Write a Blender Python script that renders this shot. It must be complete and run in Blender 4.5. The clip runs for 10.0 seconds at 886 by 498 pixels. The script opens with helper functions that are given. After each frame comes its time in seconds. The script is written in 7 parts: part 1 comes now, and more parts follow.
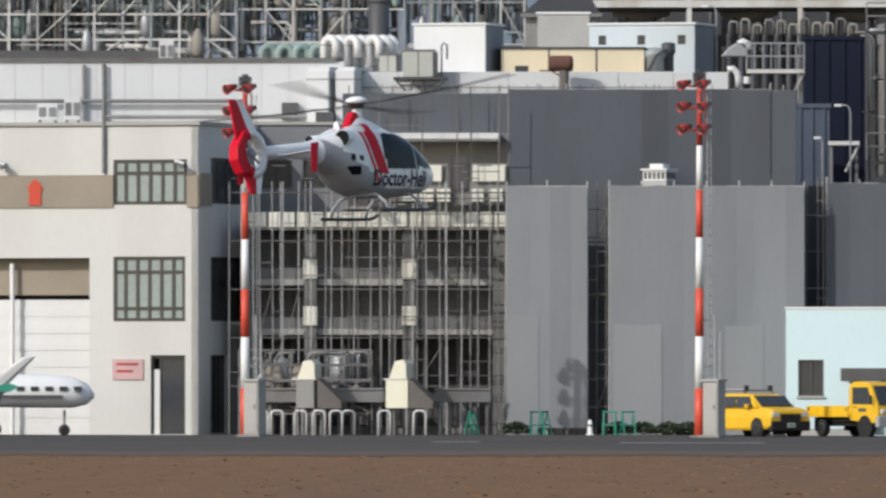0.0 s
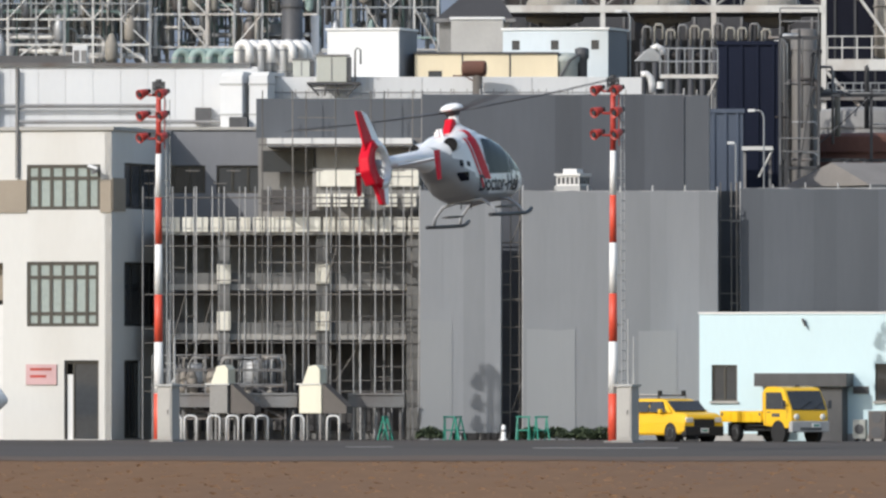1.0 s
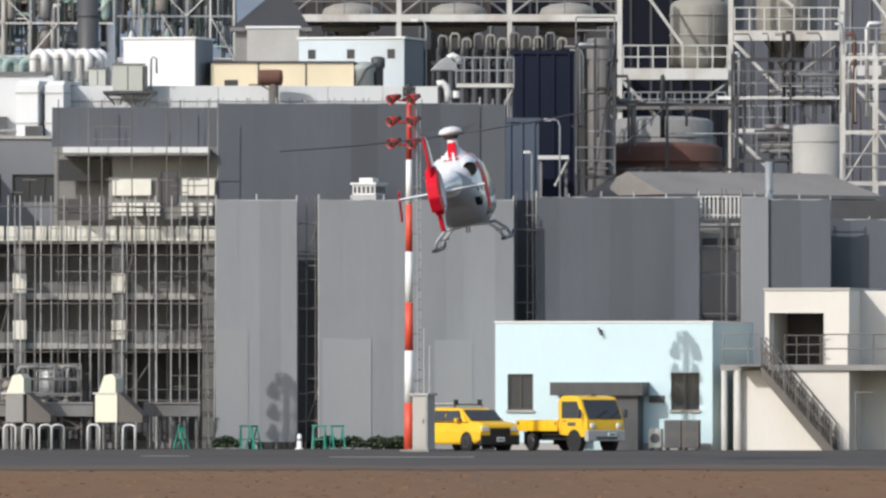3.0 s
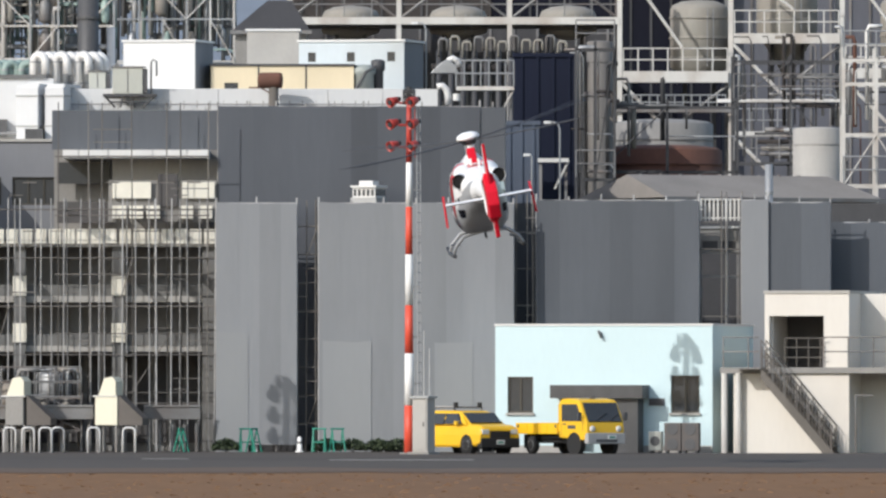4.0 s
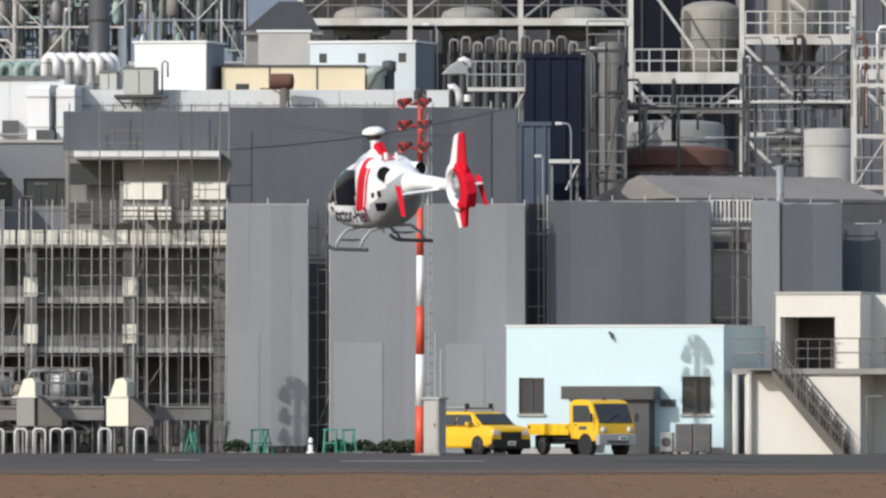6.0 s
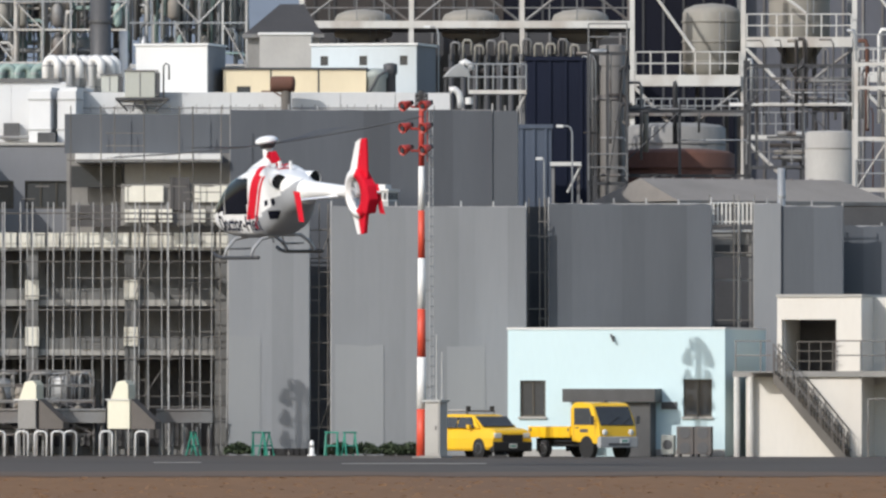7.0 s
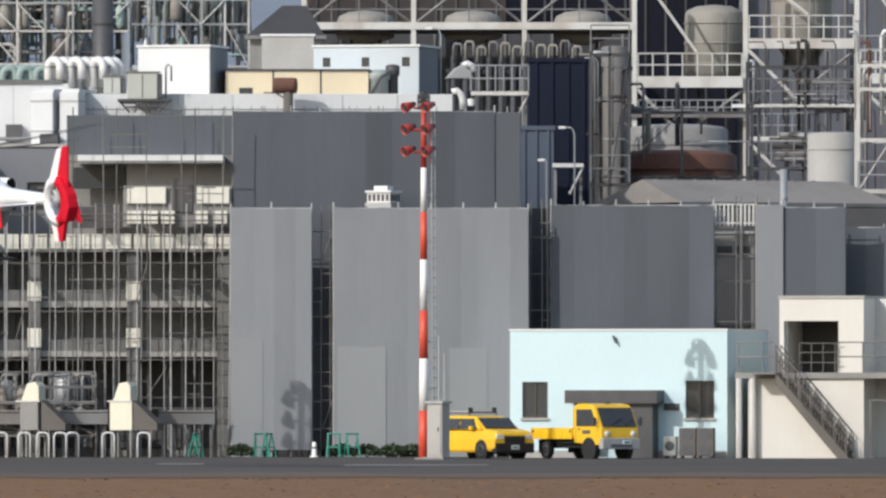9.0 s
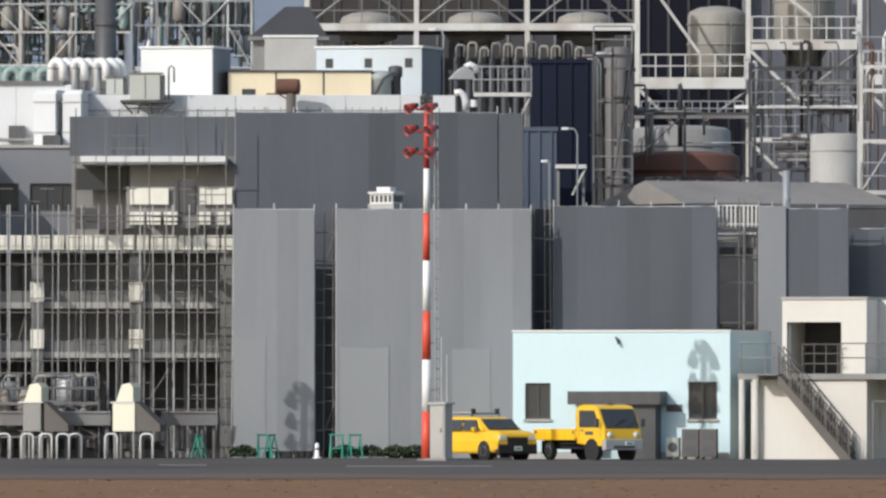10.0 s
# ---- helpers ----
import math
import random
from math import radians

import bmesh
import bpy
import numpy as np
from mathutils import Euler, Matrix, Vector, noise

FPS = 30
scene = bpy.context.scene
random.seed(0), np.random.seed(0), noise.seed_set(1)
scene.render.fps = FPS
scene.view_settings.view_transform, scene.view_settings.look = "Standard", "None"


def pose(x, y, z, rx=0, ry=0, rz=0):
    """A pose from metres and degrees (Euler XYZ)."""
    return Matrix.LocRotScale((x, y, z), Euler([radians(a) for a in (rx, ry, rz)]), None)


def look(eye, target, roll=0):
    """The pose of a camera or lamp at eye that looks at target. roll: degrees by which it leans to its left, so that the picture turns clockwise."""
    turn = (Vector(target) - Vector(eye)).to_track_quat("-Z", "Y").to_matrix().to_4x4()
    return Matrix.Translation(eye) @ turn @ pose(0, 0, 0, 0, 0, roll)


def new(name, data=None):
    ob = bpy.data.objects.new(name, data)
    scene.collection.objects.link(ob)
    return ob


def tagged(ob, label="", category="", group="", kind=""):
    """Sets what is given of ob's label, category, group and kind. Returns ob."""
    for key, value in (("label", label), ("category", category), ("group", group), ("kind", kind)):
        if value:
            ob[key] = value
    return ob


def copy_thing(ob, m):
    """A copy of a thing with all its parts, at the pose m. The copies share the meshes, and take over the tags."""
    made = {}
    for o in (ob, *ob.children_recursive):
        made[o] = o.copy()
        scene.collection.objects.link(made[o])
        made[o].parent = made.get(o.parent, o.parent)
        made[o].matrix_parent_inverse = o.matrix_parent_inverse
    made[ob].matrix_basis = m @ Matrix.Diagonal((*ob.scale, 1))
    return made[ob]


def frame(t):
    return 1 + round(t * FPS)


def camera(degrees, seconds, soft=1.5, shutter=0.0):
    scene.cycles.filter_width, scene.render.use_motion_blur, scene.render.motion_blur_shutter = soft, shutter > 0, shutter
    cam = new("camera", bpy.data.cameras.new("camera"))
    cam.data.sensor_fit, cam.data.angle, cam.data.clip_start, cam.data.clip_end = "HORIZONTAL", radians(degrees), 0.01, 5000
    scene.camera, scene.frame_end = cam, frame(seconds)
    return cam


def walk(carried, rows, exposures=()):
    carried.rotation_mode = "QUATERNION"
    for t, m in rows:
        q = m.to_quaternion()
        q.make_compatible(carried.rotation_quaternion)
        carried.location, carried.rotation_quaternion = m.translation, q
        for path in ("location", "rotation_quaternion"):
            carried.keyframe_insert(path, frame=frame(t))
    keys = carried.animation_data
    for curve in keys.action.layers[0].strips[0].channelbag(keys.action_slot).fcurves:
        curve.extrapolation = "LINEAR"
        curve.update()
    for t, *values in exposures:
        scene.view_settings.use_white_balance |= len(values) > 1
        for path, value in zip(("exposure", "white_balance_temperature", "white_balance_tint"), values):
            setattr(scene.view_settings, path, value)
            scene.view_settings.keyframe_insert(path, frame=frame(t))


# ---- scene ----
# ---------------------------------------------------------------- camera
# A long lens on a tripod across the airfield, 400 m from the light poles.
cam = camera(4.317, 10.0, soft=2.5, shutter=0.15)
EYE = (0.0, 0.0, 2.1)
PAN = [  # seconds, turn to the left and tilt upwards in degrees
    (0, 1.3305, 0.6170),
    (0.1, 1.1652, 0.6170),
    (0.2, 1.0247, 0.6198),
    (0.3, 0.9393, 0.6198),
    (0.4, 0.9311, 0.6225),
    (0.5, 0.9448, 0.6225),
    (0.6, 0.9476, 0.6253),
    (0.7, 0.9283, 0.6308),
    (0.8, 0.9145, 0.6363),
    (1.0, 0.9090, 0.6418),
    (1.1, 0.8980, 0.6446),
    (1.2, 0.8815, 0.6473),
    (1.3, 0.7575, 0.6528),
    (1.4, 0.5674, 0.6556),
    (1.5, 0.4738, 0.6597),
    (1.6, 0.3030, 0.6597),
    (1.7, 0.0799, 0.6584),
    (1.8, -0.0496, 0.6570),
    (2.0, -0.0427, 0.6570),
    (2.5, -0.0840, 0.6804),
    (2.7, -0.0854, 0.6831),
    (3.8, -0.0854, 0.6969),
    (4.0, -0.0854, 0.6997),
    (4.5, -0.0661, 0.7162),
    (5, -0.0551, 0.7107),
    (5.5, -0.0372, 0.6997),
    (5.7, -0.0344, 0.7010),
    (6.8, -0.0248, 0.7162),
    (7, -0.0248, 0.7176),
    (7.5, -0.0234, 0.7134),
    (8, -0.0262, 0.7217),
    (8.5, -0.0179, 0.7327),
    (9, -0.0138, 0.7245),
    (9.5, -0.0358, 0.7162),
    (10, 0.0000, 0.7300),
]
walk(cam, [(t, pose(*EYE, 90 + tilt, 0, turn)) for t, turn, tilt in PAN],
     exposures=[(0, -0.06), (0.4, 0.19), (4.5, 0.2), (7.0, 0.14), (10.0, 0.13)])

# ---------------------------------------------------------------- world and sun
SUN_FROM = Vector((-1.03, -1.0, 0.9)).normalized()
world = bpy.data.worlds.new("world")
scene.world = world
world.use_nodes = True
wn = world.node_tree
sky = wn.nodes.new("ShaderNodeTexSky")
sky.sky_type = "NISHITA"
sky.sun_disc = False
sky.sun_elevation = math.asin(SUN_FROM.z)
sky.sun_rotation = math.atan2(SUN_FROM.x, SUN_FROM.y)
sky.air_density, sky.dust_density = 1.2, 1.5
wn.links.new(sky.outputs["Color"], wn.nodes["Background"].inputs["Color"])
wn.nodes["Background"].inputs["Strength"].default_value = 0.15
sun_data = bpy.data.lights.new("sun", "SUN")
sun_data.energy, sun_data.angle, sun_data.color = 2.75, radians(0.35), (1.0, 0.975, 0.94)
sun = new("sun", sun_data)
sun.matrix_world = look(Vector((0, 400, 20)) + SUN_FROM * 60, (0, 400, 20))

# ---------------------------------------------------------------- materials
def mat(name, color, rough=0.7, metal=0.0, vary=0.18, scale=3.0, grime=0.15, bump=0.15, streak=0.0, tint=None, island=0.0):
    """A surface with grain and larger stains; streak draws the stains out downwards."""
    m = bpy.data.materials.new(name)
    m.use_nodes = True
    nt = m.node_tree
    b = nt.nodes["Principled BSDF"]
    b.inputs["Roughness"].default_value = rough
    b.inputs["Metallic"].default_value = metal
    tc = nt.nodes.new("ShaderNodeTexCoord")
    mp = nt.nodes.new("ShaderNodeMapping")
    mp.inputs["Scale"].default_value = (1, 1, 1 - 0.9 * streak)
    nt.links.new(tc.outputs["Object"], mp.inputs["Vector"])
    fine = nt.nodes.new("ShaderNodeTexNoise")
    fine.inputs["Scale"].default_value = scale * 6
    fine.inputs["Detail"].default_value = 4
    big = nt.nodes.new("ShaderNodeTexNoise")
    big.inputs["Scale"].default_value = scale * 0.35
    big.inputs["Detail"].default_value = 6
    for n in (fine, big):
        nt.links.new(mp.outputs["Vector"], n.inputs["Vector"])
    dark = tuple(c * (1 - vary) for c in color)
    r1 = nt.nodes.new("ShaderNodeMix")
    r1.data_type = "RGBA"
    r1.inputs["A"].default_value = (*dark, 1)
    r1.inputs["B"].default_value = (*color, 1)
    nt.links.new(fine.outputs["Fac"], r1.inputs["Factor"])
    r2 = nt.nodes.new("ShaderNodeMix")
    r2.data_type = "RGBA"
    ramp = nt.nodes.new("ShaderNodeMapRange")
    ramp.inputs["From Min"].default_value, ramp.inputs["From Max"].default_value = 0.45, 0.75
    ramp.inputs["To Max"].default_value = min(1.0, grime * 3)
    nt.links.new(big.outputs["Fac"], ramp.inputs["Value"])
    nt.links.new(ramp.outputs["Result"], r2.inputs["Factor"])
    nt.links.new(r1.outputs["Result"], r2.inputs["A"])
    r2.inputs["B"].default_value = (*(tint or tuple(c * 0.6 for c in color)), 1)
    out = r2.outputs["Result"]
    if island:
        oi = nt.nodes.new("ShaderNodeObjectInfo")
        hs = nt.nodes.new("ShaderNodeHueSaturation")
        mr = nt.nodes.new("ShaderNodeMapRange")
        mr.inputs["To Min"].default_value, mr.inputs["To Max"].default_value = 1 - island, 1 + island
        nt.links.new(oi.outputs["Random"], mr.inputs["Value"])
        nt.links.new(mr.outputs["Result"], hs.inputs["Value"])
        nt.links.new(out, hs.inputs["Color"])
        out = hs.outputs["Color"]
    nt.links.new(out, b.inputs["Base Color"])
    if bump:
        bp = nt.nodes.new("ShaderNodeBump")
        bp.inputs["Strength"].default_value = bump
        bp.inputs["Distance"].default_value = 0.02
        nt.links.new(fine.outputs["Fac"], bp.inputs["Height"])
        nt.links.new(bp.outputs["Normal"], b.inputs["Normal"])
    return m


def glass_mat(name, color, rough=0.08):
    m = mat(name, color, rough, 0.0, 0.3, 1.0, 0.1, 0.0)
    m.node_tree.nodes["Principled BSDF"].inputs["Specular IOR Level"].default_value = 0.3
    return m


M = dict(
    asphalt=mat("asphalt", (0.105, 0.093, 0.085), 0.95, vary=0.2, scale=0.12, grime=0.25, bump=0.1, tint=(0.075, 0.068, 0.062)),
    cream_warm=mat("warm_white_render", (0.7, 0.665, 0.61), 0.8, vary=0.08, scale=1.2, grime=0.14, streak=0.8, tint=(0.55, 0.5, 0.44)),
    cream=mat("cream_paint", (0.64, 0.63, 0.6), 0.75, vary=0.07, scale=1.2, grime=0.14, streak=0.8, tint=(0.48, 0.45, 0.4)),
    brown=mat("brown_band_paint", (0.33, 0.28, 0.22), 0.8, vary=0.1, scale=1.2),
    pale_blue=mat("pale_blue_paint", (0.58, 0.73, 0.765), 0.7, vary=0.06, scale=1.2, grime=0.1, streak=0.8, tint=(0.52, 0.64, 0.66)),
    white=mat("white_paint", (0.71, 0.71, 0.7), 0.6, vary=0.06, scale=1.5, grime=0.1, streak=0.7, tint=(0.55, 0.53, 0.5)),
    pale_office=mat("pale_blue_white_panel", (0.56, 0.62, 0.65), 0.6, vary=0.1, scale=1.2, grime=0.2, streak=0.7, tint=(0.4, 0.42, 0.42)),
    sage=mat("pale_sage_casing", (0.5, 0.51, 0.46), 0.6, vary=0.12, scale=1.5, grime=0.2, streak=0.6),
    tube_dark=mat("weathered_scaffold_tube", (0.2, 0.185, 0.17), 0.6, 0.2, vary=0.3, scale=2.0, grime=0.3, island=0.3),
    stair_steel=mat("brown_grey_stair_steel", (0.15, 0.135, 0.12), 0.65, 0.1, vary=0.25, scale=2.0, grime=0.3),
    white_panel=mat("white_panel", (0.64, 0.65, 0.66), 0.6, vary=0.08, scale=1.0, grime=0.14, streak=0.85, tint=(0.52, 0.51, 0.49), island=0.03),
    sheet_light=mat("light_grey_mesh_sheet", (0.245, 0.255, 0.27), 0.85, vary=0.12, scale=1.0, grime=0.1, streak=0.95, island=0.07),
    sheet_pale=mat("pale_grey_mesh_sheet", (0.26, 0.27, 0.28), 0.85, vary=0.07, scale=0.8, grime=0.06, streak=0.9, island=0.04),
    # wall paint of the grey wing; also the painted shade on roof cabin sides
    grey_paint_and_shade=mat("grey_wall_paint_and_shade", (0.21, 0.215, 0.23), 0.8, vary=0.08, scale=1.0, grime=0.12, streak=0.7),
    sheet_slate=mat("slate_mesh_sheet", (0.086, 0.094, 0.11), 0.85, vary=0.15, scale=1.0, grime=0.16, streak=0.95, island=0.16),
    sheet_dark=mat("dark_grey_mesh_sheet", (0.108, 0.118, 0.135), 0.85, vary=0.15, scale=1.0, grime=0.14, streak=0.95, island=0.12),
    concrete=mat("concrete", (0.43, 0.415, 0.39), 0.9, vary=0.15, scale=1.5, grime=0.2, streak=0.5),
    dark_concrete=mat("stained_concrete", (0.31, 0.30, 0.285), 0.9, vary=0.25, scale=1.5, grime=0.3, streak=0.5),
    galv=mat("galvanised_steel", (0.42, 0.43, 0.44), 0.5, 0.5, vary=0.2, scale=2.0, grime=0.2),
    tube=mat("scaffold_tube", (0.46, 0.46, 0.46), 0.55, 0.0, vary=0.3, scale=2.0, grime=0.25, tint=(0.22, 0.2, 0.19), island=0.3),
    plank=mat("scaffold_deck", (0.42, 0.41, 0.4), 0.8, 0.0, vary=0.3, scale=2.0, grime=0.3, island=0.25),
    steel_white=mat("white_painted_steel", (0.66, 0.65, 0.62), 0.6, 0.0, vary=0.15, scale=2.0, grime=0.25, streak=0.6, tint=(0.32, 0.25, 0.2)),
    steel_grey=mat("grey_steel", (0.25, 0.25, 0.25), 0.6, 0.3, vary=0.25, scale=2.0, grime=0.3, tint=(0.14, 0.1, 0.08), island=0.3),
    gunmetal=mat("gunmetal_plate", (0.11, 0.11, 0.115), 0.55, 0.2, vary=0.3, scale=1.5, grime=0.3, streak=0.6, tint=(0.05, 0.05, 0.05)),
    verge=mat("dusty_verge", (0.15, 0.112, 0.088), 0.95, vary=0.2, scale=0.1, grime=0.25, bump=0.1),
    brown_dark=mat("dark_brown_cladding", (0.045, 0.038, 0.036), 0.8, vary=0.3, scale=1.0, grime=0.3, streak=0.6),
    steel_dark=mat("dark_steel", (0.075, 0.075, 0.08), 0.6, 0.2, vary=0.3, scale=2.0, grime=0.25, island=0.3),
    # slate cladding lightened in the colour to stand for distance haze
    blue_haze=mat("haze_tinted_slate_cladding", (0.115, 0.12, 0.145), 0.7, vary=0.25, scale=1.0, grime=0.3, streak=0.8),
    navy=mat("navy_cladding", (0.012, 0.013, 0.022), 0.6, 0.0, vary=0.25, scale=1.0, grime=0.25, streak=0.8),
    navy_deep=mat("deep_navy_cladding", (0.016, 0.02, 0.038), 0.6, 0.0, vary=0.2, scale=1.0, grime=0.2, streak=0.8),
    blue_panel=mat("slate_blue_panel", (0.075, 0.095, 0.135), 0.6, 0.0, vary=0.15, scale=1.0, grime=0.15, streak=0.8),
    column_grey=mat("grey_brown_tank", (0.17, 0.16, 0.15), 0.7, vary=0.2, scale=1.0, grime=0.3, streak=0.8),
    rust=mat("rusted_tank", (0.18, 0.08, 0.055), 0.9, vary=0.35, scale=1.2, grime=0.4, streak=0.5, tint=(0.09, 0.05, 0.04)),
    tank=mat("beige_tank", (0.3, 0.285, 0.25), 0.7, vary=0.15, scale=1.0, grime=0.3, streak=0.8, tint=(0.22, 0.18, 0.15)),
    yellow_cream=mat("cream_yellow_panel", (0.7, 0.6, 0.42), 0.7, vary=0.08, scale=1.2, grime=0.12, streak=0.7),
    pale_pipe=mat("pale_green_pipe", (0.3, 0.4, 0.37), 0.6, vary=0.2, scale=1.5, grime=0.2, island=0.2),
    white_pipe=mat("white_duct", (0.74, 0.73, 0.71), 0.5, 0.1, vary=0.1, scale=1.5, grime=0.15, streak=0.4, island=0.06),
    roof=mat("weathered_roof", (0.27, 0.245, 0.22), 0.85, vary=0.2, scale=1.0, grime=0.25),
    roof_dark=mat("dark_slate_roof", (0.06, 0.058, 0.06), 0.85, vary=0.2, scale=1.0, grime=0.25),
    red=mat("signal_red_paint", (0.62, 0.055, 0.02), 0.55, vary=0.1, scale=2.0, grime=0.15, tint=(0.4, 0.06, 0.03)),
    pole_red=mat("orange_red_pole_paint", (0.7, 0.085, 0.045), 0.5, vary=0.08, scale=2.0, grime=0.1),
    pole_white=mat("white_pole_paint", (0.82, 0.81, 0.79), 0.5, vary=0.05, scale=2.0, grime=0.08),
    lamp_red=mat("faded_red_lamp_paint", (0.5, 0.055, 0.04), 0.5, vary=0.25, scale=3.0, grime=0.3, tint=(0.22, 0.04, 0.03)),
    yellow=mat("yellow_vehicle_paint", (0.84, 0.5, 0.02), 0.35, vary=0.06, scale=2.0, grime=0.1, bump=0.0, tint=(0.6, 0.33, 0.03)),
    soot=mat("exhaust_soot", (0.006, 0.006, 0.007), 0.95, vary=0.3, scale=4.0),
    black=mat("black_rubber", (0.02, 0.02, 0.021), 0.8, vary=0.3, scale=4.0),
    grey_trim=mat("grey_plastic", (0.09, 0.09, 0.095), 0.6, vary=0.2, scale=3.0),
    bumper_grey=mat("light_grey_bumper", (0.4, 0.4, 0.4), 0.5, vary=0.1, scale=3.0),
    glass=glass_mat("dark_window_glass", (0.06, 0.066, 0.074), 0.15),
    tuft=mat("straw_tuft", (0.225, 0.13, 0.072), 0.95, vary=0.3, scale=0.5, grime=0.3, bump=0.0, tint=(0.15, 0.088, 0.056)),
    # pane colour raised to carry the haze that lifts the darks
    glass_hazed=glass_mat("haze_lifted_window_glass", (0.27, 0.27, 0.28), 0.4),
    glass_pale=glass_mat("curtained_window_glass", (0.36, 0.42, 0.4), 0.2),
    frame_dark=mat("bronze_window_frame", (0.07, 0.065, 0.055), 0.5, 0.3, vary=0.15),
    # indoor shade as a dark colour, raised a little for haze
    interior=mat("interior_shade", (0.105, 0.1, 0.1), 0.9, vary=0.3),
    headlamp=glass_mat("headlamp_lens", (0.75, 0.75, 0.72), 0.1),
    amber=glass_mat("amber_lens", (0.7, 0.25, 0.02), 0.2),
    teal=mat("teal_paint", (0.03, 0.28, 0.2), 0.5, vary=0.2),
    leaf=mat("dark_green_leaf", (0.06, 0.085, 0.04), 0.7, vary=0.4, scale=3.0),
    heli_white=mat("glossy_white_paint", (0.83, 0.83, 0.83), 0.25, vary=0.03, scale=1.5, grime=0.04, bump=0.0),
    heli_red=mat("glossy_red_paint", (0.6, 0.012, 0.03), 0.45, vary=0.05, scale=1.5, grime=0.06, bump=0.0),
    heli_dark=mat("dark_rotor_grey", (0.05, 0.05, 0.055), 0.5, vary=0.2, scale=3.0, bump=0.0),
    heli_navy=mat("navy_lettering", (0.008, 0.01, 0.03), 0.5, vary=0.1, bump=0.0),
    heli_glass=glass_mat("tinted_canopy_glass", (0.01, 0.011, 0.018), 0.06),
    heli_grey=mat("silver_grey_paint_and_shade", (0.34, 0.35, 0.37), 0.4, vary=0.06, bump=0.0),
    pink=mat("faded_pink_sign", (0.62, 0.4, 0.4), 0.7, vary=0.15, scale=3.0),
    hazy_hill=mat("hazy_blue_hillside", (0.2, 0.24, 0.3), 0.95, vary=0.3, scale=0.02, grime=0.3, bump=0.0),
)


def ground_mat():
    """Dry winter grass: straw, rust and grey-brown drifts, drawn out along the field."""
    m = mat("dry_brown_grass", (0.235, 0.133, 0.072), 0.95, vary=0.3, scale=0.25, grime=0.3, bump=0.0, tint=(0.16, 0.1, 0.068))
    for n in m.node_tree.nodes:
        if n.type == "MAPPING":
            n.inputs["Scale"].default_value = (1.0, 0.06, 1.0)
        if n.type == "BSDF_PRINCIPLED":
            n.inputs["Specular IOR Level"].default_value = 0.08
    return m


M["grass"] = ground_mat()
for dull in ("asphalt", "verge", "tuft", "navy", "navy_deep", "heli_red", "heli_glass"):
    M[dull].node_tree.nodes["Principled BSDF"].inputs["Specular IOR Level"].default_value = 0.1


# ---------------------------------------------------------------- mesh helpers
def box(bm, x0, x1, y0, y1, z0, z1):
    vs = [bm.verts.new((x, y, z)) for x in (x0, x1) for y in (y0, y1) for z in (z0, z1)]
    for f in ((0, 1, 3, 2), (4, 6, 7, 5), (0, 4, 5, 1), (2, 3, 7, 6), (0, 2, 6, 4), (1, 5, 7, 3)):
        bm.faces.new([vs[i] for i in f])
    return vs


def tube(bm, p, q, r, n=6, r2=None, caps=True):
    p, q = Vector(p), Vector(q)
    r2 = r if r2 is None else r2
    rot = (q - p).to_track_quat("Z", "Y")
    a, b = [], []
    for i in range(n):
        d = Vector((math.cos(2 * math.pi * i / n), math.sin(2 * math.pi * i / n), 0))
        a.append(bm.verts.new(p + rot @ (d * r)))
        b.append(bm.verts.new(q + rot @ (d * r2)))
    for i in range(n):
        bm.faces.new((a[i], a[(i + 1) % n], b[(i + 1) % n], b[i]))
    if caps:
        bm.faces.new(a[::-1])
        bm.faces.new(b)


def path_tube(bm, pts, r, n=8):
    """A bent pipe through the points."""
    pts = [Vector(p) for p in pts]
    rings = []
    side = None
    for i, p in enumerate(pts):
        t = (pts[min(i + 1, len(pts) - 1)] - pts[max(i - 1, 0)]).normalized()
        if side is None:
            side = t.orthogonal().normalized()
        side = (side - t * side.dot(t)).normalized()
        up = t.cross(side)
        rings.append([bm.verts.new(p + (side * math.cos(2 * math.pi * k / n) + up * math.sin(2 * math.pi * k / n)) * r) for k in range(n)])
    for a, b in zip(rings, rings[1:]):
        for k in range(n):
            bm.faces.new((a[k], a[(k + 1) % n], b[(k + 1) % n], b[k]))
    bm.faces.new(rings[0][::-1])
    bm.faces.new(rings[-1])


def revolve(bm, profile, n=24, centre=(0, 0, 0)):
    """A body turned round the z axis from (radius, height) pairs."""
    c = Vector(centre)
    rings = [[bm.verts.new(c + Vector((r * math.cos(2 * math.pi * i / n), r * math.sin(2 * math.pi * i / n), z))) for i in range(n)] for r, z in profile]
    for a, b in zip(rings, rings[1:]):
        for i in range(n):
            bm.faces.new((a[i], a[(i + 1) % n], b[(i + 1) % n], b[i]))
    bm.faces.new(rings[0][::-1])
    bm.faces.new(rings[-1])


def prism(bm, outline, x0, x1, axis="x"):
    """An outline of (a, b) pairs drawn out along an axis."""
    def at(a, b, s):
        return {"x": (s, a, b), "y": (a, s, b), "z": (a, b, s)}[axis]
    p = [bm.verts.new(at(a, b, x0)) for a, b in outline]
    q = [bm.verts.new(at(a, b, x1)) for a, b in outline]
    n = len(outline)
    for i in range(n):
        bm.faces.new((p[i], p[(i + 1) % n], q[(i + 1) % n], q[i]))
    bm.faces.new(p[::-1])
    bm.faces.new(q)


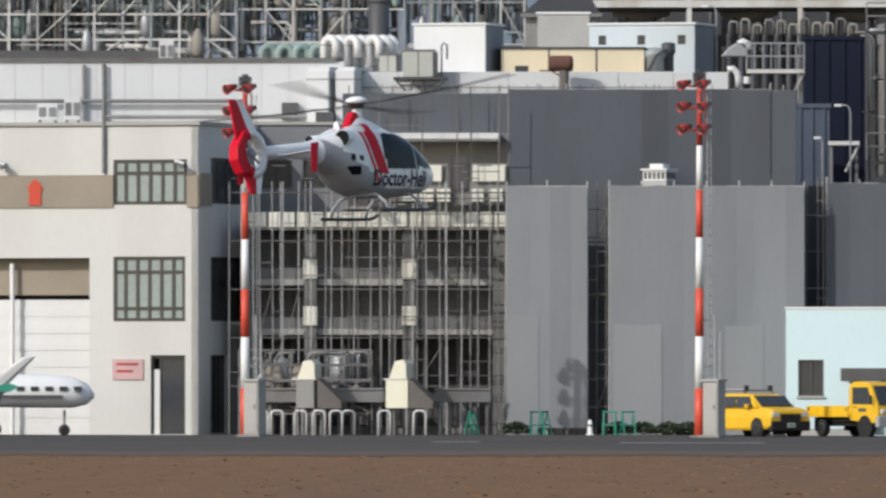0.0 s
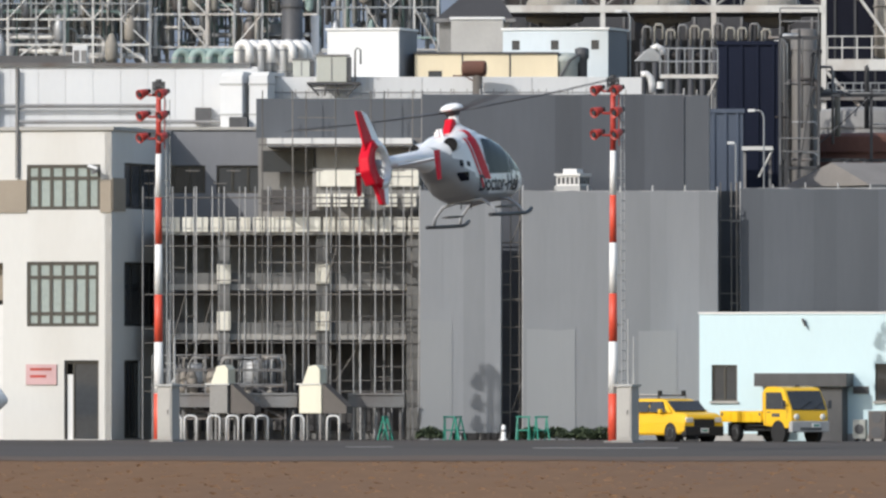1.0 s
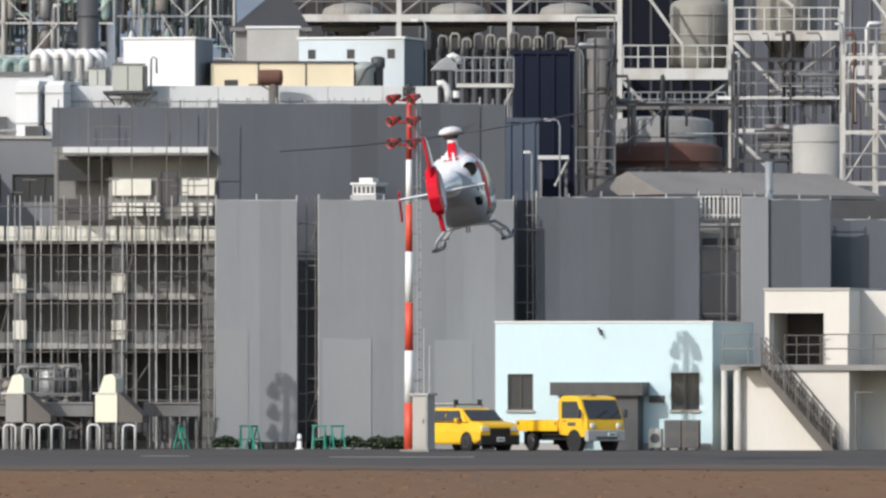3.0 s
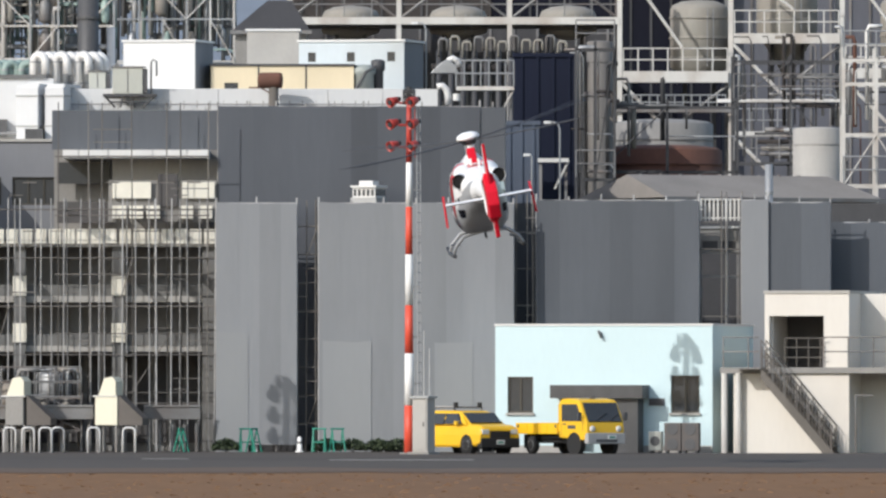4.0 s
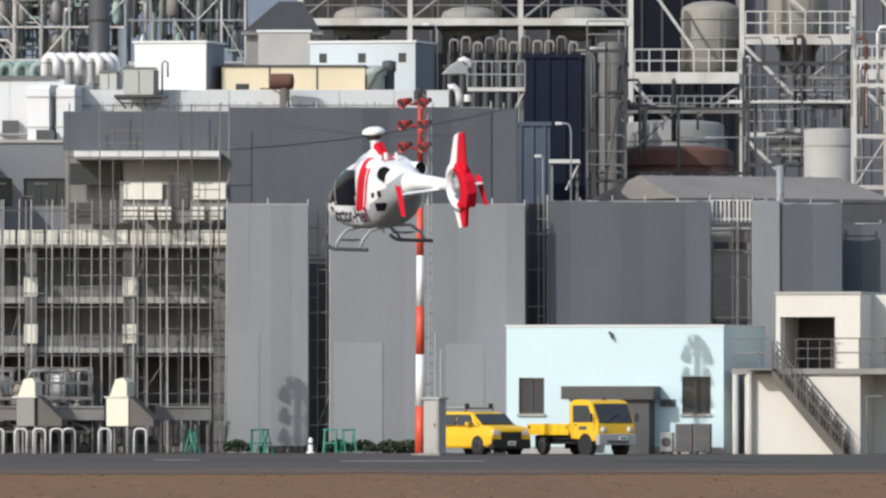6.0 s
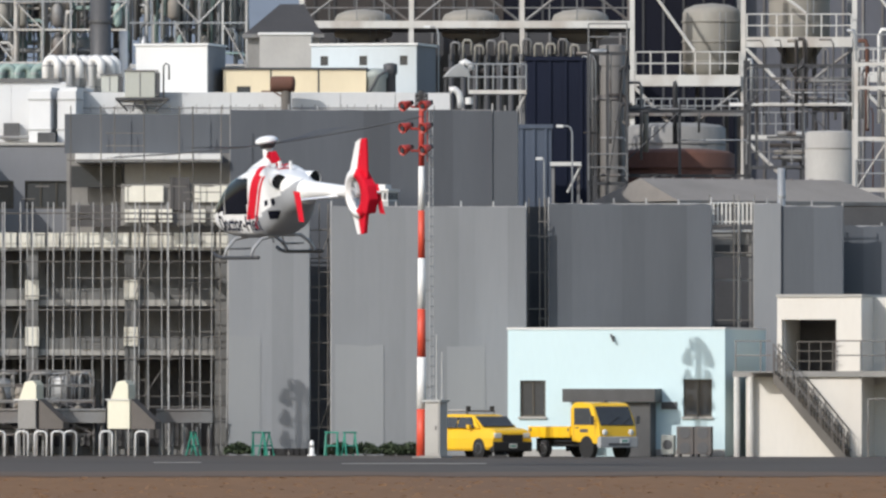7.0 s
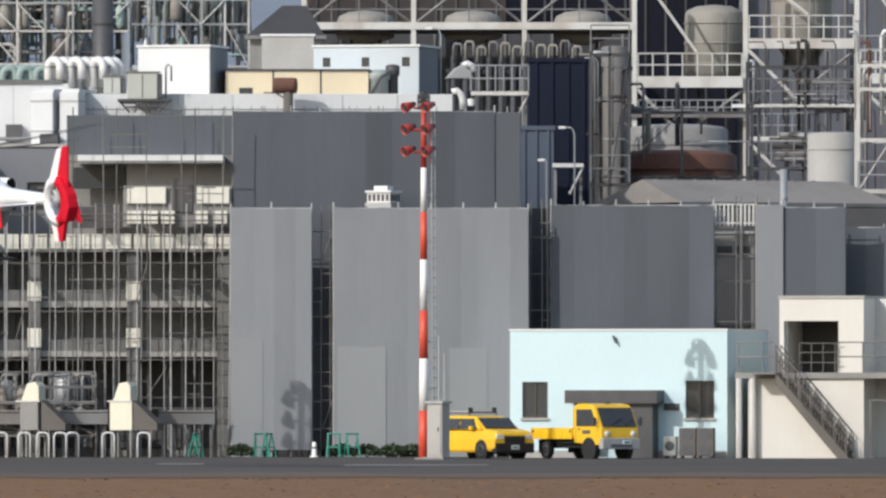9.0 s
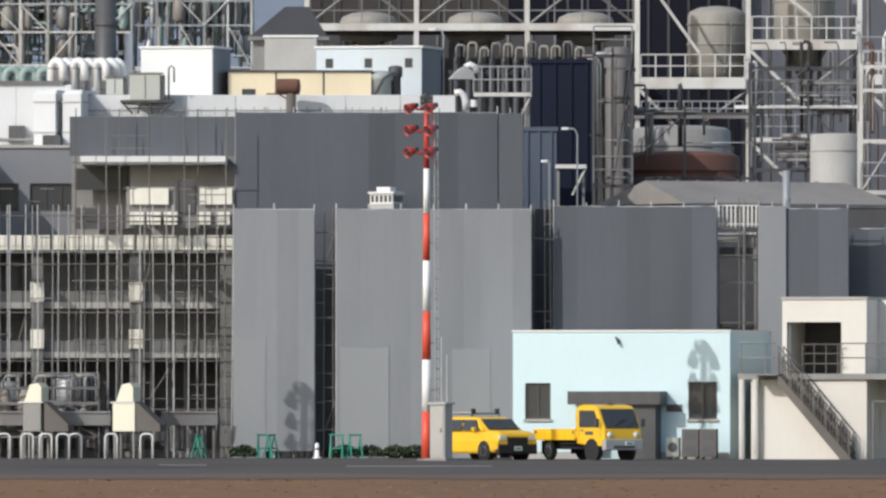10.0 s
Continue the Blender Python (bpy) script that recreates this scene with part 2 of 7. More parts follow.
def mesh_of(name, bm, material, smooth=False, bevel=0.0):
    if bevel:
        bmesh.ops.bevel(bm, geom=bm.edges[:], offset=bevel, segments=2, affect="EDGES", profile=0.6)
    bmesh.ops.recalc_face_normals(bm, faces=bm.faces)
    me = bpy.data.meshes.new(name)
    bm.to_mesh(me)
    bm.free()
    for m in (material if isinstance(material, (list, tuple)) else [material]):
        me.materials.append(m)
    if smooth:
        me.shade_smooth()
    return me


def part(name, bm, material, parent, label="", smooth=False, bevel=0.0):
    ob = new(name, mesh_of(name, bm, material, smooth, bevel))
    ob.parent = parent
    if label:
        tagged(ob, label)
    return ob


def thing(name, label, category, at=(0, 0, 0), rz=0.0, group="", kind=""):
    ob = new(name)
    ob.matrix_basis = pose(*at, 0, 0, rz)
    ob.empty_display_size = 0.2
    return tagged(ob, label, category, group, kind)


def each(name, parent, material, rows, r=None, n=6):
    """One part a row: boxes, or tubes where a radius is given."""
    for row in rows:
        bm = bmesh.new()
        if r is None:
            box(bm, *row)
        else:
            tube(bm, row[0], row[1], r, n)
        part(name, bm, material, parent)


def group_of(name, parent, at=(0, 0, 0)):
    o = new(name)
    o.parent = parent
    o.matrix_basis = pose(*at)
    return o


def boxes(*rows):
    bm = bmesh.new()
    for r in rows:
        box(bm, *r)
    return bm


def tubes(r, *rows, n=6):
    bm = bmesh.new()
    for p, q in rows:
        tube(bm, p, q, r, n)
    return bm


def airfoil(bm, p, q, chord_p, chord_q, thick, along):
    """A flat tapered surface from p to q; along is the chord's direction."""
    p, q, along = Vector(p), Vector(q), Vector(along).normalized()
    n = (q - p).normalized().cross(along).normalized()
    prof = ((0.5, 0.0), (0.25, 0.5), (-0.2, 0.4), (-0.5, 0.0), (-0.2, -0.4), (0.25, -0.5))
    a = [bm.verts.new(p + along * c * chord_p + n * t * thick) for c, t in prof]
    b = [bm.verts.new(q + along * c * chord_q + n * t * thick) for c, t in prof]
    for i in range(6):
        bm.faces.new((a[i], a[(i + 1) % 6], b[(i + 1) % 6], b[i]))
    bm.faces.new(a[::-1])
    bm.faces.new(b)



# ---------------------------------------------------------------- ground
def ground():
    bm = bmesh.new()
    n = 40
    xs = [-2600 + 5200 * i / n for i in range(n + 1)]
    ys = [-200, 150, 200, 240, 280, 318, 321, 600, 1200, 2600]
    grid = [[bm.verts.new((x, y, -0.008)) for x in xs] for y in ys]
    for a, b in zip(grid, grid[1:]):
        for i in range(n):
            bm.faces.new((a[i], a[i + 1], b[i + 1], b[i]))
    tagged(new("ground", mesh_of("ground", bm, M["grass"])), "flat airfield ground under dry brown winter grass", "ground", kind="structure")
    apron = boxes((-300, 300, 322, 700, -0.007, 0.0))
    tagged(new("pavement", mesh_of("pavement", apron, M["asphalt"])), "grey asphalt airport apron with pale worn patches", "pavement", kind="structure")
    # faded paint lines on the apron
    lines = boxes((-3.0, 1.5, 366, 367.2, 0.0, 0.006), (-9.0, -7.5, 372, 373, 0.0, 0.006))
    tagged(new("apron_marking", mesh_of("apron_marking", lines, M["concrete"])), "faded white paint lines on the asphalt apron", "marking", kind="structure")
    # a dusty strip where grass and asphalt meet, with a ragged edge
    bm = bmesh.new()
    n = 240
    near = [bm.verts.new((-60 + 120 * i / n, 308 + 5 * noise.noise((i * 0.15, 2.2, 0)) + 2.5 * noise.noise((i * 0.9, 5.2, 0)), 0.004)) for i in range(n + 1)]
    far = [bm.verts.new((-60 + 120 * i / n, 327 + 5 * noise.noise((i * 0.13, 9.2, 0)) + 2.5 * noise.noise((i * 0.8, 4.2, 0)), 0.004)) for i in range(n + 1)]
    for i in range(n):
        bm.faces.new((near[i], near[i + 1], far[i + 1], far[i]))
    tagged(new("verge", mesh_of("verge", bm, M["verge"])), "dusty grey-brown verge between grass and asphalt", "verge", kind="structure")
    # low dry tufts that catch the sun
    rnd = random.Random(5)
    bm = bmesh.new()
    for _ in range(900):
        y = 205 + 100 * rnd.random()
        x = (rnd.random() - 0.5) * 0.105 * y - 3.5
        h = 0.006 + 0.016 * rnd.random() ** 2
        w = 0.04 + 0.1 * rnd.random()
        a = -0.6 + (rnd.random() - 0.5) * 0.9
        dx, dy = math.cos(a) * w, math.sin(a) * w
        tip = (rnd.random() - 0.5) * w
        bm.faces.new([bm.verts.new(q) for q in ((x - dx, y - dy, -0.01), (x + dx, y + dy, -0.01), (x + dx * 0.5 + tip, y + 0.3 * h, h * 0.8), (x - dx * 0.4 + tip, y + 0.4 * h, h))])
    tagged(new("grass_tuft", mesh_of("grass_tuft", bm, M["tuft"])), "low dry brown grass tufts beside the asphalt", "grass", kind="stuff")
    # the hills behind the plant, distance haze mixed into their blue
    bm = bmesh.new()
    pts = []
    for i in range(61):
        x = -500 + 1000 * i / 60
        h = 96 + 20 * noise.noise((x * 0.006, 3.1, 0)) + 8 * noise.noise((x * 0.03, 1.1, 0))
        pts.append((x, h))
    low = [bm.verts.new((x, 1500, -2)) for x, h in pts]
    mid = [bm.verts.new((x, 1560, h * 0.5)) for x, h in pts]
    top = [bm.verts.new((x, 1700, h)) for x, h in pts]
    for a, b in ((low, mid), (mid, top)):
        for i in range(60):
            bm.faces.new((a[i], a[i + 1], b[i + 1], b[i]))
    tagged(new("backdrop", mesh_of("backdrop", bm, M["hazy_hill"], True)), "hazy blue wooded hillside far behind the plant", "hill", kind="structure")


ground()
SITE = -14.0  # the turn of the airport buildings


def wall_grid(bm, w, z0, z1, holes, y0=0.0, y1=0.25):
    """A wall from x 0 to w with openings (x0, x1, z0, z1) that go through it."""
    xs = sorted({0.0, w, *[h[0] for h in holes], *[h[1] for h in holes]})
    for a, b in zip(xs, xs[1:]):
        cuts = sorted((h[2], h[3]) for h in holes if h[0] <= a + 1e-6 and h[1] >= b - 1e-6)
        z = z0
        for c0, c1 in cuts:
            if c0 > z + 1e-4:
                box(bm, a, b, y0, y1, z, c0)
            z = c1
        if z1 > z + 1e-4:
            box(bm, a, b, y0, y1, z, z1)
    bmesh.ops.remove_doubles(bm, verts=bm.verts[:], dist=0.001)


def window(parent, x0, x1, z0, z1, y, cols, rows, pane_mat, frame_mat, bar=0.07, name="window"):
    """A window with a frame, bars and separate panes, in its parent's space; it faces -y."""
    w = new(name)
    w.parent = parent
    w.matrix_basis = pose(x0, y, z0)
    W, Hh = x1 - x0, z1 - z0
    bm = bmesh.new()
    cx = [W * i / cols for i in range(cols + 1)]
    rz = [Hh * r for r in rows]
    for c in cx:
        a = min(max(c - bar / 2, 0), W - bar)
        box(bm, a, a + bar, 0.03, 0.12, 0, Hh)
    for i, r in enumerate(rz):
        b = min(max(r - bar / 2, 0), Hh - bar)
        for c, d in zip(cx, cx[1:]):
            box(bm, c + bar * 0.5, d - bar * 0.5, 0.035, 0.115, b, b + bar)
    part("window_frame", bm, frame_mat, w)
    for c, d in zip(cx, cx[1:]):
        for e, f in zip(rz, rz[1:]):
            part("pane", boxes((c + 0.02, d - 0.02, 0.06 + 0.004 * random.random(), 0.075, e + 0.02, f - 0.02)), pane_mat, w)
    return w


def terminal_building():
    """The cream three-storey building with the hangar door."""
    at = ((-18.34), 416.0, 0)
    b = thing("airport_building", "cream three-storey airport building with brown band and hangar", "building", at, SITE)
    W, top = 22.0, 10.98
    k = 1 / math.cos(radians(SITE))

    def u(px_m):
        return px_m * k
    # openings, measured leftwards from the corner
    up_win = (W - u(3.04), W - u(0.40), 8.16, 9.76)
    lo_win = (W - u(3.04), W - u(0.46), 4.02, 6.32)
    door = (W - u(1.70), W - u(0.46), 0.02, 2.82)
    hangar = (2.0, W - u(3.90), 0.0, 6.28)
    base = new("front")
    base.parent = b
    base.matrix_basis = pose(-W, 0, 0)
    bm = bmesh.new()
    wall_grid(bm, W, 0, top, [up_win, lo_win, door, hangar])
    part("wall", bm, M["cream"], base)
    part("band", boxes((0, up_win[0], -0.05, 0.0, 8.06, 9.22), (up_win[1], W + 0.0, -0.05, 0.0, 8.06, 9.22)), M["brown"], base, "brown painted band")
    part("coping", boxes((-0.1, W + 0.1, -0.1, 0.4, top, top + 0.12)), M["concrete"], base)
    part("downpipe", tubes(0.07, ((W - u(3.36), -0.09, 9.28), (W - u(3.36), -0.09, top + 2.2))), M["steel_grey"], base)
    for wv, cols, rows in ((up_win, 6, (0, 0.7, 1)), (lo_win, 6, (0, 0.2, 0.76, 1))):
        window(b, wv[0] - W, wv[1] - W, wv[2], wv[3], 0.0, cols, rows, M["glass_pale"], M["frame_dark"], 0.12)
    d = new("door")
    d.parent = b
    d.matrix_basis = pose(door[0] - W, 0.1, 0)
    dw, dh = door[1] - door[0], door[3]
    part("door_frame", boxes((0, 0.08, 0, 0.1, 0.02, dh), (dw - 0.08, dw, 0, 0.1, 0.02, dh), (0.08, dw - 0.08, 0, 0.1, dh - 0.1, dh), (0.3, 0.36, 0.01, 0.09, 0.02, dh - 0.1)), M["frame_dark"], d)
    part("door_leaf", boxes((0.08, 0.3, 0.04, 0.07, 0.02, dh - 0.5)), M["white"], d, "white door edge standing open")
    part("door_glass", boxes((0.36, dw - 0.08, 0.05, 0.07, 0.02, dh - 0.1)), M["glass"], d)
    part("sign", boxes((W - u(3.06), W - u(1.96), -0.06, 0.0, 1.96, 2.68)), M["pink"], base, "faded pink wall sign")
    for i, (a, c) in enumerate(((0.1, 0.9), (0.1, 0.7))):
        x0 = W - u(3.00)
        z = 2.46 - 0.25 * i
        part("sign_line", boxes((x0 + a, x0 + c, -0.068, -0.06, z, z + 0.09)), M["lamp_red"], base)
    # red emblem on the band
    ex = W - u(5.84)
    bm = bmesh.new()
    prism(bm, [(ex - 0.24, 8.16), (ex + 0.24, 8.16), (ex + 0.2, 8.52), (ex + 0.27, 8.78), (ex + 0.15, 8.98), (ex, 9.08), (ex - 0.15, 8.98), (ex - 0.27, 8.78), (ex - 0.2, 8.52)], -0.1, -0.05, "y")
    part("emblem", bm, M["red"], base, "plain red emblem")
    # hangar lining and shutter
    hz = hangar[3]
    part("hangar_header", boxes((hangar[0], hangar[1], 0.6, 0.8, hz - 1.32, hz)), M["brown"], base)
    each("hangar_slat", base, M["white"], [(hangar[0], hangar[1], 0.7 + 0.02 * (i % 2), 0.8, 0.3 * i, 0.3 * i + 0.3) for i in range(int((hz - 1.32) / 0.3))])
    part("hangar_post", tubes(0.09, ((W - u(6.78), 0.3, 0), (W - u(6.78), 0.3, hz - 0.2))), M["pole_white"], base)
    # wall lamps
    for px in (26, 348):
        wx = W - u(px * 0.02)
        part("wall_lamp", tubes(0.09, ((wx, -0.4, 9.48), (wx, -0.05, 9.62)), ((wx + 0.15, -0.45, 9.58), (wx - 0.2, -0.4, 9.70)), n=8), M["galv"], base)
    # the shaded side with its windows
    D = 8.0
    side = new("side")
    side.parent = b
    side.matrix_basis = pose(0, 0, 0, 0, 0, 90)
    bm = bmesh.new()
    wins = []
    for x in (1.6,):
        for z0, z1 in ((4.04, 6.32), (8.22, 9.85)):
            wins.append((x, x + 4.6, z0, z1))
    wins.append((1.6, 3.6, 0.05, 2.83))
    wall_grid(bm, D, 0, top, wins, 0.001, 0.25)
    part("wall", bm, M["cream"], side)
    part("band", boxes((0.001, 1.6, -0.05, 0.0, 8.12, 9.29)), M["brown"], side, "brown painted band")
    part("coping", boxes((0.3, D, -0.1, 0.35, top, top + 0.12)), M["concrete"], side)
    for x0, x1, z0, z1 in wins:
        window(side, x0, x1, z0, z1, 0.05, 4, (0, 1), M["glass"], M["frame_dark"], 0.08)
    bm = boxes((-W, -0.3, 0.9, D, top - 0.5, top - 0.3), (-W, 0 - 0.3, D - 0.3, D, 0, top - 0.5), (-W - 0.0, -W + 0.25, 0.3, D - 0.3, 0, top - 0.5))
    part("roof", bm, M["roof"], b)
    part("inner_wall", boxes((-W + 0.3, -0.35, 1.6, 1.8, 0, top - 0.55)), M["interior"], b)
    return b


def blue_building():
    at = (2.44, 410.0, 0)
    k = 1 / math.cos(radians(SITE))
    b = thing("pale_blue_building", "small flat-roofed pale blue building with dark canopy", "building", (2.44, 411.0, 0), SITE)
    W, D, top = 7.55 * k, 6.6, 4.43

    def x(m):
        return m * k
    w1 = (x(0.43), x(1.32), 1.39, 2.65)
    w2 = (x(6.11), x(7.10), 1.39, 2.69)
    dr = (x(2.27), x(5.12), 0.02, 1.98)
    bm = bmesh.new()
    wall_grid(bm, W, 0, top, [w1, w2, dr])
    part("wall", bm, M["pale_blue"], b)
    part("wall", boxes((W - 0.25, W, 0.25, D, 0, top)), M["pale_blue"], b)
    each("wall", b, M["pale_blue"], ((0, 0.25, 0.25, D, 0, top), (0.25, W - 0.25, D - 0.25, D, 0, top)))
    part("roof", boxes((0.25, W - 0.25, 0.25, D - 0.25, top - 0.45, top - 0.25)), M["roof"], b)
    part("coping", boxes((-0.03, W + 0.03, -0.03, 0.27, top, top + 0.07), (W - 0.26, W + 0.03, 0.27, D, top, top + 0.07)), M["white"], b)
    each("plinth", b, M["concrete"], ((0, dr[0], -0.03, -0.002, 0, 0.25), (dr[1], W, -0.03, -0.002, 0, 0.25)))
    for w in (w1, w2):
        window(b, *w, 0.04, 2, (0, 1), M["glass"], M["frame_dark"], 0.07)
        part("window_sill", boxes((w[0] - 0.05, w[1] + 0.05, -0.08, 0.0, w[2] - 0.08, w[2])), M["concrete"], b)
    part("canopy", boxes((x(2.16), x(5.36), -1.1, -0.01, 1.90, 2.36)), M["gunmetal"], b, "dark flat canopy over the entrance")
    part("inner_wall", boxes((dr[0] - 0.3, dr[1] + 0.3, 1.4, 1.5, 0, dr[3] + 0.1)), M["pale_blue"], b)
    part("porch_wall", boxes((x(4.18), x(5.16), -0.9, -0.02, 0.0, 1.88)), M["gunmetal"], b, "dark porch wall")
    part("name_plate", boxes((x(5.36), x(5.89), -0.05, 0.0, 1.65, 1.90)), M["grey_trim"], b, "small dark wall plate")
    bm = tubes(0.045, ((x(3.69), -0.1, 4.12), (x(3.69), 0.0, 4.16)), ((x(3.62), -0.12, 4.26), (x(3.73), -0.13, 4.0)), n=8)
    part("wall_lamp", bm, M["grey_trim"], b)
    part("side_door", boxes((W - 0.01, W + 0.03, 3.6, 4.6, 0.02, 2.1)), M["steel_grey"], b)
    return b


def stair_building():
    k = 1 / math.cos(radians(SITE))
    b = thing("stair_building", "cream two-level building with outside steel stair", "building", (10.71, 408.6, 0), SITE)
    W, D, h1 = 3.98 * k, 7.0, 2.77
    part("wall", boxes((0, W, 0, 0.3, 0, h1)), M["cream_warm"], b)
    part("wall", boxes((W - 0.3, W, 0.3, D, 0, h1)), M["cream_warm"], b)
    each("wall", b, M["cream_warm"], ((0, 0.3, 0.3, D, 0, h1), (0.3, W - 0.3, D - 0.3, D, 0, h1)))
    part("slab", boxes((-0.45, W + 3.0, -0.12, D, h1, h1 + 0.2)), M["dark_concrete"], b, "grey concrete terrace slab")
    hs = h1 + 0.2
    x0, x1 = 0.82 * k, 3.73 * k
    ht = 5.55
    op = (0.98 * k - x0 + 0.0, 2.86 * k - x0, hs, 4.77)
    up = new("upper_storey")
    up.parent = b
    up.matrix_basis = pose(x0, 1.2, 0)
    bm = bmesh.new()
    wall_grid(bm, x1 - x0, hs, ht, [op])
    part("wall", bm, M["cream_warm"], up)
    part("wall", boxes((x1 - x0 - 0.25, x1 - x0, 0.25, 5.4, hs, ht)), M["cream_warm"], up)
    part("wall", boxes((0, 0.25, 0.25, 5.4, hs, ht)), M["cream_warm"], up)
    part("roof", boxes((-0.04, x1 - x0 + 0.04, -0.04, 5.5, ht, ht + 0.1)), M["concrete"], up)
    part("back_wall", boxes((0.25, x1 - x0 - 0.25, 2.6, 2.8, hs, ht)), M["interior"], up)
    each("opening_rail", up, M["stair_steel"], [((op[0] + 0.6, -0.2, hs + z), (op[1] + 0.1, -0.2, hs + z)) for z in (0.35, 0.7, 1.02)] + [((op[0] + 0.6 + 0.42 * i, -0.2, hs), (op[0] + 0.6 + 0.42 * i, -0.2, hs + 1.02)) for i in range(4)], 0.022)
    # terrace railing, one post and two rails at a time
    rail = new("railing")
    rail.parent = b
    each("post", rail, M["steel_grey"], [((xx, -0.06, hs), (xx, -0.06, hs + 1.05)) for xx in [-0.35 + i * (W + 3.0) / 8 for i in range(9)] if not 1.0 < xx < 3.2], 0.025)
    each("rail", rail, M["steel_grey"], (((-0.4, -0.06, hs + 1.05), (0.9, -0.06, hs + 1.05)), ((-0.4, -0.06, hs + 0.55), (0.9, -0.06, hs + 0.55)), ((3.2, -0.06, hs + 1.05), (W + 2.9, -0.06, hs + 1.05)), ((3.2, -0.06, hs + 0.55), (W + 2.9, -0.06, hs + 0.55))), 0.025)
    # the stair runs down to the right in front of the wall
    st = new("stair")
    st.parent = b
    sx0, sx1 = 1.14 * k, 3.57 * k
    n = 15
    for yy in (-0.95, -0.12):
        bm = bmesh.new()
        prism(bm, [(sx0, hs - 0.02), (sx0, hs - 0.4), (sx1 - 0.32, 0.0), (sx1 + 0.1, 0.0)], yy, yy + 0.05, "y")
        part("stringer", bm, M["stair_steel"], st)
    tread = mesh_of("tread", boxes((0, 0.27, -0.9, -0.12, -0.03, 0.0)), M["stair_steel"])
    for i in range(n):
        t = new("tread", tread)
        t.parent = st
        t.matrix_basis = pose(sx0 + (sx1 - sx0) * i / n, 0, hs - 0.02 - (hs - 0.1) * (i + 1) / (n + 1))
    for yy in (-0.93, -0.1):
        bm = tubes(0.025, ((sx0, yy, hs + 0.95), (sx1, yy, 0.95)), ((sx0, yy, hs + 0.5), (sx1, yy, 0.5)), ((sx1, yy, 0.95), (sx1, yy, 0)))
        for i in range(6):
            f = i / 6
            tube(bm, (sx0 + (sx1 - sx0) * f, yy, hs * (1 - f) - 0.1), (sx0 + (sx1 - sx0) * f, yy, hs * (1 - f) + 0.95), 0.02)
        part("handrail", bm, M["steel_grey"] if yy < -0.5 else M["stair_steel"], st)
        each("baluster", st, M["stair_steel"], [((sx0 + (sx1 - sx0) * f, yy, hs * (1 - f) + 0.02), (sx0 + (sx1 - sx0) * f, yy, hs * (1 - f) + 0.78)) for f in [(i + 0.5) / 24 for i in range(24)]], 0.022, 5)
    part("landing", boxes((0.2, sx0, -1.0, -0.13, hs - 0.06, hs)), M["steel_grey"], st)
    for xx in (-0.28, 0.22):
        part("drainpipe", tubes(0.11, ((xx, -0.22, 0), (xx, -0.22, h1)), n=8), M["steel_white"], b)
    part("gate", tubes(0.03, ((W + 0.3, -0.3, 0), (W + 0.3, -0.3, 2.0)), ((W + 0.3, -0.3, 2.0), (W + 0.9, -0.3, 2.0))), M["steel_grey"], b)
    # lower shaded annexe joined to the far side
    part("annexe", boxes((W + 0.0, W + 6.0, 2.2, D, 0, h1)), M["cream_warm"], b)
    part("annexe", boxes((x1 + 0.0, x1 + 6.0, 3.2, D - 0.4, hs, ht)), M["cream_warm"], b)
    return b


terminal_building()


def grey_annexe():
    """The grey wing between the cream building and the balconies."""
    b = thing("grey_annexe", "plain grey painted wing with dark ribbon windows", "building", ((-17.47), 423.0, 0))
    W, top = 4.15, 11.13
    holes = [(0.5 + 2.1 * i, 2.2 + 2.1 * i, z0, z1) for i in range(2) for z0, z1 in ((8.85, 9.85), (4.05, 6.29))]
    bm = bmesh.new()
    wall_grid(bm, W, 0, top, holes)
    part("wall", bm, M["grey_paint_and_shade"], b)
    part("coping", boxes((-0.05, W + 0.05, -0.08, 0.3, top, top + 0.1)), M["concrete"], b)
    part("roof", boxes((0, W, 0.3, 2.6, top - 0.3, top - 0.1)), M["roof"], b)
    for h in holes:
        window(b, *h, 0.04, 3, (0, 1), M["glass"], M["frame_dark"], 0.07)
    return b


grey_annexe()
blue_building()
stair_building()


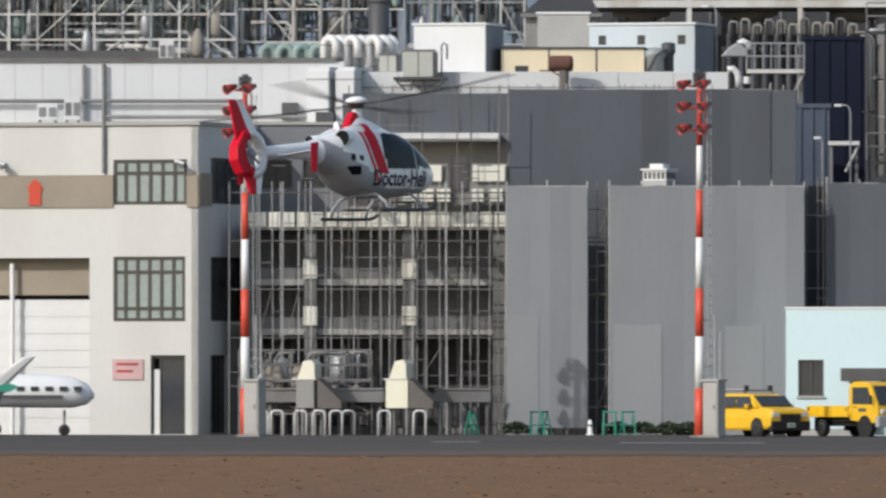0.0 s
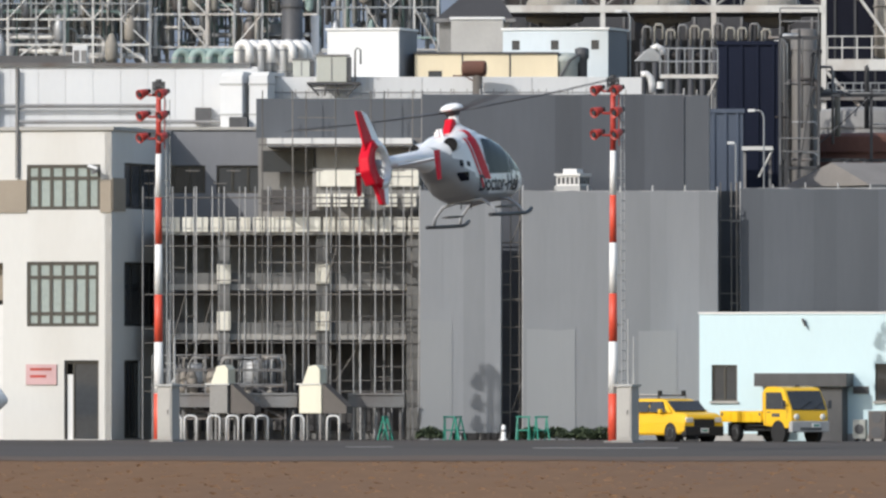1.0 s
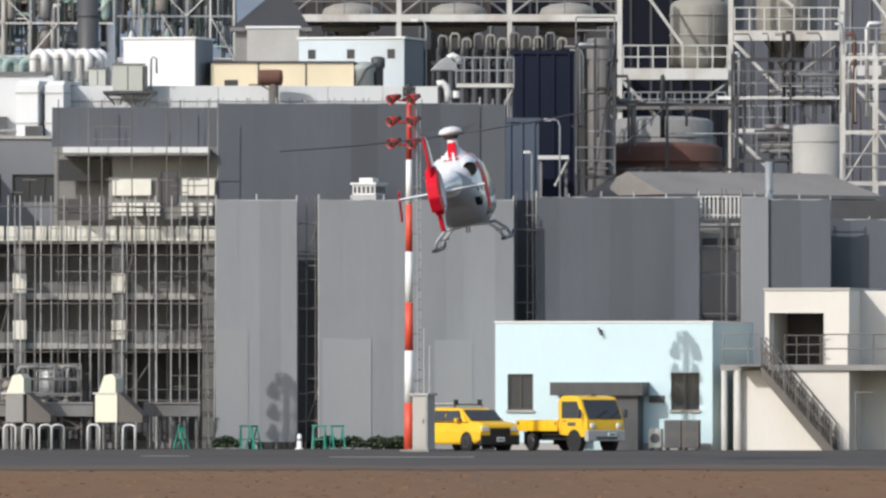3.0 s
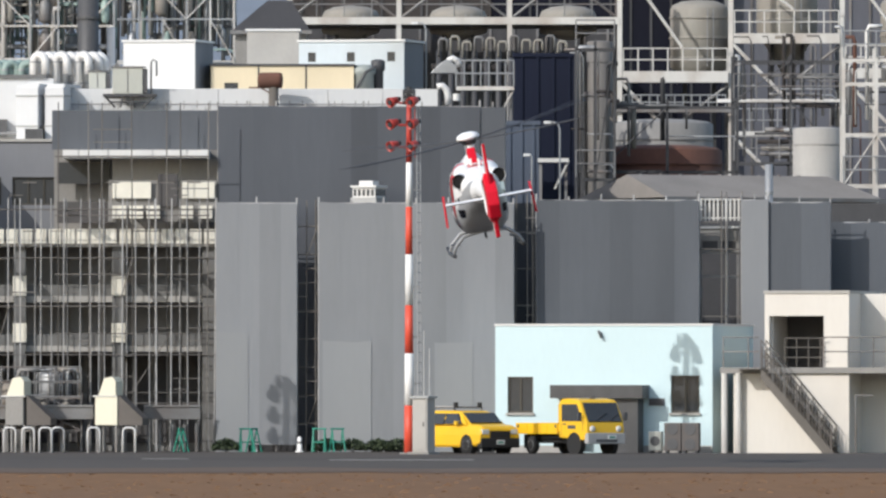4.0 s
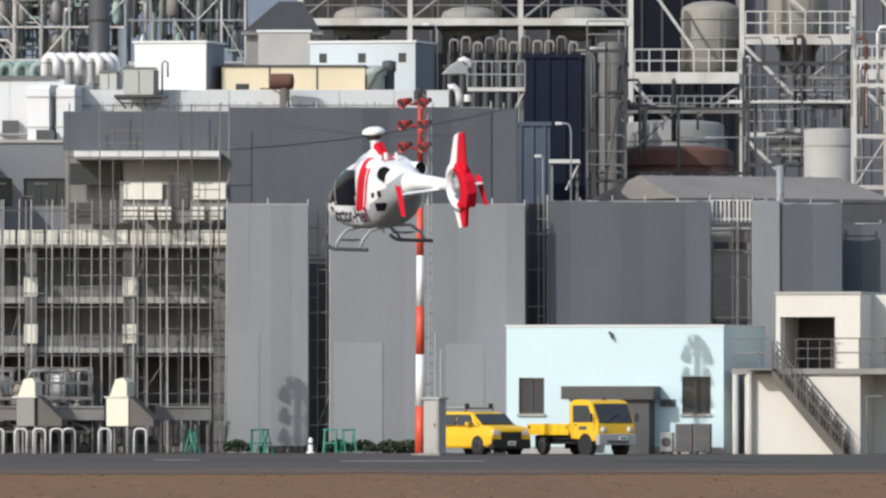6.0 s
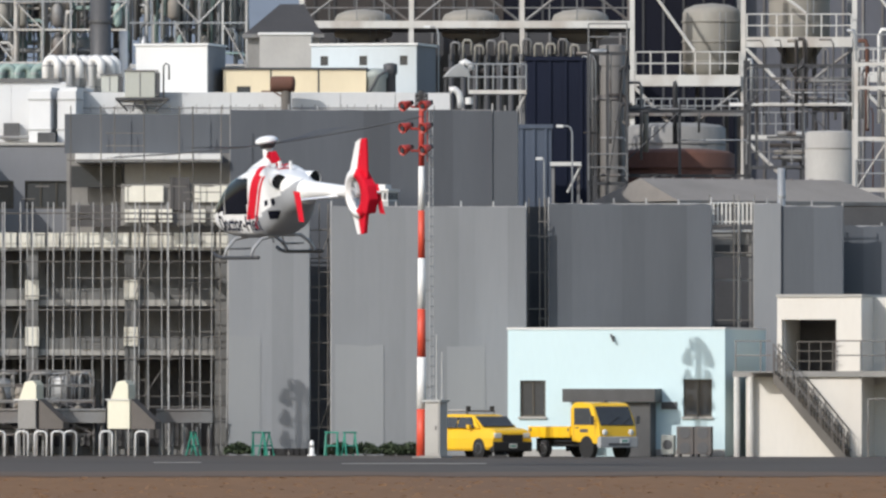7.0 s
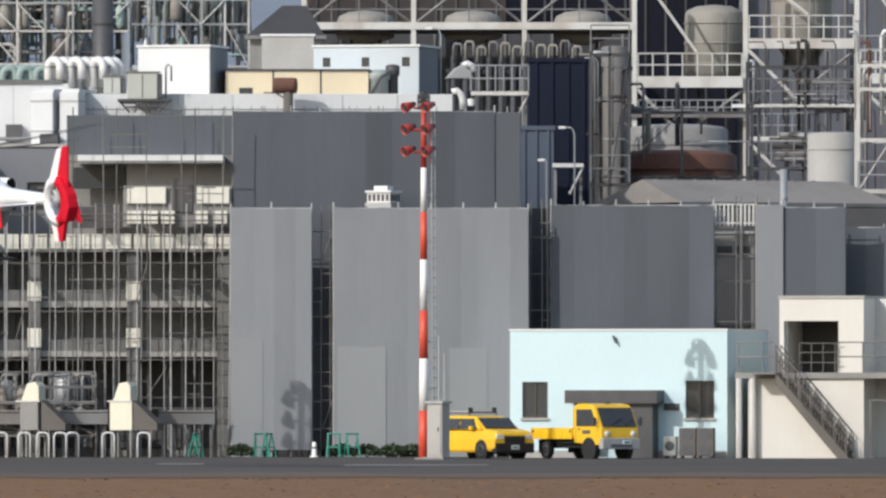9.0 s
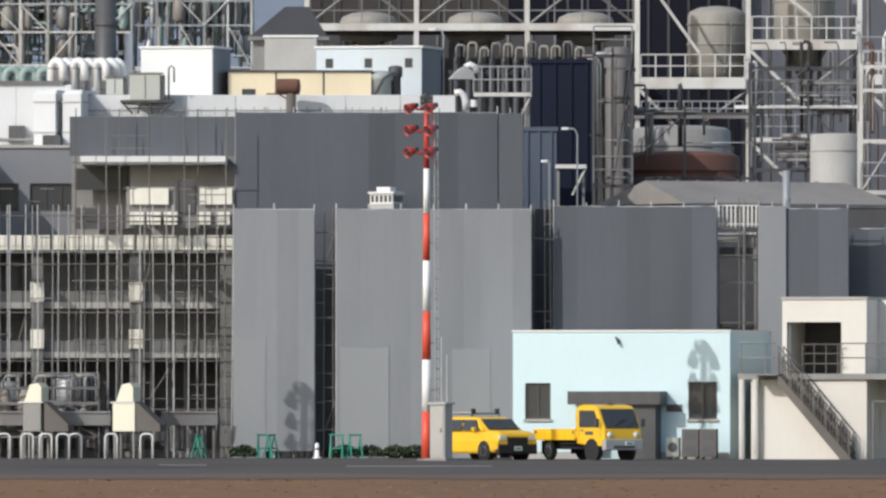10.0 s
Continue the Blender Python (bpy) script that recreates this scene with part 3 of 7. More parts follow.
# ---------------------------------------------------------------- building under repair behind the scaffold
def repair_building():
    b = thing("repair_building", "grey concrete factory building with open balconies under repair", "building", (0, 0, 0))
    y = 418.6
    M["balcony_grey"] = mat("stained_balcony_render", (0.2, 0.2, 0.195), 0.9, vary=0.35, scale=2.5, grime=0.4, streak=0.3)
    # cream brightened in the colour to stand for full sun
    M["parapet_lit"] = mat("sunlit_cream", (0.82, 0.79, 0.69), 0.8, vary=0.12, scale=2.0, grime=0.2, streak=0.3, tint=(0.5, 0.46, 0.38), island=0.1)
    L, R = (-16.96), (-7.42)
    floors = [7.39, 5.44, 3.67]
    part("back_wall", boxes((L, R, y + 2.6, y + 3.0, 0, 7.41)), M["dark_concrete"], b)
    part("back_wall", boxes(((-13.31), R, y + 2.6, y + 3.0, 7.41, 10.90)), M["dark_concrete"], b)
    # dark boxes give the shade inside the recessed bays
    part("recess", boxes(((-13.17), (-11.31), y + 1.9, y + 2.0, 9.57, 10.34)), M["glass"], b)
    part("recess", boxes(((-13.17), (-11.35), y + 1.7, y + 1.8, 8.16, 8.93)), M["interior"], b)
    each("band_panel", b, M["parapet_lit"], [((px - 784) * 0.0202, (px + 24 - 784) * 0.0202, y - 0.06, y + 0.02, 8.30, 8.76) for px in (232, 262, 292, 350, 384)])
    # floor slabs, with sunlit brightness painted into the edge panels
    part("slab", boxes((L, R, y - 0.3, y + 2.6, 7.3, 7.46)), M["concrete"], b)
    n = 19
    for i in range(n):
        a, c = L + (R - L) * i / n, L + (R - L) * (i + 1) / n
        part("parapet_panel", boxes((a + 0.04, c - 0.05, y - 0.4, y - 0.3, 7.4, 7.92)), M["parapet_lit"], b, "sunlit cream balcony panel")
    for z in floors[1:]:
        part("slab", boxes((L, R, y + 0.2, y + 2.6, z - 0.12, z + 0.1)), M["concrete"], b)
        part("parapet", boxes((L, R, y + 0.2, y + 0.3, z + 0.1, z + 0.5)), M["balcony_grey"], b)
    # upper storeys, set back
    UL = (-13.31)
    part("slab", boxes((UL + 0.4, R - 0.3, y - 0.3, y + 2.6, 10.46, 10.74)), M["white"], b, "whitewashed balcony parapet")
    part("parapet", boxes(((-11.29), R, y + 0.1, y + 0.4, 8.18, 9.66)), M["dark_concrete"], b)
    part("soffit_wall", boxes(((-11.19), R, y + 1.2, y + 1.4, 9.53, 10.44)), M["concrete"], b)
    part("top_wall", boxes((UL, R, y + 0.3, y + 0.6, 10.76, 12.16)), M["sheet_dark"], b, "dark netting over the top storey")
    # columns; pale cream patches paint the parts that the sun reaches
    for px in (-45, 65, 240, 400):
        cx = 0.00 + (px - 784) * 0.0201
        part("column", boxes((cx - 0.22, cx + 0.22, y - 0.1, y + 0.35, 0, 7.39)), M["balcony_grey"], b)
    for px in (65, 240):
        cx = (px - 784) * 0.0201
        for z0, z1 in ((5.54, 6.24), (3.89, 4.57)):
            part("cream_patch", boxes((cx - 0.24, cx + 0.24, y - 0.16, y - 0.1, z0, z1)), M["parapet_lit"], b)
    # window bays: shade in the lowest row's dark colour, haze in the panes above
    n = 16
    for z0, z1 in ((0.3, 3.43), (3.67 + 0.15, 5.34), (5.44 + 0.15, 7.24)):
        for i in range(n):
            a = L + (R - L) * i / n
            c = L + (R - L) * (i + 1) / n
            part("window", boxes((a + 0.08, c - 0.08, y + 2.5, y + 2.58, z0, z1)), M["interior"] if z0 < 1 else M["glass_hazed"], b)
    # cream panels, not glass; their sunlight is in the colour
    for px0, px1 in ((232, 300), (355, 412)):
        part("window", boxes(((px0 - 784) * 0.0202, (px1 - 784) * 0.0202, y - 0.06, y + 0.02, 9.02, 9.6)), M["parapet_lit"], b)
    # a dark panel gives the shade inside the doorway
    part("doorway", boxes(((-9.53), (-8.84), y + 0.0, y + 0.098, 8.72, 9.89)), M["interior"], b)
    # the big volume behind, up to the sheeted part
    part("hall", boxes((R, 18.67, y + 3.8, y + 6.2, 0, 8.91)), M["steel_dark"], b)
    return b


repair_building()


def sheet_wall(name, label, px0, px1, z0, z1, y, material, cloths, group="scaffold sheets", frame_tubes=True):
    """Mesh sheeting laced to a scaffold, cloth by cloth, each bellied a little."""
    b = thing(name, label, "scaffold sheet", (px0, y, 0), 0, group)
    rnd = random.Random(int(px0 * 100) + 7)
    n = cloths
    cuts = [0.0] + [(i + 0.5 * (rnd.random() - 0.5)) / n for i in range(1, n)] + [1.0]
    for i in range(n):
        a, c = (px1 - px0) * cuts[i], (px1 - px0) * cuts[i + 1]
        bm = bmesh.new()
        nx, nz = 7, 10
        g = []
        for j in range(nz + 1):
            row = []
            for k in range(nx + 1):
                u, v = k / nx, j / nz
                zz = z0 + v * (z1 - z0)
                yy = 0.03 * noise.noise(((px0 + a + (c - a) * u) * 0.7, zz * 0.35, 4.2))
                zz += (0.06 * noise.noise(((px0 + a + (c - a) * u) * 2, 7.7, y)) if j == nz else 0)
                row.append(bm.verts.new((a + (c - a) * u, yy, zz)))
            g.append(row)
        for p, q in zip(g, g[1:]):
            for k in range(nx):
                bm.faces.new((p[k], p[k + 1], q[k + 1], q[k]))
        me = mesh_of("cloth", bm, material)
        ob = new("cloth", me)
        ob.parent = b
        sol = ob.modifiers.new("thick", "SOLIDIFY")
        sol.thickness = 0.006
    if not frame_tubes:
        return b
    # lacing tubes behind, standing a little proud on top
    m = max(2, int((px1 - px0) / 1.0))
    each("standard", b, M["tube"], [(((px1 - px0) * i / m, 0.14, 0), ((px1 - px0) * i / m, 0.14, z1 + 0.12 + 0.12 * rnd.random())) for i in range(m + 1)], 0.03)
    each("ledger", b, M["tube"], [((0, 0.14, z1 * f), (px1 - px0, 0.14, z1 * f)) for f in (0.1, 0.3, 0.5, 0.7, 0.9, 1.0)], 0.025)
    return b


sheet_wall("scaffold_sheet", "light grey mesh sheeting on a tall scaffold", (-7.41), (-4.56), 0.25, 8.81, 416.4, M["sheet_light"], 4)
sheet_wall("scaffold_sheet", "wide light grey mesh sheeting on a tall scaffold", (-3.78), 3.12, 0.25, 8.81, 416.4, M["sheet_light"], 8)
sheet_wall("scaffold_sheet", "dark grey mesh sheeting behind the pale blue building", 3.94, 9.71, 0.25, 8.93, 417.5, M["sheet_dark"], 7)
sheet_wall("scaffold_sheet", "narrow grey mesh sheeting", 11.23, 12.18, 0.25, 8.93, 417.5, M["sheet_light"], 1)
sheet_wall("scaffold_sheet", "dark grey mesh sheeting round a corner", 12.20, 14.39, 0.25, 8.85, 417.6, M["sheet_dark"], 2)
sheet_wall("scaffold_sheet", "low dark grey mesh sheeting", 14.42, 17.24, 0.25, 8.16, 419.0, M["sheet_dark"], 3)
sheet_wall("scaffold_sheet", "dark slate mesh sheeting round the upper storeys", (-7.39), 1.94, 0.25, 12.29, 418.7, M["sheet_slate"], 8)
sheet_wall("scaffold_sheet", "grey mesh sheeting at the end of the upper storeys", 1.96, 2.84, 0.25, 12.25, 418.75, M["sheet_dark"], 1)


for a, b, top in (((-3.64), (-1.92), 3.90), (0.32, 1.68, 3.86), ((-7.38), (-6.28), 4.22)):
    sheet_wall("scaffold_sheet", "paler patch of mesh sheeting laced over a lower bay", a, b, 0.0, top, 416.385, M["sheet_pale"], 1, frame_tubes=False)


# ---------------------------------------------------------------- long white block behind
def white_block():
    b = thing("white_block", "long white-panelled factory block with flat roof", "building", (0, 0, 0))
    y = 428.0
    part("wall", boxes(((-30.54), (-1.28), y + 0.1, y + 18, 0, 13.17)), M["white_panel"], b)
    x = (-30.54)
    panel = mesh_of("panel", boxes((0, 0.99, 0, 0.09, 0, 13.54 - 11.24)), M["white_panel"])
    while x < (-13.70):
        p = new("panel", panel)
        p.parent = b
        p.matrix_basis = pose(x, y, 11.24)
        x += 1.0
    panel = mesh_of("panel", boxes((0, 1.98, 0, 0.09, 0, 13.15 - 12.20)), M["white_panel"])
    while x < (-1.42):
        p = new("panel", panel)
        p.parent = b
        p.matrix_basis = pose(x, y, 12.20)
        x += 2.0
    part("roof_edge", boxes(((-30.54), (-13.83), y - 0.1, y + 0.4, 13.54, 13.68)), M["steel_grey"], b, "grey roof edge")
    part("roof_screen", boxes(((-30.54), (-20.35), y + 1.5, y + 1.7, 13.62, 13.99)), M["gunmetal"], b, "dark louvred roof screen")
    part("roof", boxes(((-30.54), (-13.83), y + 0.4, y + 16, 13.17, 13.62)), M["roof"], b)
    each("louvre_box", b, M["gunmetal"], (((-15.81), (-15.23), y - 0.35, y - 0.01, 11.42, 12.04), ((-14.53), (-13.88), y - 1.6, y - 1.2, 11.26, 11.67)))
    part("gutter", tubes(0.08, (((-30.46), y - 0.25, 12.10), ((-17.22), y - 0.25, 12.10))), M["steel_grey"], b)
    part("gutter", tubes(0.08, (((-22.25), y - 0.3, 11.52), ((-13.63), y - 0.3, 11.52))), M["steel_grey"], b)
    for px in (-337, -301):
        part("downpipe", tubes(0.07, ((px * 0.02055 - 16.1, y - 0.15, 11.38), (px * 0.02055 - 16.1, y - 0.15, 13.44))), M["steel_grey"], b)
    each("rail_post", b, M["tube"], [((xx, y - 0.3, 12.41), (xx, y - 0.3, 12.72)) for xx in [(-14.07) + i * 0.48 for i in range(28)]], 0.02)
    part("roof_rail", tubes(0.03, (((-14.07), y - 0.3, 12.59), ((-1.42), y - 0.3, 12.59))), M["tube"], b)
    return b


white_block()

# ---------------------------------------------------------------- light poles
def light_pole(at):
    p = thing("floodlight_pole", "tall red and white banded floodlight pole with red lamps", "light pole", at, 0, "floodlight poles")
    zs = [0.0, 1.66, 3.43, 5.07, 6.80, 8.42, 9.93, 12.12]
    for i, (a, b) in enumerate(zip(zs, zs[1:])):
        bm = bmesh.new()
        r0, r1 = 0.17 - 0.007 * a, 0.17 - 0.007 * b
        tube(bm, (0, 0, a), (0, 0, b), r0, 20, r1)
        last = i == len(zs) - 2
        part("band", bm, M["lamp_red"] if last else (M["pole_red"] if i % 2 == 0 else M["pole_white"]), p, "faded red top band" if last else ("orange-red band" if i % 2 == 0 else "white band"), True)
    lad = new("ladder")
    lad.parent = p
    part("ladder_rail", tubes(0.018, ((0.3, -0.1, 1.9), (0.26, -0.1, 11.8)), ((0.42, 0.12, 1.9), (0.38, 0.12, 11.8))), M["galv"], lad)
    rung = mesh_of("rung", tubes(0.014, ((0.3, -0.1, 0), (0.42, 0.12, 0)), n=5), M["galv"])
    for i in range(28):
        o = new("rung", rung)
        o.parent = lad
        o.matrix_basis = pose(-0.001 * i, 0, 2.1 + 0.34 * i)
    each("bracket", lad, M["steel_grey"], [((0.05, 0, z), (0.36, 0.02, z)) for z in (2.4, 4.0, 5.7, 7.4, 9.0)], 0.025)
    # three tiers of floodlights on cross arms
    for k, z in enumerate((10.45, 11.2, 11.95)):
        arm = new("lamp_tier")
        arm.parent = p
        part("cross_arm", tubes(0.045, ((-0.36, -0.08, z), (0.0, 0.0, z)), ((0.0, 0.0, z), (0.05, -0.16, z))), M["lamp_red"], arm)
        for xx, yy, turn in ((-0.56, -0.1, -48), (0.12, -0.34, -42)):
            bm = bmesh.new()
            revolve(bm, [(0.06, -0.24), (0.11, -0.22), (0.13, -0.1), (0.16, 0.02), (0.18, 0.1), (0.18, 0.15), (0.17, 0.15), (0.16, 0.1)], 16)
            lamp = part("floodlight", bm, M["lamp_red"], arm, "", True)
            lamp.matrix_basis = pose(xx, yy, z + 0.05, 108, 0, turn)
            part("lens", tubes(0.09, ((0, 0, 0.06), (0, 0, 0.16)), n=16), M["glass"], lamp, "dark lamp glass")
            part("ballast_box", boxes((-0.08, 0.08, -0.07, 0.07, -0.34, -0.24)), M["steel_dark"], lamp, "dark ballast box")
    bm = bmesh.new()
    for a in range(4):
        c, s = 0.24 * math.cos(a * 1.571 + 0.6), 0.24 * math.sin(a * 1.571 + 0.6)
        c2, s2 = 0.24 * math.cos(a * 1.571 + 2.171), 0.24 * math.sin(a * 1.571 + 2.171)
        tube(bm, (c, s, 11.9), (c, s, 12.4), 0.022)
        for z in (12.0, 12.2, 12.4):
            tube(bm, (c, s, z), (c2, s2, z), 0.022)
    part("cage", bm, M["steel_dark"], p, "dark steel top cage")
    part("beacon", tubes(0.1, ((0, 0, 12.1), (0, 0, 12.5)), n=10), M["steel_dark"], p)
    part("service_basket", boxes((-0.2, 0.2, -0.2, 0.2, 12.12, 12.16), (-0.2, -0.17, -0.2, 0.2, 12.16, 12.36), (0.17, 0.2, -0.2, 0.2, 12.16, 12.36), (-0.17, 0.17, -0.2, -0.17, 12.26, 12.36)), M["steel_dark"], p, "dark steel service basket")
    each("crown_rod", p, M["lamp_red"], [((c, s, 10.1), (c, s, 12.15)) for c, s in ((0.2, 0.06), (0.2, 0.24))], 0.018)
    each("crown_rung", p, M["lamp_red"], [((0.2, 0.06, 10.2 + 0.3 * i), (0.2, 0.24, 10.2 + 0.3 * i)) for i in range(7)], 0.015, 5)
    part("base_plate", tubes(0.32, ((0, 0, 0), (0, 0, 0.06)), n=16), M["steel_grey"], p)
    return p


POLE = light_pole(((-0.56), 400.0, 0))
copy_thing(POLE, pose((-16.25), 405.4, 0))


def pole_cabinet(at):
    c = thing("pole_cabinet", "grey concrete switch cabinet beside a light pole", "cabinet", at, -32, "pole cabinets")
    part("body", boxes((-0.3, 0.3, -0.25, 0.25, 0.0, 1.9)), M["concrete"], c, "", False, 0.02)
    part("lid", boxes((-0.36, 0.36, -0.31, 0.31, 1.9, 1.98)), M["galv"], c)
    part("door", boxes((-0.25, 0.25, -0.275, -0.25, 0.15, 1.8)), M["concrete"], c)
    part("handle", boxes((0.15, 0.18, -0.3, -0.275, 0.95, 1.1)), M["steel_dark"], c)
    part("conduit", tubes(0.035, ((-0.1, 0.2, 1.98), (-0.1, 0.2, 4.2)), ((0.12, 0.2, 1.98), (0.12, 0.2, 3.6))), M["galv"], c)
    part("plinth", boxes((-0.42, 0.42, -0.37, 0.37, 0.0, 0.08)), M["dark_concrete"], c)
    return c


CAB = pole_cabinet(((-0.06), 399.6, 0))
copy_thing(CAB, pose((-15.89), 405.0, 0, 0, 0, -32))


# ---------------------------------------------------------------- vehicles (nose along +x)
def wheel(parent, at, r=0.28, w=0.17):
    wh = new("wheel")
    wh.parent = parent
    wh.matrix_basis = pose(*at)
    bm = bmesh.new()
    prof = [(r * 0.62, -w / 2), (r * 0.93, -w / 2), (r, -w / 2 + 0.03), (r, w / 2 - 0.03), (r * 0.93, w / 2), (r * 0.62, w / 2)]
    revolve(bm, prof, 24)
    t = part("tyre", bm, M["black"], wh, "black tyre", True)
    t.matrix_basis = pose(0, 0, 0, 90)
    bm = bmesh.new()
    revolve(bm, [(0.05, -w * 0.42), (r * 0.3, -w * 0.38), (r * 0.6, -w * 0.51), (r * 0.6, w * 0.51), (r * 0.3, w * 0.38), (0.05, w * 0.42)], 18)
    t = part("rim", bm, M["galv"], wh, "silver steel rim", True)
    t.matrix_basis = pose(0, 0, 0, 90)


def loft(bm, rows, w):
    """A car body from (x, bottom, top, inset of the top) rows, as wide as 2 w."""
    rings = []
    for x, z0, z1, ins in rows:
        zm = z0 + (z1 - z0) * 0.55
        half = [(w * 0.94, z0), (w, z0 + 0.08), (w, zm), (w - ins, z1 - 0.06), (w - ins - 0.08, z1)]
        pts = half + [(-a, b) for a, b in half[::-1]]
        rings.append([bm.verts.new((x, a, b)) for a, b in pts])
    for p, q in zip(rings, rings[1:]):
        n = len(p)
        for i in range(n):
            bm.faces.new((p[i], p[(i + 1) % n], q[(i + 1) % n], q[i]))
    bm.faces.new(rings[0][::-1])
    bm.faces.new(rings[-1])


def mini_truck(at, rz):
    v = thing("mini_truck", "small yellow flatbed truck parked on the apron", "truck", at, rz)
    w = 0.8
    bm = bmesh.new()
    prism(bm, [(0.45, 0.56), (1.2, 0.5), (1.96, 0.46), (2.05, 0.72), (2.02, 1.06), (1.86, 1.36), (1.64, 1.76), (1.5, 1.86), (1.0, 1.9), (0.6, 1.88), (0.45, 1.78)], -w, w, "y")
    cab = part("cab", bm, M["yellow"], v, "yellow cab", False, 0.06)
    bm = bmesh.new()
    prism(bm, [(2.0, 1.1), (1.655, 1.74), (1.63, 1.73), (1.975, 1.08)], -w + 0.09, w - 0.09, "y")
    ws = part("windscreen", bm, M["glass"], cab)
    ws.matrix_basis = pose(0.03, 0, 0.015)
    for s in (-1, 1):
        bm = bmesh.new()
        prism(bm, [(0.62, 1.12), (1.78, 1.12), (1.48, 1.7), (0.62, 1.7)], s * (w + 0.002), s * (w + 0.014), "y")
        part("side_window", bm, M["glass"], cab)
        bm = bmesh.new()
        revolve(bm, [(0.1, -0.04), (0.11, 0.0), (0.095, 0.03), (0.04, 0.045)], 18)
        lamp = part("headlight", bm, M["headlamp"], v, "clear round headlamp", True)
        lamp.matrix_basis = pose(2.05, s * 0.56, 0.86, 0, 90, 0)
        part("indicator", boxes((2.03, 2.07, s * 0.7 - 0.05, s * 0.7 + 0.05, 0.62, 0.72)), M["amber"], v)
        bm = tubes(0.015, ((1.8, s * w, 1.24), (1.88, s * (w + 0.16), 1.3)))
        box(bm, 1.85, 1.9, s * (w + 0.18) - 0.07, s * (w + 0.18) + 0.07, 1.14, 1.42)
        part("mirror", bm, M["grey_trim"], v)
        part("door_seam", boxes((0.58, 0.595, s * w - 0.003, s * w + 0.003, 0.62, 1.12), (1.8, 1.815, s * w - 0.003, s * w + 0.003, 0.8, 1.12)), M["grey_trim"], cab)
        part("door_handle", boxes((0.7, 0.86, s * w - 0.02, s * w + 0.02, 1.0, 1.04)), M["grey_trim"], cab)
        part("door_mark", boxes((0.95, 1.4, s * w - 0.004, s * w + 0.004, 0.86, 0.98)), M["grey_trim"], cab, "dark unreadable door marking")
        arch = bmesh.new()
        tube(arch, (1.32, s * 0.6, 0.34), (1.32, s * (w + 0.006), 0.34), 0.4, 20)
        part("wheel_arch", arch, M["black"], v)
    part("bumper", boxes((1.9, 2.12, -w, w, 0.34, 0.72)), M["bumper_grey"], v, "silver-grey front bumper", False, 0.04)
    part("air_intake", boxes((2.12, 2.126, -0.45, 0.45, 0.4, 0.5)), M["grey_trim"], v)
    part("number_plate", boxes((2.12, 2.14, 0.05, 0.4, 0.5, 0.64)), M["white"], v, "white plate with plain bar")
    part("plate_bar", boxes((2.14, 2.145, 0.1, 0.35, 0.54, 0.6)), M["teal"], v)
    part("wiper", tubes(0.012, ((2.03, -0.4, 1.12), (1.9, 0.15, 1.4)), ((2.03, 0.2, 1.12), (1.9, 0.65, 1.36))), M["black"], v)
    part("roof_marker", boxes((1.2, 1.36, -0.1, 0.1, 1.89, 1.95)), M["grey_trim"], v)
    bed = new("cargo_bed")
    bed.parent = v
    part("floor_panel", boxes((-2.02, 0.4, -0.78, 0.78, 0.72, 0.78)), M["yellow"], bed)
    for s in (-1, 1):
        part("side_gate", boxes((-2.02, 0.4, s * 0.8 - 0.02, s * 0.8 + 0.02, 0.68, 1.06)), M["yellow"], bed, "", False, 0.012)
        each("gate_rib", bed, M["yellow"], [(-1.98 + 0.58 * i, -1.93 + 0.58 * i, min(s * 0.82, s * 0.838), max(s * 0.82, s * 0.838), 0.7, 1.04) for i in range(5)])
        each("gate_latch", bed, M["grey_trim"], [(x, x + 0.08, min(s * 0.82, s * 0.845), max(s * 0.82, s * 0.845), 0.9, 1.0) for x in (-1.9, 0.26)])
        part("side_guard", tubes(0.025, ((-0.55, s * 0.74, 0.42), (0.5, s * 0.74, 0.42)), ((-0.55, s * 0.74, 0.56), (0.5, s * 0.74, 0.56))), M["black"], bed, "black side guard")
        part("mudflap", boxes((-1.62, -1.6, min(s * 0.5, s * 0.76), max(s * 0.5, s * 0.76), 0.2, 0.66)), M["black"], bed)
    part("tailgate", boxes((-2.04, -2.0, -0.78, 0.78, 0.68, 1.06)), M["yellow"], bed)
    part("guard_frame", tubes(0.025, ((0.38, -0.74, 1.0), (0.38, -0.74, 1.7)), ((0.38, 0.74, 1.0), (0.38, 0.74, 1.7)), ((0.38, -0.74, 1.7), (0.38, 0.74, 1.7)), ((0.38, -0.74, 1.35), (0.38, 0.74, 1.35))), M["yellow"], bed)
    part("chassis", boxes((-1.9, 1.9, -0.42, 0.42, 0.36, 0.68)), M["black"], v)
    for xx in (1.32, -1.2):
        for s in (-1, 1):
            wheel(v, (xx, s * 0.7, 0.3), 0.3, 0.19)
    return v


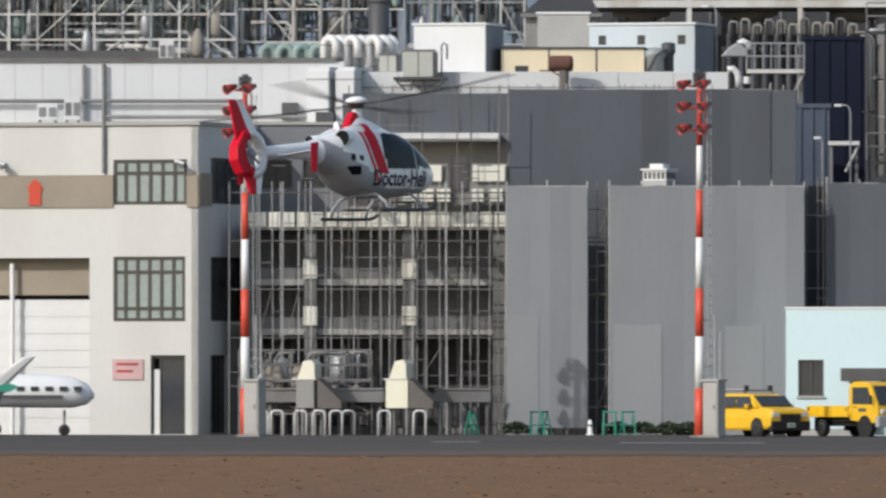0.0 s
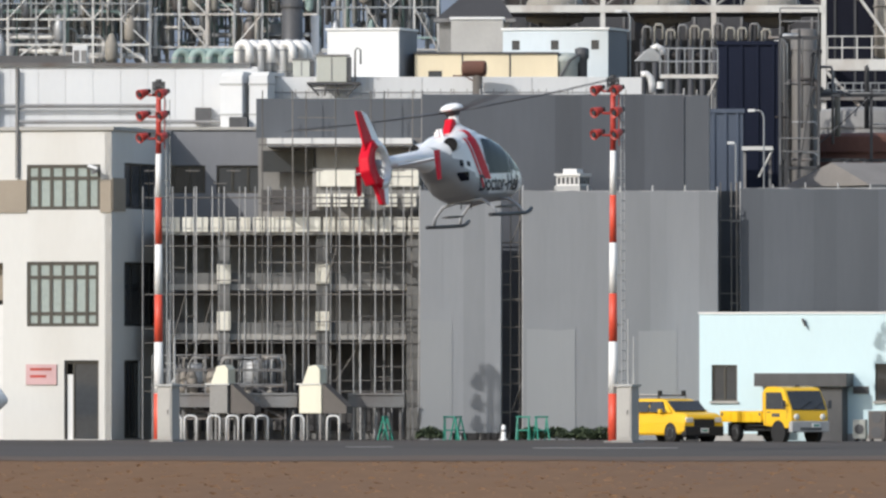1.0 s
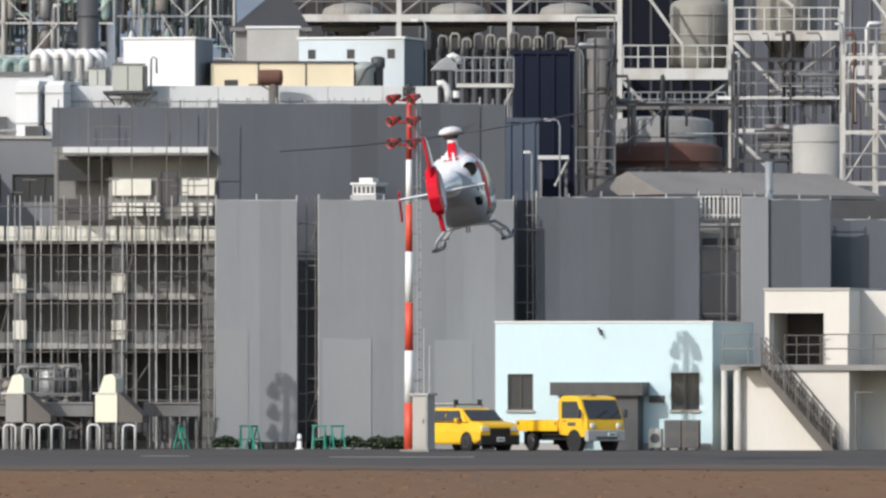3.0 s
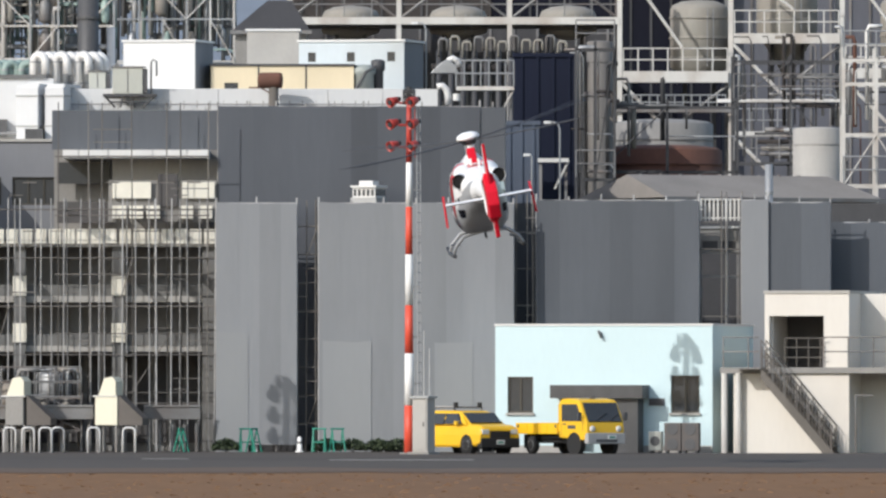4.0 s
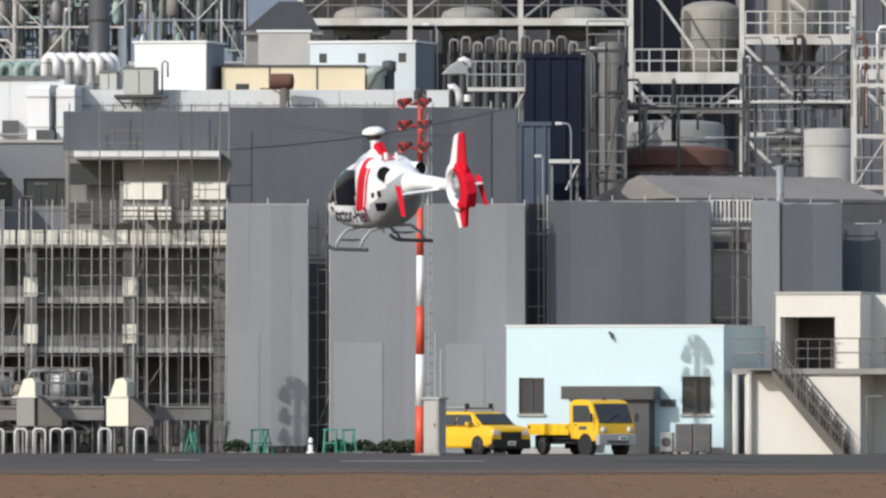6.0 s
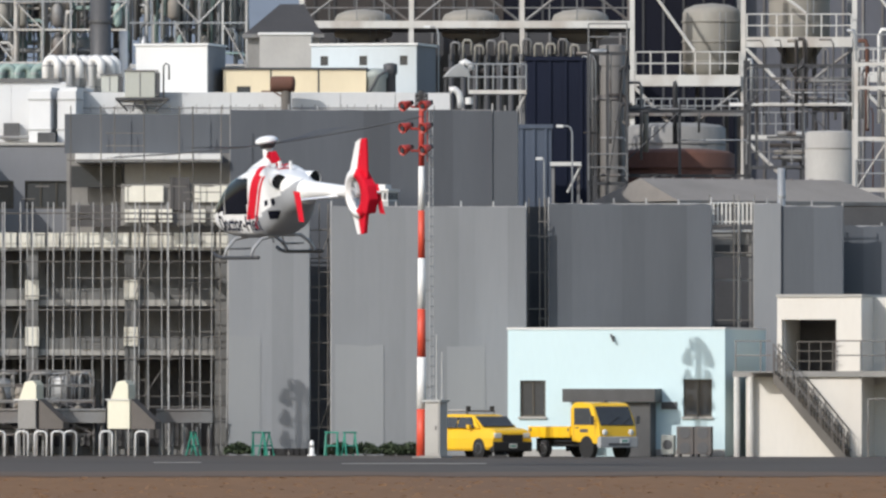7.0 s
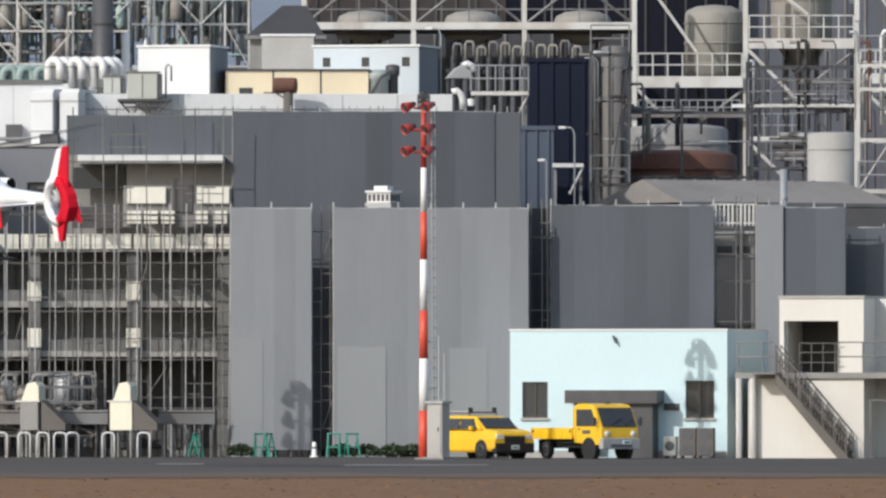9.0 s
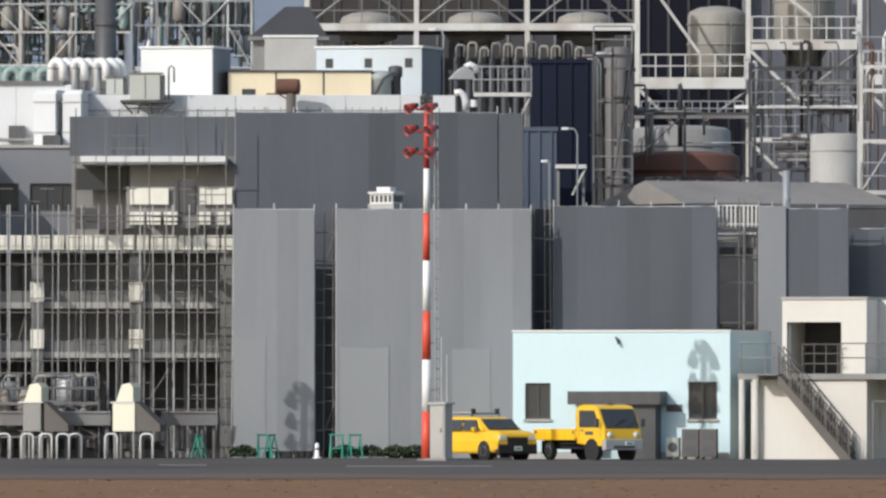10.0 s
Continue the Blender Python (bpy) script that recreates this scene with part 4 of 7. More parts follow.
def wagon(at, rz):
    v = thing("patrol_wagon", "yellow estate car with roof rack parked on the apron", "car", at, rz)
    w = 0.83
    bm = bmesh.new()
    loft(bm, [(-2.08, 0.35, 0.98, 0.02), (-2.05, 0.28, 1.02, 0.03), (-0.6, 0.22, 1.0, 0.03), (0.95, 0.22, 1.0, 0.03), (1.3, 0.24, 1.02, 0.05), (1.8, 0.26, 0.99, 0.06), (2.04, 0.3, 0.94, 0.09), (2.12, 0.36, 0.84, 0.13)], w)
    body = part("body", bm, M["yellow"], v, "yellow car body", False, 0.02)
    bm = bmesh.new()
    loft(bm, [(-2.03, 0.92, 1.34, 0.12), (-1.9, 0.92, 1.44, 0.14), (-0.5, 0.92, 1.48, 0.15), (0.5, 0.92, 1.47, 0.15), (0.8, 0.92, 1.4, 0.16), (1.3, 0.92, 1.02, 0.12)], w - 0.02)
    part("cabin", bm, M["yellow"], v, "yellow cabin roof and pillars")
    bm = bmesh.new()
    prism(bm, [(0.86, 1.38), (1.29, 1.05), (1.26, 1.02), (0.79, 1.38)], -0.64, 0.64, "y")
    p = part("windscreen", bm, M["glass"], v)
    p.matrix_basis = pose(0.03, 0, 0.025)
    for s in (-1, 1):
        for a, b, c, d in ((-1.85, -0.95, -0.95, -1.8), (-0.88, 0.0, 0.0, -0.88), (0.07, 1.06, 0.68, 0.07)):
            bm = bmesh.new()
            vs = []
            for off in (0.0, 0.075):
                for (xx, zz) in ((a, 1.02), (b, 1.02), (c, 1.38), (d, 1.38)):
                    yy = w - 0.005 - (0.13 if zz > 1.2 else 0.005) + off
                    vs.append(bm.verts.new((xx, s * yy, zz)))
            for f in ((0, 1, 2, 3), (4, 5, 6, 7), (0, 1, 5, 4), (1, 2, 6, 5), (2, 3, 7, 6), (3, 0, 4, 7)):
                bm.faces.new([vs[i] for i in f])
            part("side_window", bm, M["glass"], v)
        part("headlight", boxes((1.92, 2.13, s * 0.6 - 0.15, s * 0.6 + 0.15, 0.66, 0.84)), M["headlamp"], v, "clear headlamp", False, 0.03)
        bm = boxes((0.75, 0.9, s * 0.9 - 0.08, s * 0.9 + 0.08, 0.98, 1.12))
        part("mirror", bm, M["yellow"], v, "", False, 0.02)
        for xx in (1.3, -1.25):
            wheel(v, (xx, s * 0.77, 0.3), 0.3, 0.18)
            part("wheel_arch", tubes(0.36, ((xx, s * 0.6, 0.3), (xx, s * 0.838, 0.3)), n=20), M["black"], v)
        part("rack_rail", tubes(0.022, ((-1.4, s * 0.56, 1.58), (0.25, s * 0.56, 1.58)), ((-1.4, s * 0.56, 1.45), (-1.4, s * 0.56, 1.58)), ((0.25, s * 0.56, 1.43), (0.25, s * 0.56, 1.58))), M["steel_dark"], v)
    for xx in (-1.2, -0.3, 0.2):
        part("rack_bar", tubes(0.022, ((xx, -0.62, 1.58), (xx, 0.62, 1.58))), M["steel_dark"], v)
    part("rack_board", boxes((-1.3, 0.15, -0.5, 0.5, 1.6, 1.63)), M["plank"], v, "grey rack board")
    for yy in (-0.5, 0.5):
        part("beacon", tubes(0.08, ((0.2, yy, 1.6), (0.2, yy, 1.76)), n=12), M["black"], v, "dark rack lamp")
    part("bumper", boxes((1.9, 2.17, -0.81, 0.81, 0.2, 0.54)), M["black"], v, "black front bumper", False, 0.04)
    part("grille", boxes((2.0, 2.15, -0.42, 0.42, 0.54, 0.78)), M["black"], v)
    part("engine_guard", boxes((1.6, 1.98, -0.6, 0.6, 0.16, 0.3)), M["black"], v)
    part("number_plate", boxes((2.16, 2.175, -0.165, 0.165, 0.32, 0.47)), M["white"], v, "white plate with plain bar")
    part("plate_bar", boxes((2.175, 2.18, -0.12, 0.12, 0.36, 0.42)), M["teal"], v)
    return v


mini_truck((4.96, 404.0, 0), -54)
wagon((1.34, 405.6, 0), -55)


# ---------------------------------------------------------------- scaffolds
def scaffold(label, x0, x1, y, z1, bay=0.9, lift=1.72, planks=True, depth=0.9, z0=0.0, metal="tube", rails=0.25):
    """Tubes, decks, guard rails and braces; alike pieces share their meshes."""
    s = thing("scaffold", label, "scaffold", (x0, y, z0), 0, "scaffolds")
    W, h = x1 - x0, z1 - z0
    rnd = random.Random(int(x0 * 10) + 3)
    n = max(1, round(W / bay))
    std = mesh_of("standard", tubes(0.021, ((0, 0, 0), (0, 0, h + 0.25)), n=6), M[metal])
    led = mesh_of("ledger", tubes(0.022, ((0, 0, 0), (W, 0, 0)), n=6), M["tube_dark"])
    brace = mesh_of("brace", tubes(0.02, ((0, 0, 0), (W / n, 0, lift)), n=5), M["tube_dark"])
    deck = mesh_of("plank", boxes((0.02, W / n - 0.02, 0.05, depth - 0.05, -0.05, 0.0)), M["plank"])
    guard = mesh_of("guard_rail", tubes(0.02, ((0, 0, 0), (W / n, 0, 0)), n=5), M["tube_dark"])

    def put(nm, me, m):
        o = new(nm, me)
        o.parent = s
        o.matrix_basis = m
    for i in range(n + 1):
        for yy in (0.0, depth) if i % 2 else (0.0,):
            put("standard", std, pose(W * i / n + (0.22 if yy else 0.0) + (rnd.random() - 0.5) * min(0.3, 0.5 * bay), yy, 0, (rnd.random() - 0.5) * 0.4, (rnd.random() - 0.5) * 0.9))
    levels = int(h / lift)
    for k in range(1, levels + 1):
        z = k * lift
        for yy in (0.0, depth):
            put("ledger", led, pose(0, yy, z))
        for i in range(n):
            if planks and rnd.random() < 0.12:
                put("plank", deck, pose(W * i / n, 0, z))
            if rnd.random() < rails:
                put("guard_rail", guard, pose(W * i / n, 0, z + 0.95))
            if rnd.random() < rails * 0.7:
                put("guard_rail", guard, pose(W * i / n, 0, z + 0.5))
            if rnd.random() < 0.05 and k < levels:
                put("brace", brace, pose(W * i / n, -0.03, z))
    return s


scaffold("grey tube scaffold with decks before the balconies", (-17.22), (-7.46), 417.0, 8.74, 0.5)
scaffold("grey tube scaffold round the upper storeys", (-13.18), (-7.68), 417.6, 12.17, 1.35, 2.1, False, 0.7, 0.0, "tube_dark", 0.15)
scaffold("narrow scaffold tower between the sheets", (-4.55), (-3.81), 416.9, 8.68, 0.4, 1.0, True, 0.9, 0.0, "tube_dark")
scaffold("narrow scaffold tower beside the wide sheet", 3.18, 3.92, 417.4, 8.89, 0.4, 1.3, True, 0.9, 0.0, "tube_dark")
scaffold("scaffold tower beside the dark sheets", 9.73, 11.21, 417.7, 9.01, 0.7, 2.4, True, 0.9, 0.0, "tube_dark")


def landing_wall(at, w):
    """A weathered wall panel between posts, behind the open scaffold tower."""
    b = thing("landing_wall", "weathered tan wall panel on posts behind the scaffold tower", "wall panel", at)
    part("panel", boxes((0, w, 0, 0.12, 7.05, 7.95)), M["dark_concrete"], b, "tan wall panel")
    part("ledge", boxes((-0.02, w + 0.02, -0.08, 0.0, 7.95, 8.03)), M["white"], b)
    each("opening", b, M["steel_dark"], [(a, a + 0.55, -0.015, -0.002, 7.2, 7.5) for a in (0.1, 0.75)])
    part("post", tubes(0.055, ((w * 0.68, -0.12, 0), (w * 0.68, -0.12, 9.0)), n=8), M["steel_white"], b, "white post")
    each("leg", b, M["steel_grey"], [(a, a + 0.1, 0.01, 0.11, 0, 7.05) for a in (0, w - 0.1)])
    each("transom", b, M["steel_grey"], [(0.1, w - 0.1, 0.03, 0.09, z, z + 0.08) for z in (2.2, 4.4, 6.2)])
    return b


landing_wall((9.76, 418.75, 0), 1.42)


def picket_fence(label, x0, x1, y, z0, z1):
    f = thing("guard_fence", label, "fence", (x0, y, z0), 0, "guard fences")
    n = int((x1 - x0) / 0.14)
    bar = mesh_of("picket", boxes((-0.03, 0.03, 0, 0.03, 0, z1 - z0)), M["steel_white"])
    for i in range(n):
        o = new("picket", bar)
        o.parent = f
        o.matrix_basis = pose((x1 - x0) * (i + 0.5) / n, 0, 0)
    part("rail", tubes(0.03, ((0, 0.05, z1 - z0), (x1 - x0, 0.05, z1 - z0))), M["steel_white"], f)
    part("rail", tubes(0.03, ((0, 0.05, 0.1), (x1 - x0, 0.05, 0.1))), M["steel_white"], f)
    part("post", boxes((-0.04, 0.04, 0.0, 0.08, -z0, z1 - z0)), M["steel_grey"], f)
    return f


picket_fence("white picket guard fence on the scaffold top", 9.73, 11.21, 417.9, 8.21, 8.97)


# ---------------------------------------------------------------- before the balconies
def hoop(at, h=0.88, w=0.42):
    b = thing("hoop_barrier", "white bent-tube hoop barrier on the pavement", "barrier", at, 0, "hoop barriers")
    bm = bmesh.new()
    r = 0.14
    pts = [(-w / 2, 0, 0), (-w / 2, 0, h - r)] + [(-w / 2 + r - r * math.cos(a), 0, h - r + r * math.sin(a)) for a in (0.5, 1.0, 1.57)]
    pts += [(w / 2 - r + r * math.sin(a), 0, h - r + r * math.cos(a)) for a in (0.0, 0.57, 1.07)] + [(w / 2, 0, h - r), (w / 2, 0, 0)]
    path_tube(bm, pts, 0.032, 8)
    part("hoop", bm, M["pole_white"], b, "", True)
    for s in (-1, 1):
        part("foot", tubes(0.07, ((s * w / 2, 0, 0), (s * w / 2, 0, 0.03)), n=10), M["steel_grey"], b)
    return b


HOOP = hoop(((-14.47), 409.0, 0))
for i, px in enumerate((0.14, 1.59, 2.20, 2.63, 3.87, 5.11, (-0.39))):
    copy_thing(HOOP, pose(px - 15.42, 409.0 + 0.15 * math.sin(i * 2.1), 0, 0, 0, 8 * math.sin(i * 3.3)))


def dust_collector(at, k=1.0, housing="yellow_cream_lit"):
    d = thing("dust_collector", "cream sheet-metal dust collector on a hopper stand", "machine", at, -20, "dust collectors")
    part("housing", boxes((-0.42 * k, 0.42 * k, -0.35, 0.35, 0.95, 1.95)), M[housing], d, "sheet-metal housing", False, 0.02)
    bm = bmesh.new()
    prism(bm, [(-0.3, 2.0), (0.36, 2.0), (0.36, 2.5), (0.22, 2.66), (-0.08, 2.6)], -0.35, 0.35, "y")
    part("hood", bm, M["yellow_cream_lit"], d, "cream sloping hood", False, 0.02)
    part("flange", boxes((-0.5, 0.42, -0.38, 0.38, 1.95, 2.0)), M["steel_white"], d)
    for sx in (-0.36, 0.36):
        for sy in (-0.3, 0.3):
            part("leg", boxes((sx - 0.03, sx + 0.03, sy - 0.03, sy + 0.03, 0, 0.95)), M["steel_grey"], d)
    bm = bmesh.new()
    prism(bm, [(0.45, 0.95), (1.35, 0.95), (1.35, 1.2), (0.45, 2.0)], -0.3, 0.3, "y")
    part("chute", bm, M["chute_brown"], d, "brown inclined chute")
    return d


M["chute_brown"] = mat("brown_machine_steel", (0.13, 0.115, 0.105), 0.7, vary=0.25, scale=2.0, grime=0.3)
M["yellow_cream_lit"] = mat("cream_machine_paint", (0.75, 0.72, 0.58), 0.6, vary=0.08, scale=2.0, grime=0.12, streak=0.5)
dust_collector(((-11.13), 414.4, 0))
D2 = dust_collector(((-14.37), 414.6, 0.0), 0.8, "dark_concrete")


def vessel(name, label, at, r, z0, z1, material, dome=0.25, legs=4, group=""):
    t = thing(name, label, "tank", at, 0, group)
    bm = bmesh.new()
    prof = [(0.05, z0 - r * dome), (r * 0.6, z0 - r * dome * 0.8), (r, z0), (r, z1), (r * 0.9, z1 + r * dome * 0.5), (r * 0.55, z1 + r * dome * 0.85), (0.05, z1 + r * dome)]
    revolve(bm, prof, 28)
    part("shell", bm, material, t, "", True)
    for f in (0.05, 0.5, 0.95):
        bm = bmesh.new()
        z = z0 + (z1 - z0) * f
        revolve(bm, [(r * 1.0, z - 0.04), (r * 1.02, z - 0.03), (r * 1.02, z + 0.03), (r * 1.0, z + 0.04)], 28)
        part("hoop_ring", bm, material, t)
    for i in range(legs):
        a = 2 * math.pi * (i + 0.5) / legs
        part("leg", tubes(0.08, ((r * 0.85 * math.cos(a), r * 0.85 * math.sin(a), 0), (r * 0.85 * math.cos(a), r * 0.85 * math.sin(a), z0 + 0.1)), n=8), M["steel_grey"], t)
    return t


vessel("process_tank", "grey round process tank before the balconies", ((-13.24), 418.2, 0), 0.65, 1.7, 2.7, M["galv"], 0.3, 3)
vessel("process_tank", "small grey round process tank", ((-15.55), 418.2, 0), 0.5, 1.6, 2.6, M["galv"], 0.3, 3)


def conveyor(at, w):
    c = thing("conveyor_box", "grey covered conveyor on posts", "machine", at)
    part("duct", boxes((0, w, 0, 0.5, 1.15, 1.6)), M["steel_grey"], c, "", False, 0.02)
    part("duct_rail", boxes((0, w, -0.06, 0.0, 1.6, 1.66)), M["steel_grey"], c)
    for i in range(5):
        xx = 0.1 + (w - 0.3) * i / 4
        part("post", boxes((xx, xx + 0.09, 0.2, 0.3, 0, 1.15)), M["steel_grey"], c)
    return c


conveyor(((-15.94), 415.6, 0), 4.2)
conveyor(((-9.96), 415.8, 0.0), 2.0)


def trestle(at, rz):
    t = thing("green_trestle", "small teal-green folding work trestle", "trestle", at, rz, "green trestles")
    for s in (-1, 1):
        part("leg_frame", tubes(0.03, ((-0.22, 0.2 * s, 0), (-0.2, 0, 0.8)), ((0.22, 0.2 * s, 0), (0.2, 0, 0.8)), ((-0.21, 0.1 * s, 0.35), (0.21, 0.1 * s, 0.35))), M["teal"], t)
    part("top_bar", tubes(0.035, ((-0.26, 0, 0.82), (0.26, 0, 0.82))), M["teal"], t)
    return t


TR = trestle(((-6.32), 414.90000000000003, 0), 12)
for px, a in ((7.02, 70), (11.89, -10), (12.53, 25), (9.58, 60)):
    copy_thing(TR, pose(px - 15.64, 414.8, 0, 0, 0, a))


def shrub(at, w, seed):
    """A low bush of many small leaves on short stems."""
    s = thing("shrub", "low dark evergreen shrub at the foot of the sheets", "shrub", at, 0, "shrubs")
    rnd = random.Random(seed)
    bm = bmesh.new()
    for i in range(6):
        a = rnd.random() * 6.28
        tube(bm, (0, 0, 0), (w * 0.3 * math.cos(a), 0.2 * math.sin(a), 0.3), 0.02, 5, 0.008)
    part("stem", bm, M["steel_dark"], s)
    bm = bmesh.new()
    for i in range(420):
        u = rnd.random() * 2 - 1
        c = Vector((u * w / 2, (rnd.random() - 0.5) * 0.5, 0.08 + 0.38 * rnd.random() * (1 - 0.6 * u * u)))
        d = Vector((rnd.random() - 0.5, rnd.random() - 0.5, rnd.random() - 0.3)).normalized() * 0.09
        e = d.orthogonal().normalized() * 0.04
        bm.faces.new([bm.verts.new(c + v) for v in (-d, e, d, -e)])
    part("crown", bm, M["leaf"], s)
    return s


for i, px in enumerate((12.17, 13.07, 13.97, 14.66, 8.58)):
    shrub((px - 15.64, 415.20000000000005, 0), 0.95, 11 + i)


M["unit_brown"] = mat("brown_grey_casing", (0.12, 0.106, 0.1), 0.6, vary=0.2, scale=2.0, grime=0.25, streak=0.5)


# ---------------------------------------------------------------- beside the pale blue building
def outdoor_unit(at, w, h, rz, label, metal="unit_brown"):
    u = thing("outdoor_unit", label, "air conditioner", at, rz, "outdoor units")
    part("casing", boxes((0, w, 0, 0.35, 0.08, h)), M[metal], u, "", False, 0.02)
    n = max(1, round(h / 0.55))
    for i in range(n):
        bm = bmesh.new()
        tube(bm, (w / 2, -0.02, h * (i + 0.5) / n + 0.04), (w / 2, 0.01, h * (i + 0.5) / n + 0.04), min(w, h / n) * 0.38, 18)
        part("fan_grille", bm, M["gunmetal"], u, "round dark fan grille")
    for xx in (0.05, w - 0.12):
        part("foot", boxes((xx, xx + 0.07, 0, 0.35, 0, 0.08)), M["steel_dark"], u)
    return u


outdoor_unit((8.28, 408.0, 0), 0.6, 1.05, SITE, "tall grey-brown outdoor air conditioner by the wall")
outdoor_unit((8.89, 407.8, 0), 0.6, 1.05, SITE, "tall grey-brown outdoor air conditioner by the wall")
outdoor_unit((7.75, 408.2, 0), 0.45, 0.75, SITE, "small pale outdoor air conditioner by the wall", "sage")


# ---------------------------------------------------------------- aircraft by the hangar
def aircraft(at, rz):
    a = thing("light_aircraft", "white and green twin aircraft parked before the hangar", "aircraft", at, rz)
    bm = bmesh.new()
    rings = []
    for y, r, z in ((-4.6, 0.12, 1.75), (-4.0, 0.3, 1.66), (-2.5, 0.6, 1.5), (-0.5, 0.78, 1.42), (2.0, 0.8, 1.4), (2.9, 0.74, 1.36), (3.4, 0.5, 1.3), (3.65, 0.1, 1.24)):
        rings.append([bm.verts.new((y, 0.74 * r * math.cos(i * math.pi / 12), z + 0.16 + 0.74 * r * math.sin(i * math.pi / 12))) for i in range(24)])
    for p, q in zip(rings, rings[1:]):
        for i in range(24):
            bm.faces.new((p[i], p[(i + 1) % 24], q[(i + 1) % 24], q[i]))
    part("fuselage", bm, M["heli_white"], a, "white fuselage", True)
    for i in range(5):
        part("cabin_window", boxes((0.9 + 0.5 * i, 1.18 + 0.5 * i, -0.62, -0.4, 1.56, 1.72)), M["glass"], a, "", False, 0.02)
    part("stripe", boxes((-2.0, 2.5, -0.6, -0.5, 1.3, 1.42)), M["grey_trim"], a, "dark cheat line")
    bm = bmesh.new()
    prism(bm, [(-4.7, 1.75), (-3.2, 1.8), (-4.5, 3.6), (-5.3, 3.6)], -0.06, 0.06, "y")
    part("fin", bm, M["heli_white"], a, "", False, 0.03)
    bm = bmesh.new()
    airfoil(bm, (-0.6, -0.6, 1.05), (-0.2, -5.6, 1.65), 1.7, 1.0, 0.2, (1, 0, 0))
    part("wing", bm, M["heli_white"], a, "white wing")
    bm = bmesh.new()
    airfoil(bm, (-0.2, -5.6, 1.65), (1.1, -6.0, 2.75), 1.0, 0.5, 0.12, (1, 0, 0.1))
    part("wing_tip", bm, M["heli_white"], a, "upswept white wing tip")
    bm = bmesh.new()
    airfoil(bm, (-0.9, -5.0, 1.4), (0.15, -5.75, 1.66), 1.5, 1.25, 0.28, (1, 0, 0.1))
    part("wing_band", bm, M["teal"], a, "green wing band")
    bm = bmesh.new()
    airfoil(bm, (-0.6, 0.6, 1.05), (-0.2, 5.6, 1.65), 1.7, 1.0, 0.2, (1, 0, 0))
    part("wing", bm, M["heli_white"], a, "white wing")
    for s in (-1, 1):
        part("gear_leg", tubes(0.05, ((0.1, s * 1.5, 0.3), (0.1, s * 1.4, 1.1))), M["galv"], a)
        wheel(a, (0.1, s * 1.5, 0.24), 0.24, 0.14)
    part("gear_leg", tubes(0.05, ((2.6, 0, 0.2), (2.6, 0, 0.9))), M["galv"], a)
    wheel(a, (2.6, 0, 0.2), 0.2, 0.12)
    return a


aircraft(((-25.35), 410.0, 0), 6)


def marker_post(at):
    m = thing("marker_post", "short white plastic marker post on the pavement", "marker", at)
    bm = bmesh.new()
    revolve(bm, [(0.16, 0.0), (0.16, 0.04), (0.08, 0.06), (0.075, 0.5), (0.03, 0.55)], 14)
    part("post", bm, M["pole_white"], m, "", True)
    part("collar", tubes(0.082, ((0, 0, 0.3), (0, 0, 0.38)), n=14), M["steel_grey"], m)
    return m


marker_post(((-4.43), 413.4, 0))

# ---------------------------------------------------------------- on the roof of the white block
ROOF = 13.17


def roof_house(name, label, x0, x1, y, z0, z1, depth, material, rz, windows=(), cols=0, side=None):
    h = thing(name, label, "roof house", (x0, y, z0), rz)
    W = (x1 - x0) / math.cos(radians(rz))
    hh = z1 - z0
    bm = bmesh.new()
    wall_grid(bm, W, 0, hh, list(windows), 0, 0.12)
    part("front", bm, material, h)
    # a darker side colour stands for the shade on the right wall
    part("side", boxes((W - 0.12, W, 0.12, depth, 0, hh)), side or material, h)
    part("side", boxes((0, 0.12, 0.12, depth, 0, hh)), material, h)
    part("back", boxes((0.12, W - 0.12, depth - 0.12, depth, 0, hh)), material, h)
    part("roof", boxes((-0.06, W + 0.06, -0.06, depth + 0.06, hh, hh + 0.08)), M["white"] if material is not M["yellow_cream"] else M["steel_dark"], h)
    for w in windows:
        part("window", boxes((w[0], w[1], 0.05, 0.07, w[2], w[3])), M["glass"], h)
    for i in range(1, cols):
        part("seam", boxes((W * i / cols - 0.03, W * i / cols + 0.03, -0.015, 0.0, 0, hh)), M["steel_dark"], h)
    return h


# pale cabins whose right sides get their shade from a grey colour
roof_house("roof_plant_room", "plain white plant room on the roof", (-11.11), (-8.47), 432.0, ROOF, 14.98, 2.6, M["white"], SITE, side=M["grey_paint_and_shade"])
roof_house("roof_container", "long cream-yellow panelled roof enclosure", (-7.89), (-2.64), 432.0, ROOF, 14.10, 1.6, M["yellow_cream"], 0, [(0.5, 1.0, 0.02, 0.32)], 3)
roof_house("roof_office", "white roof cabin with three small windows", (-4.72), (-0.80), 438.0, ROOF, 15.16, 3.0, M["pale_office"], SITE, [(0.35, 0.65, 1.25, 1.6), (1.85, 2.15, 1.25, 1.6), (3.4, 3.7, 1.25, 1.6)], side=M["grey_paint_and_shade"])
roof_house("grey_shed", "pale grey shed below a dark hip roof", (-6.71), (-4.76), 442.0, ROOF, 15.70, 3.0, M["concrete"], 0)


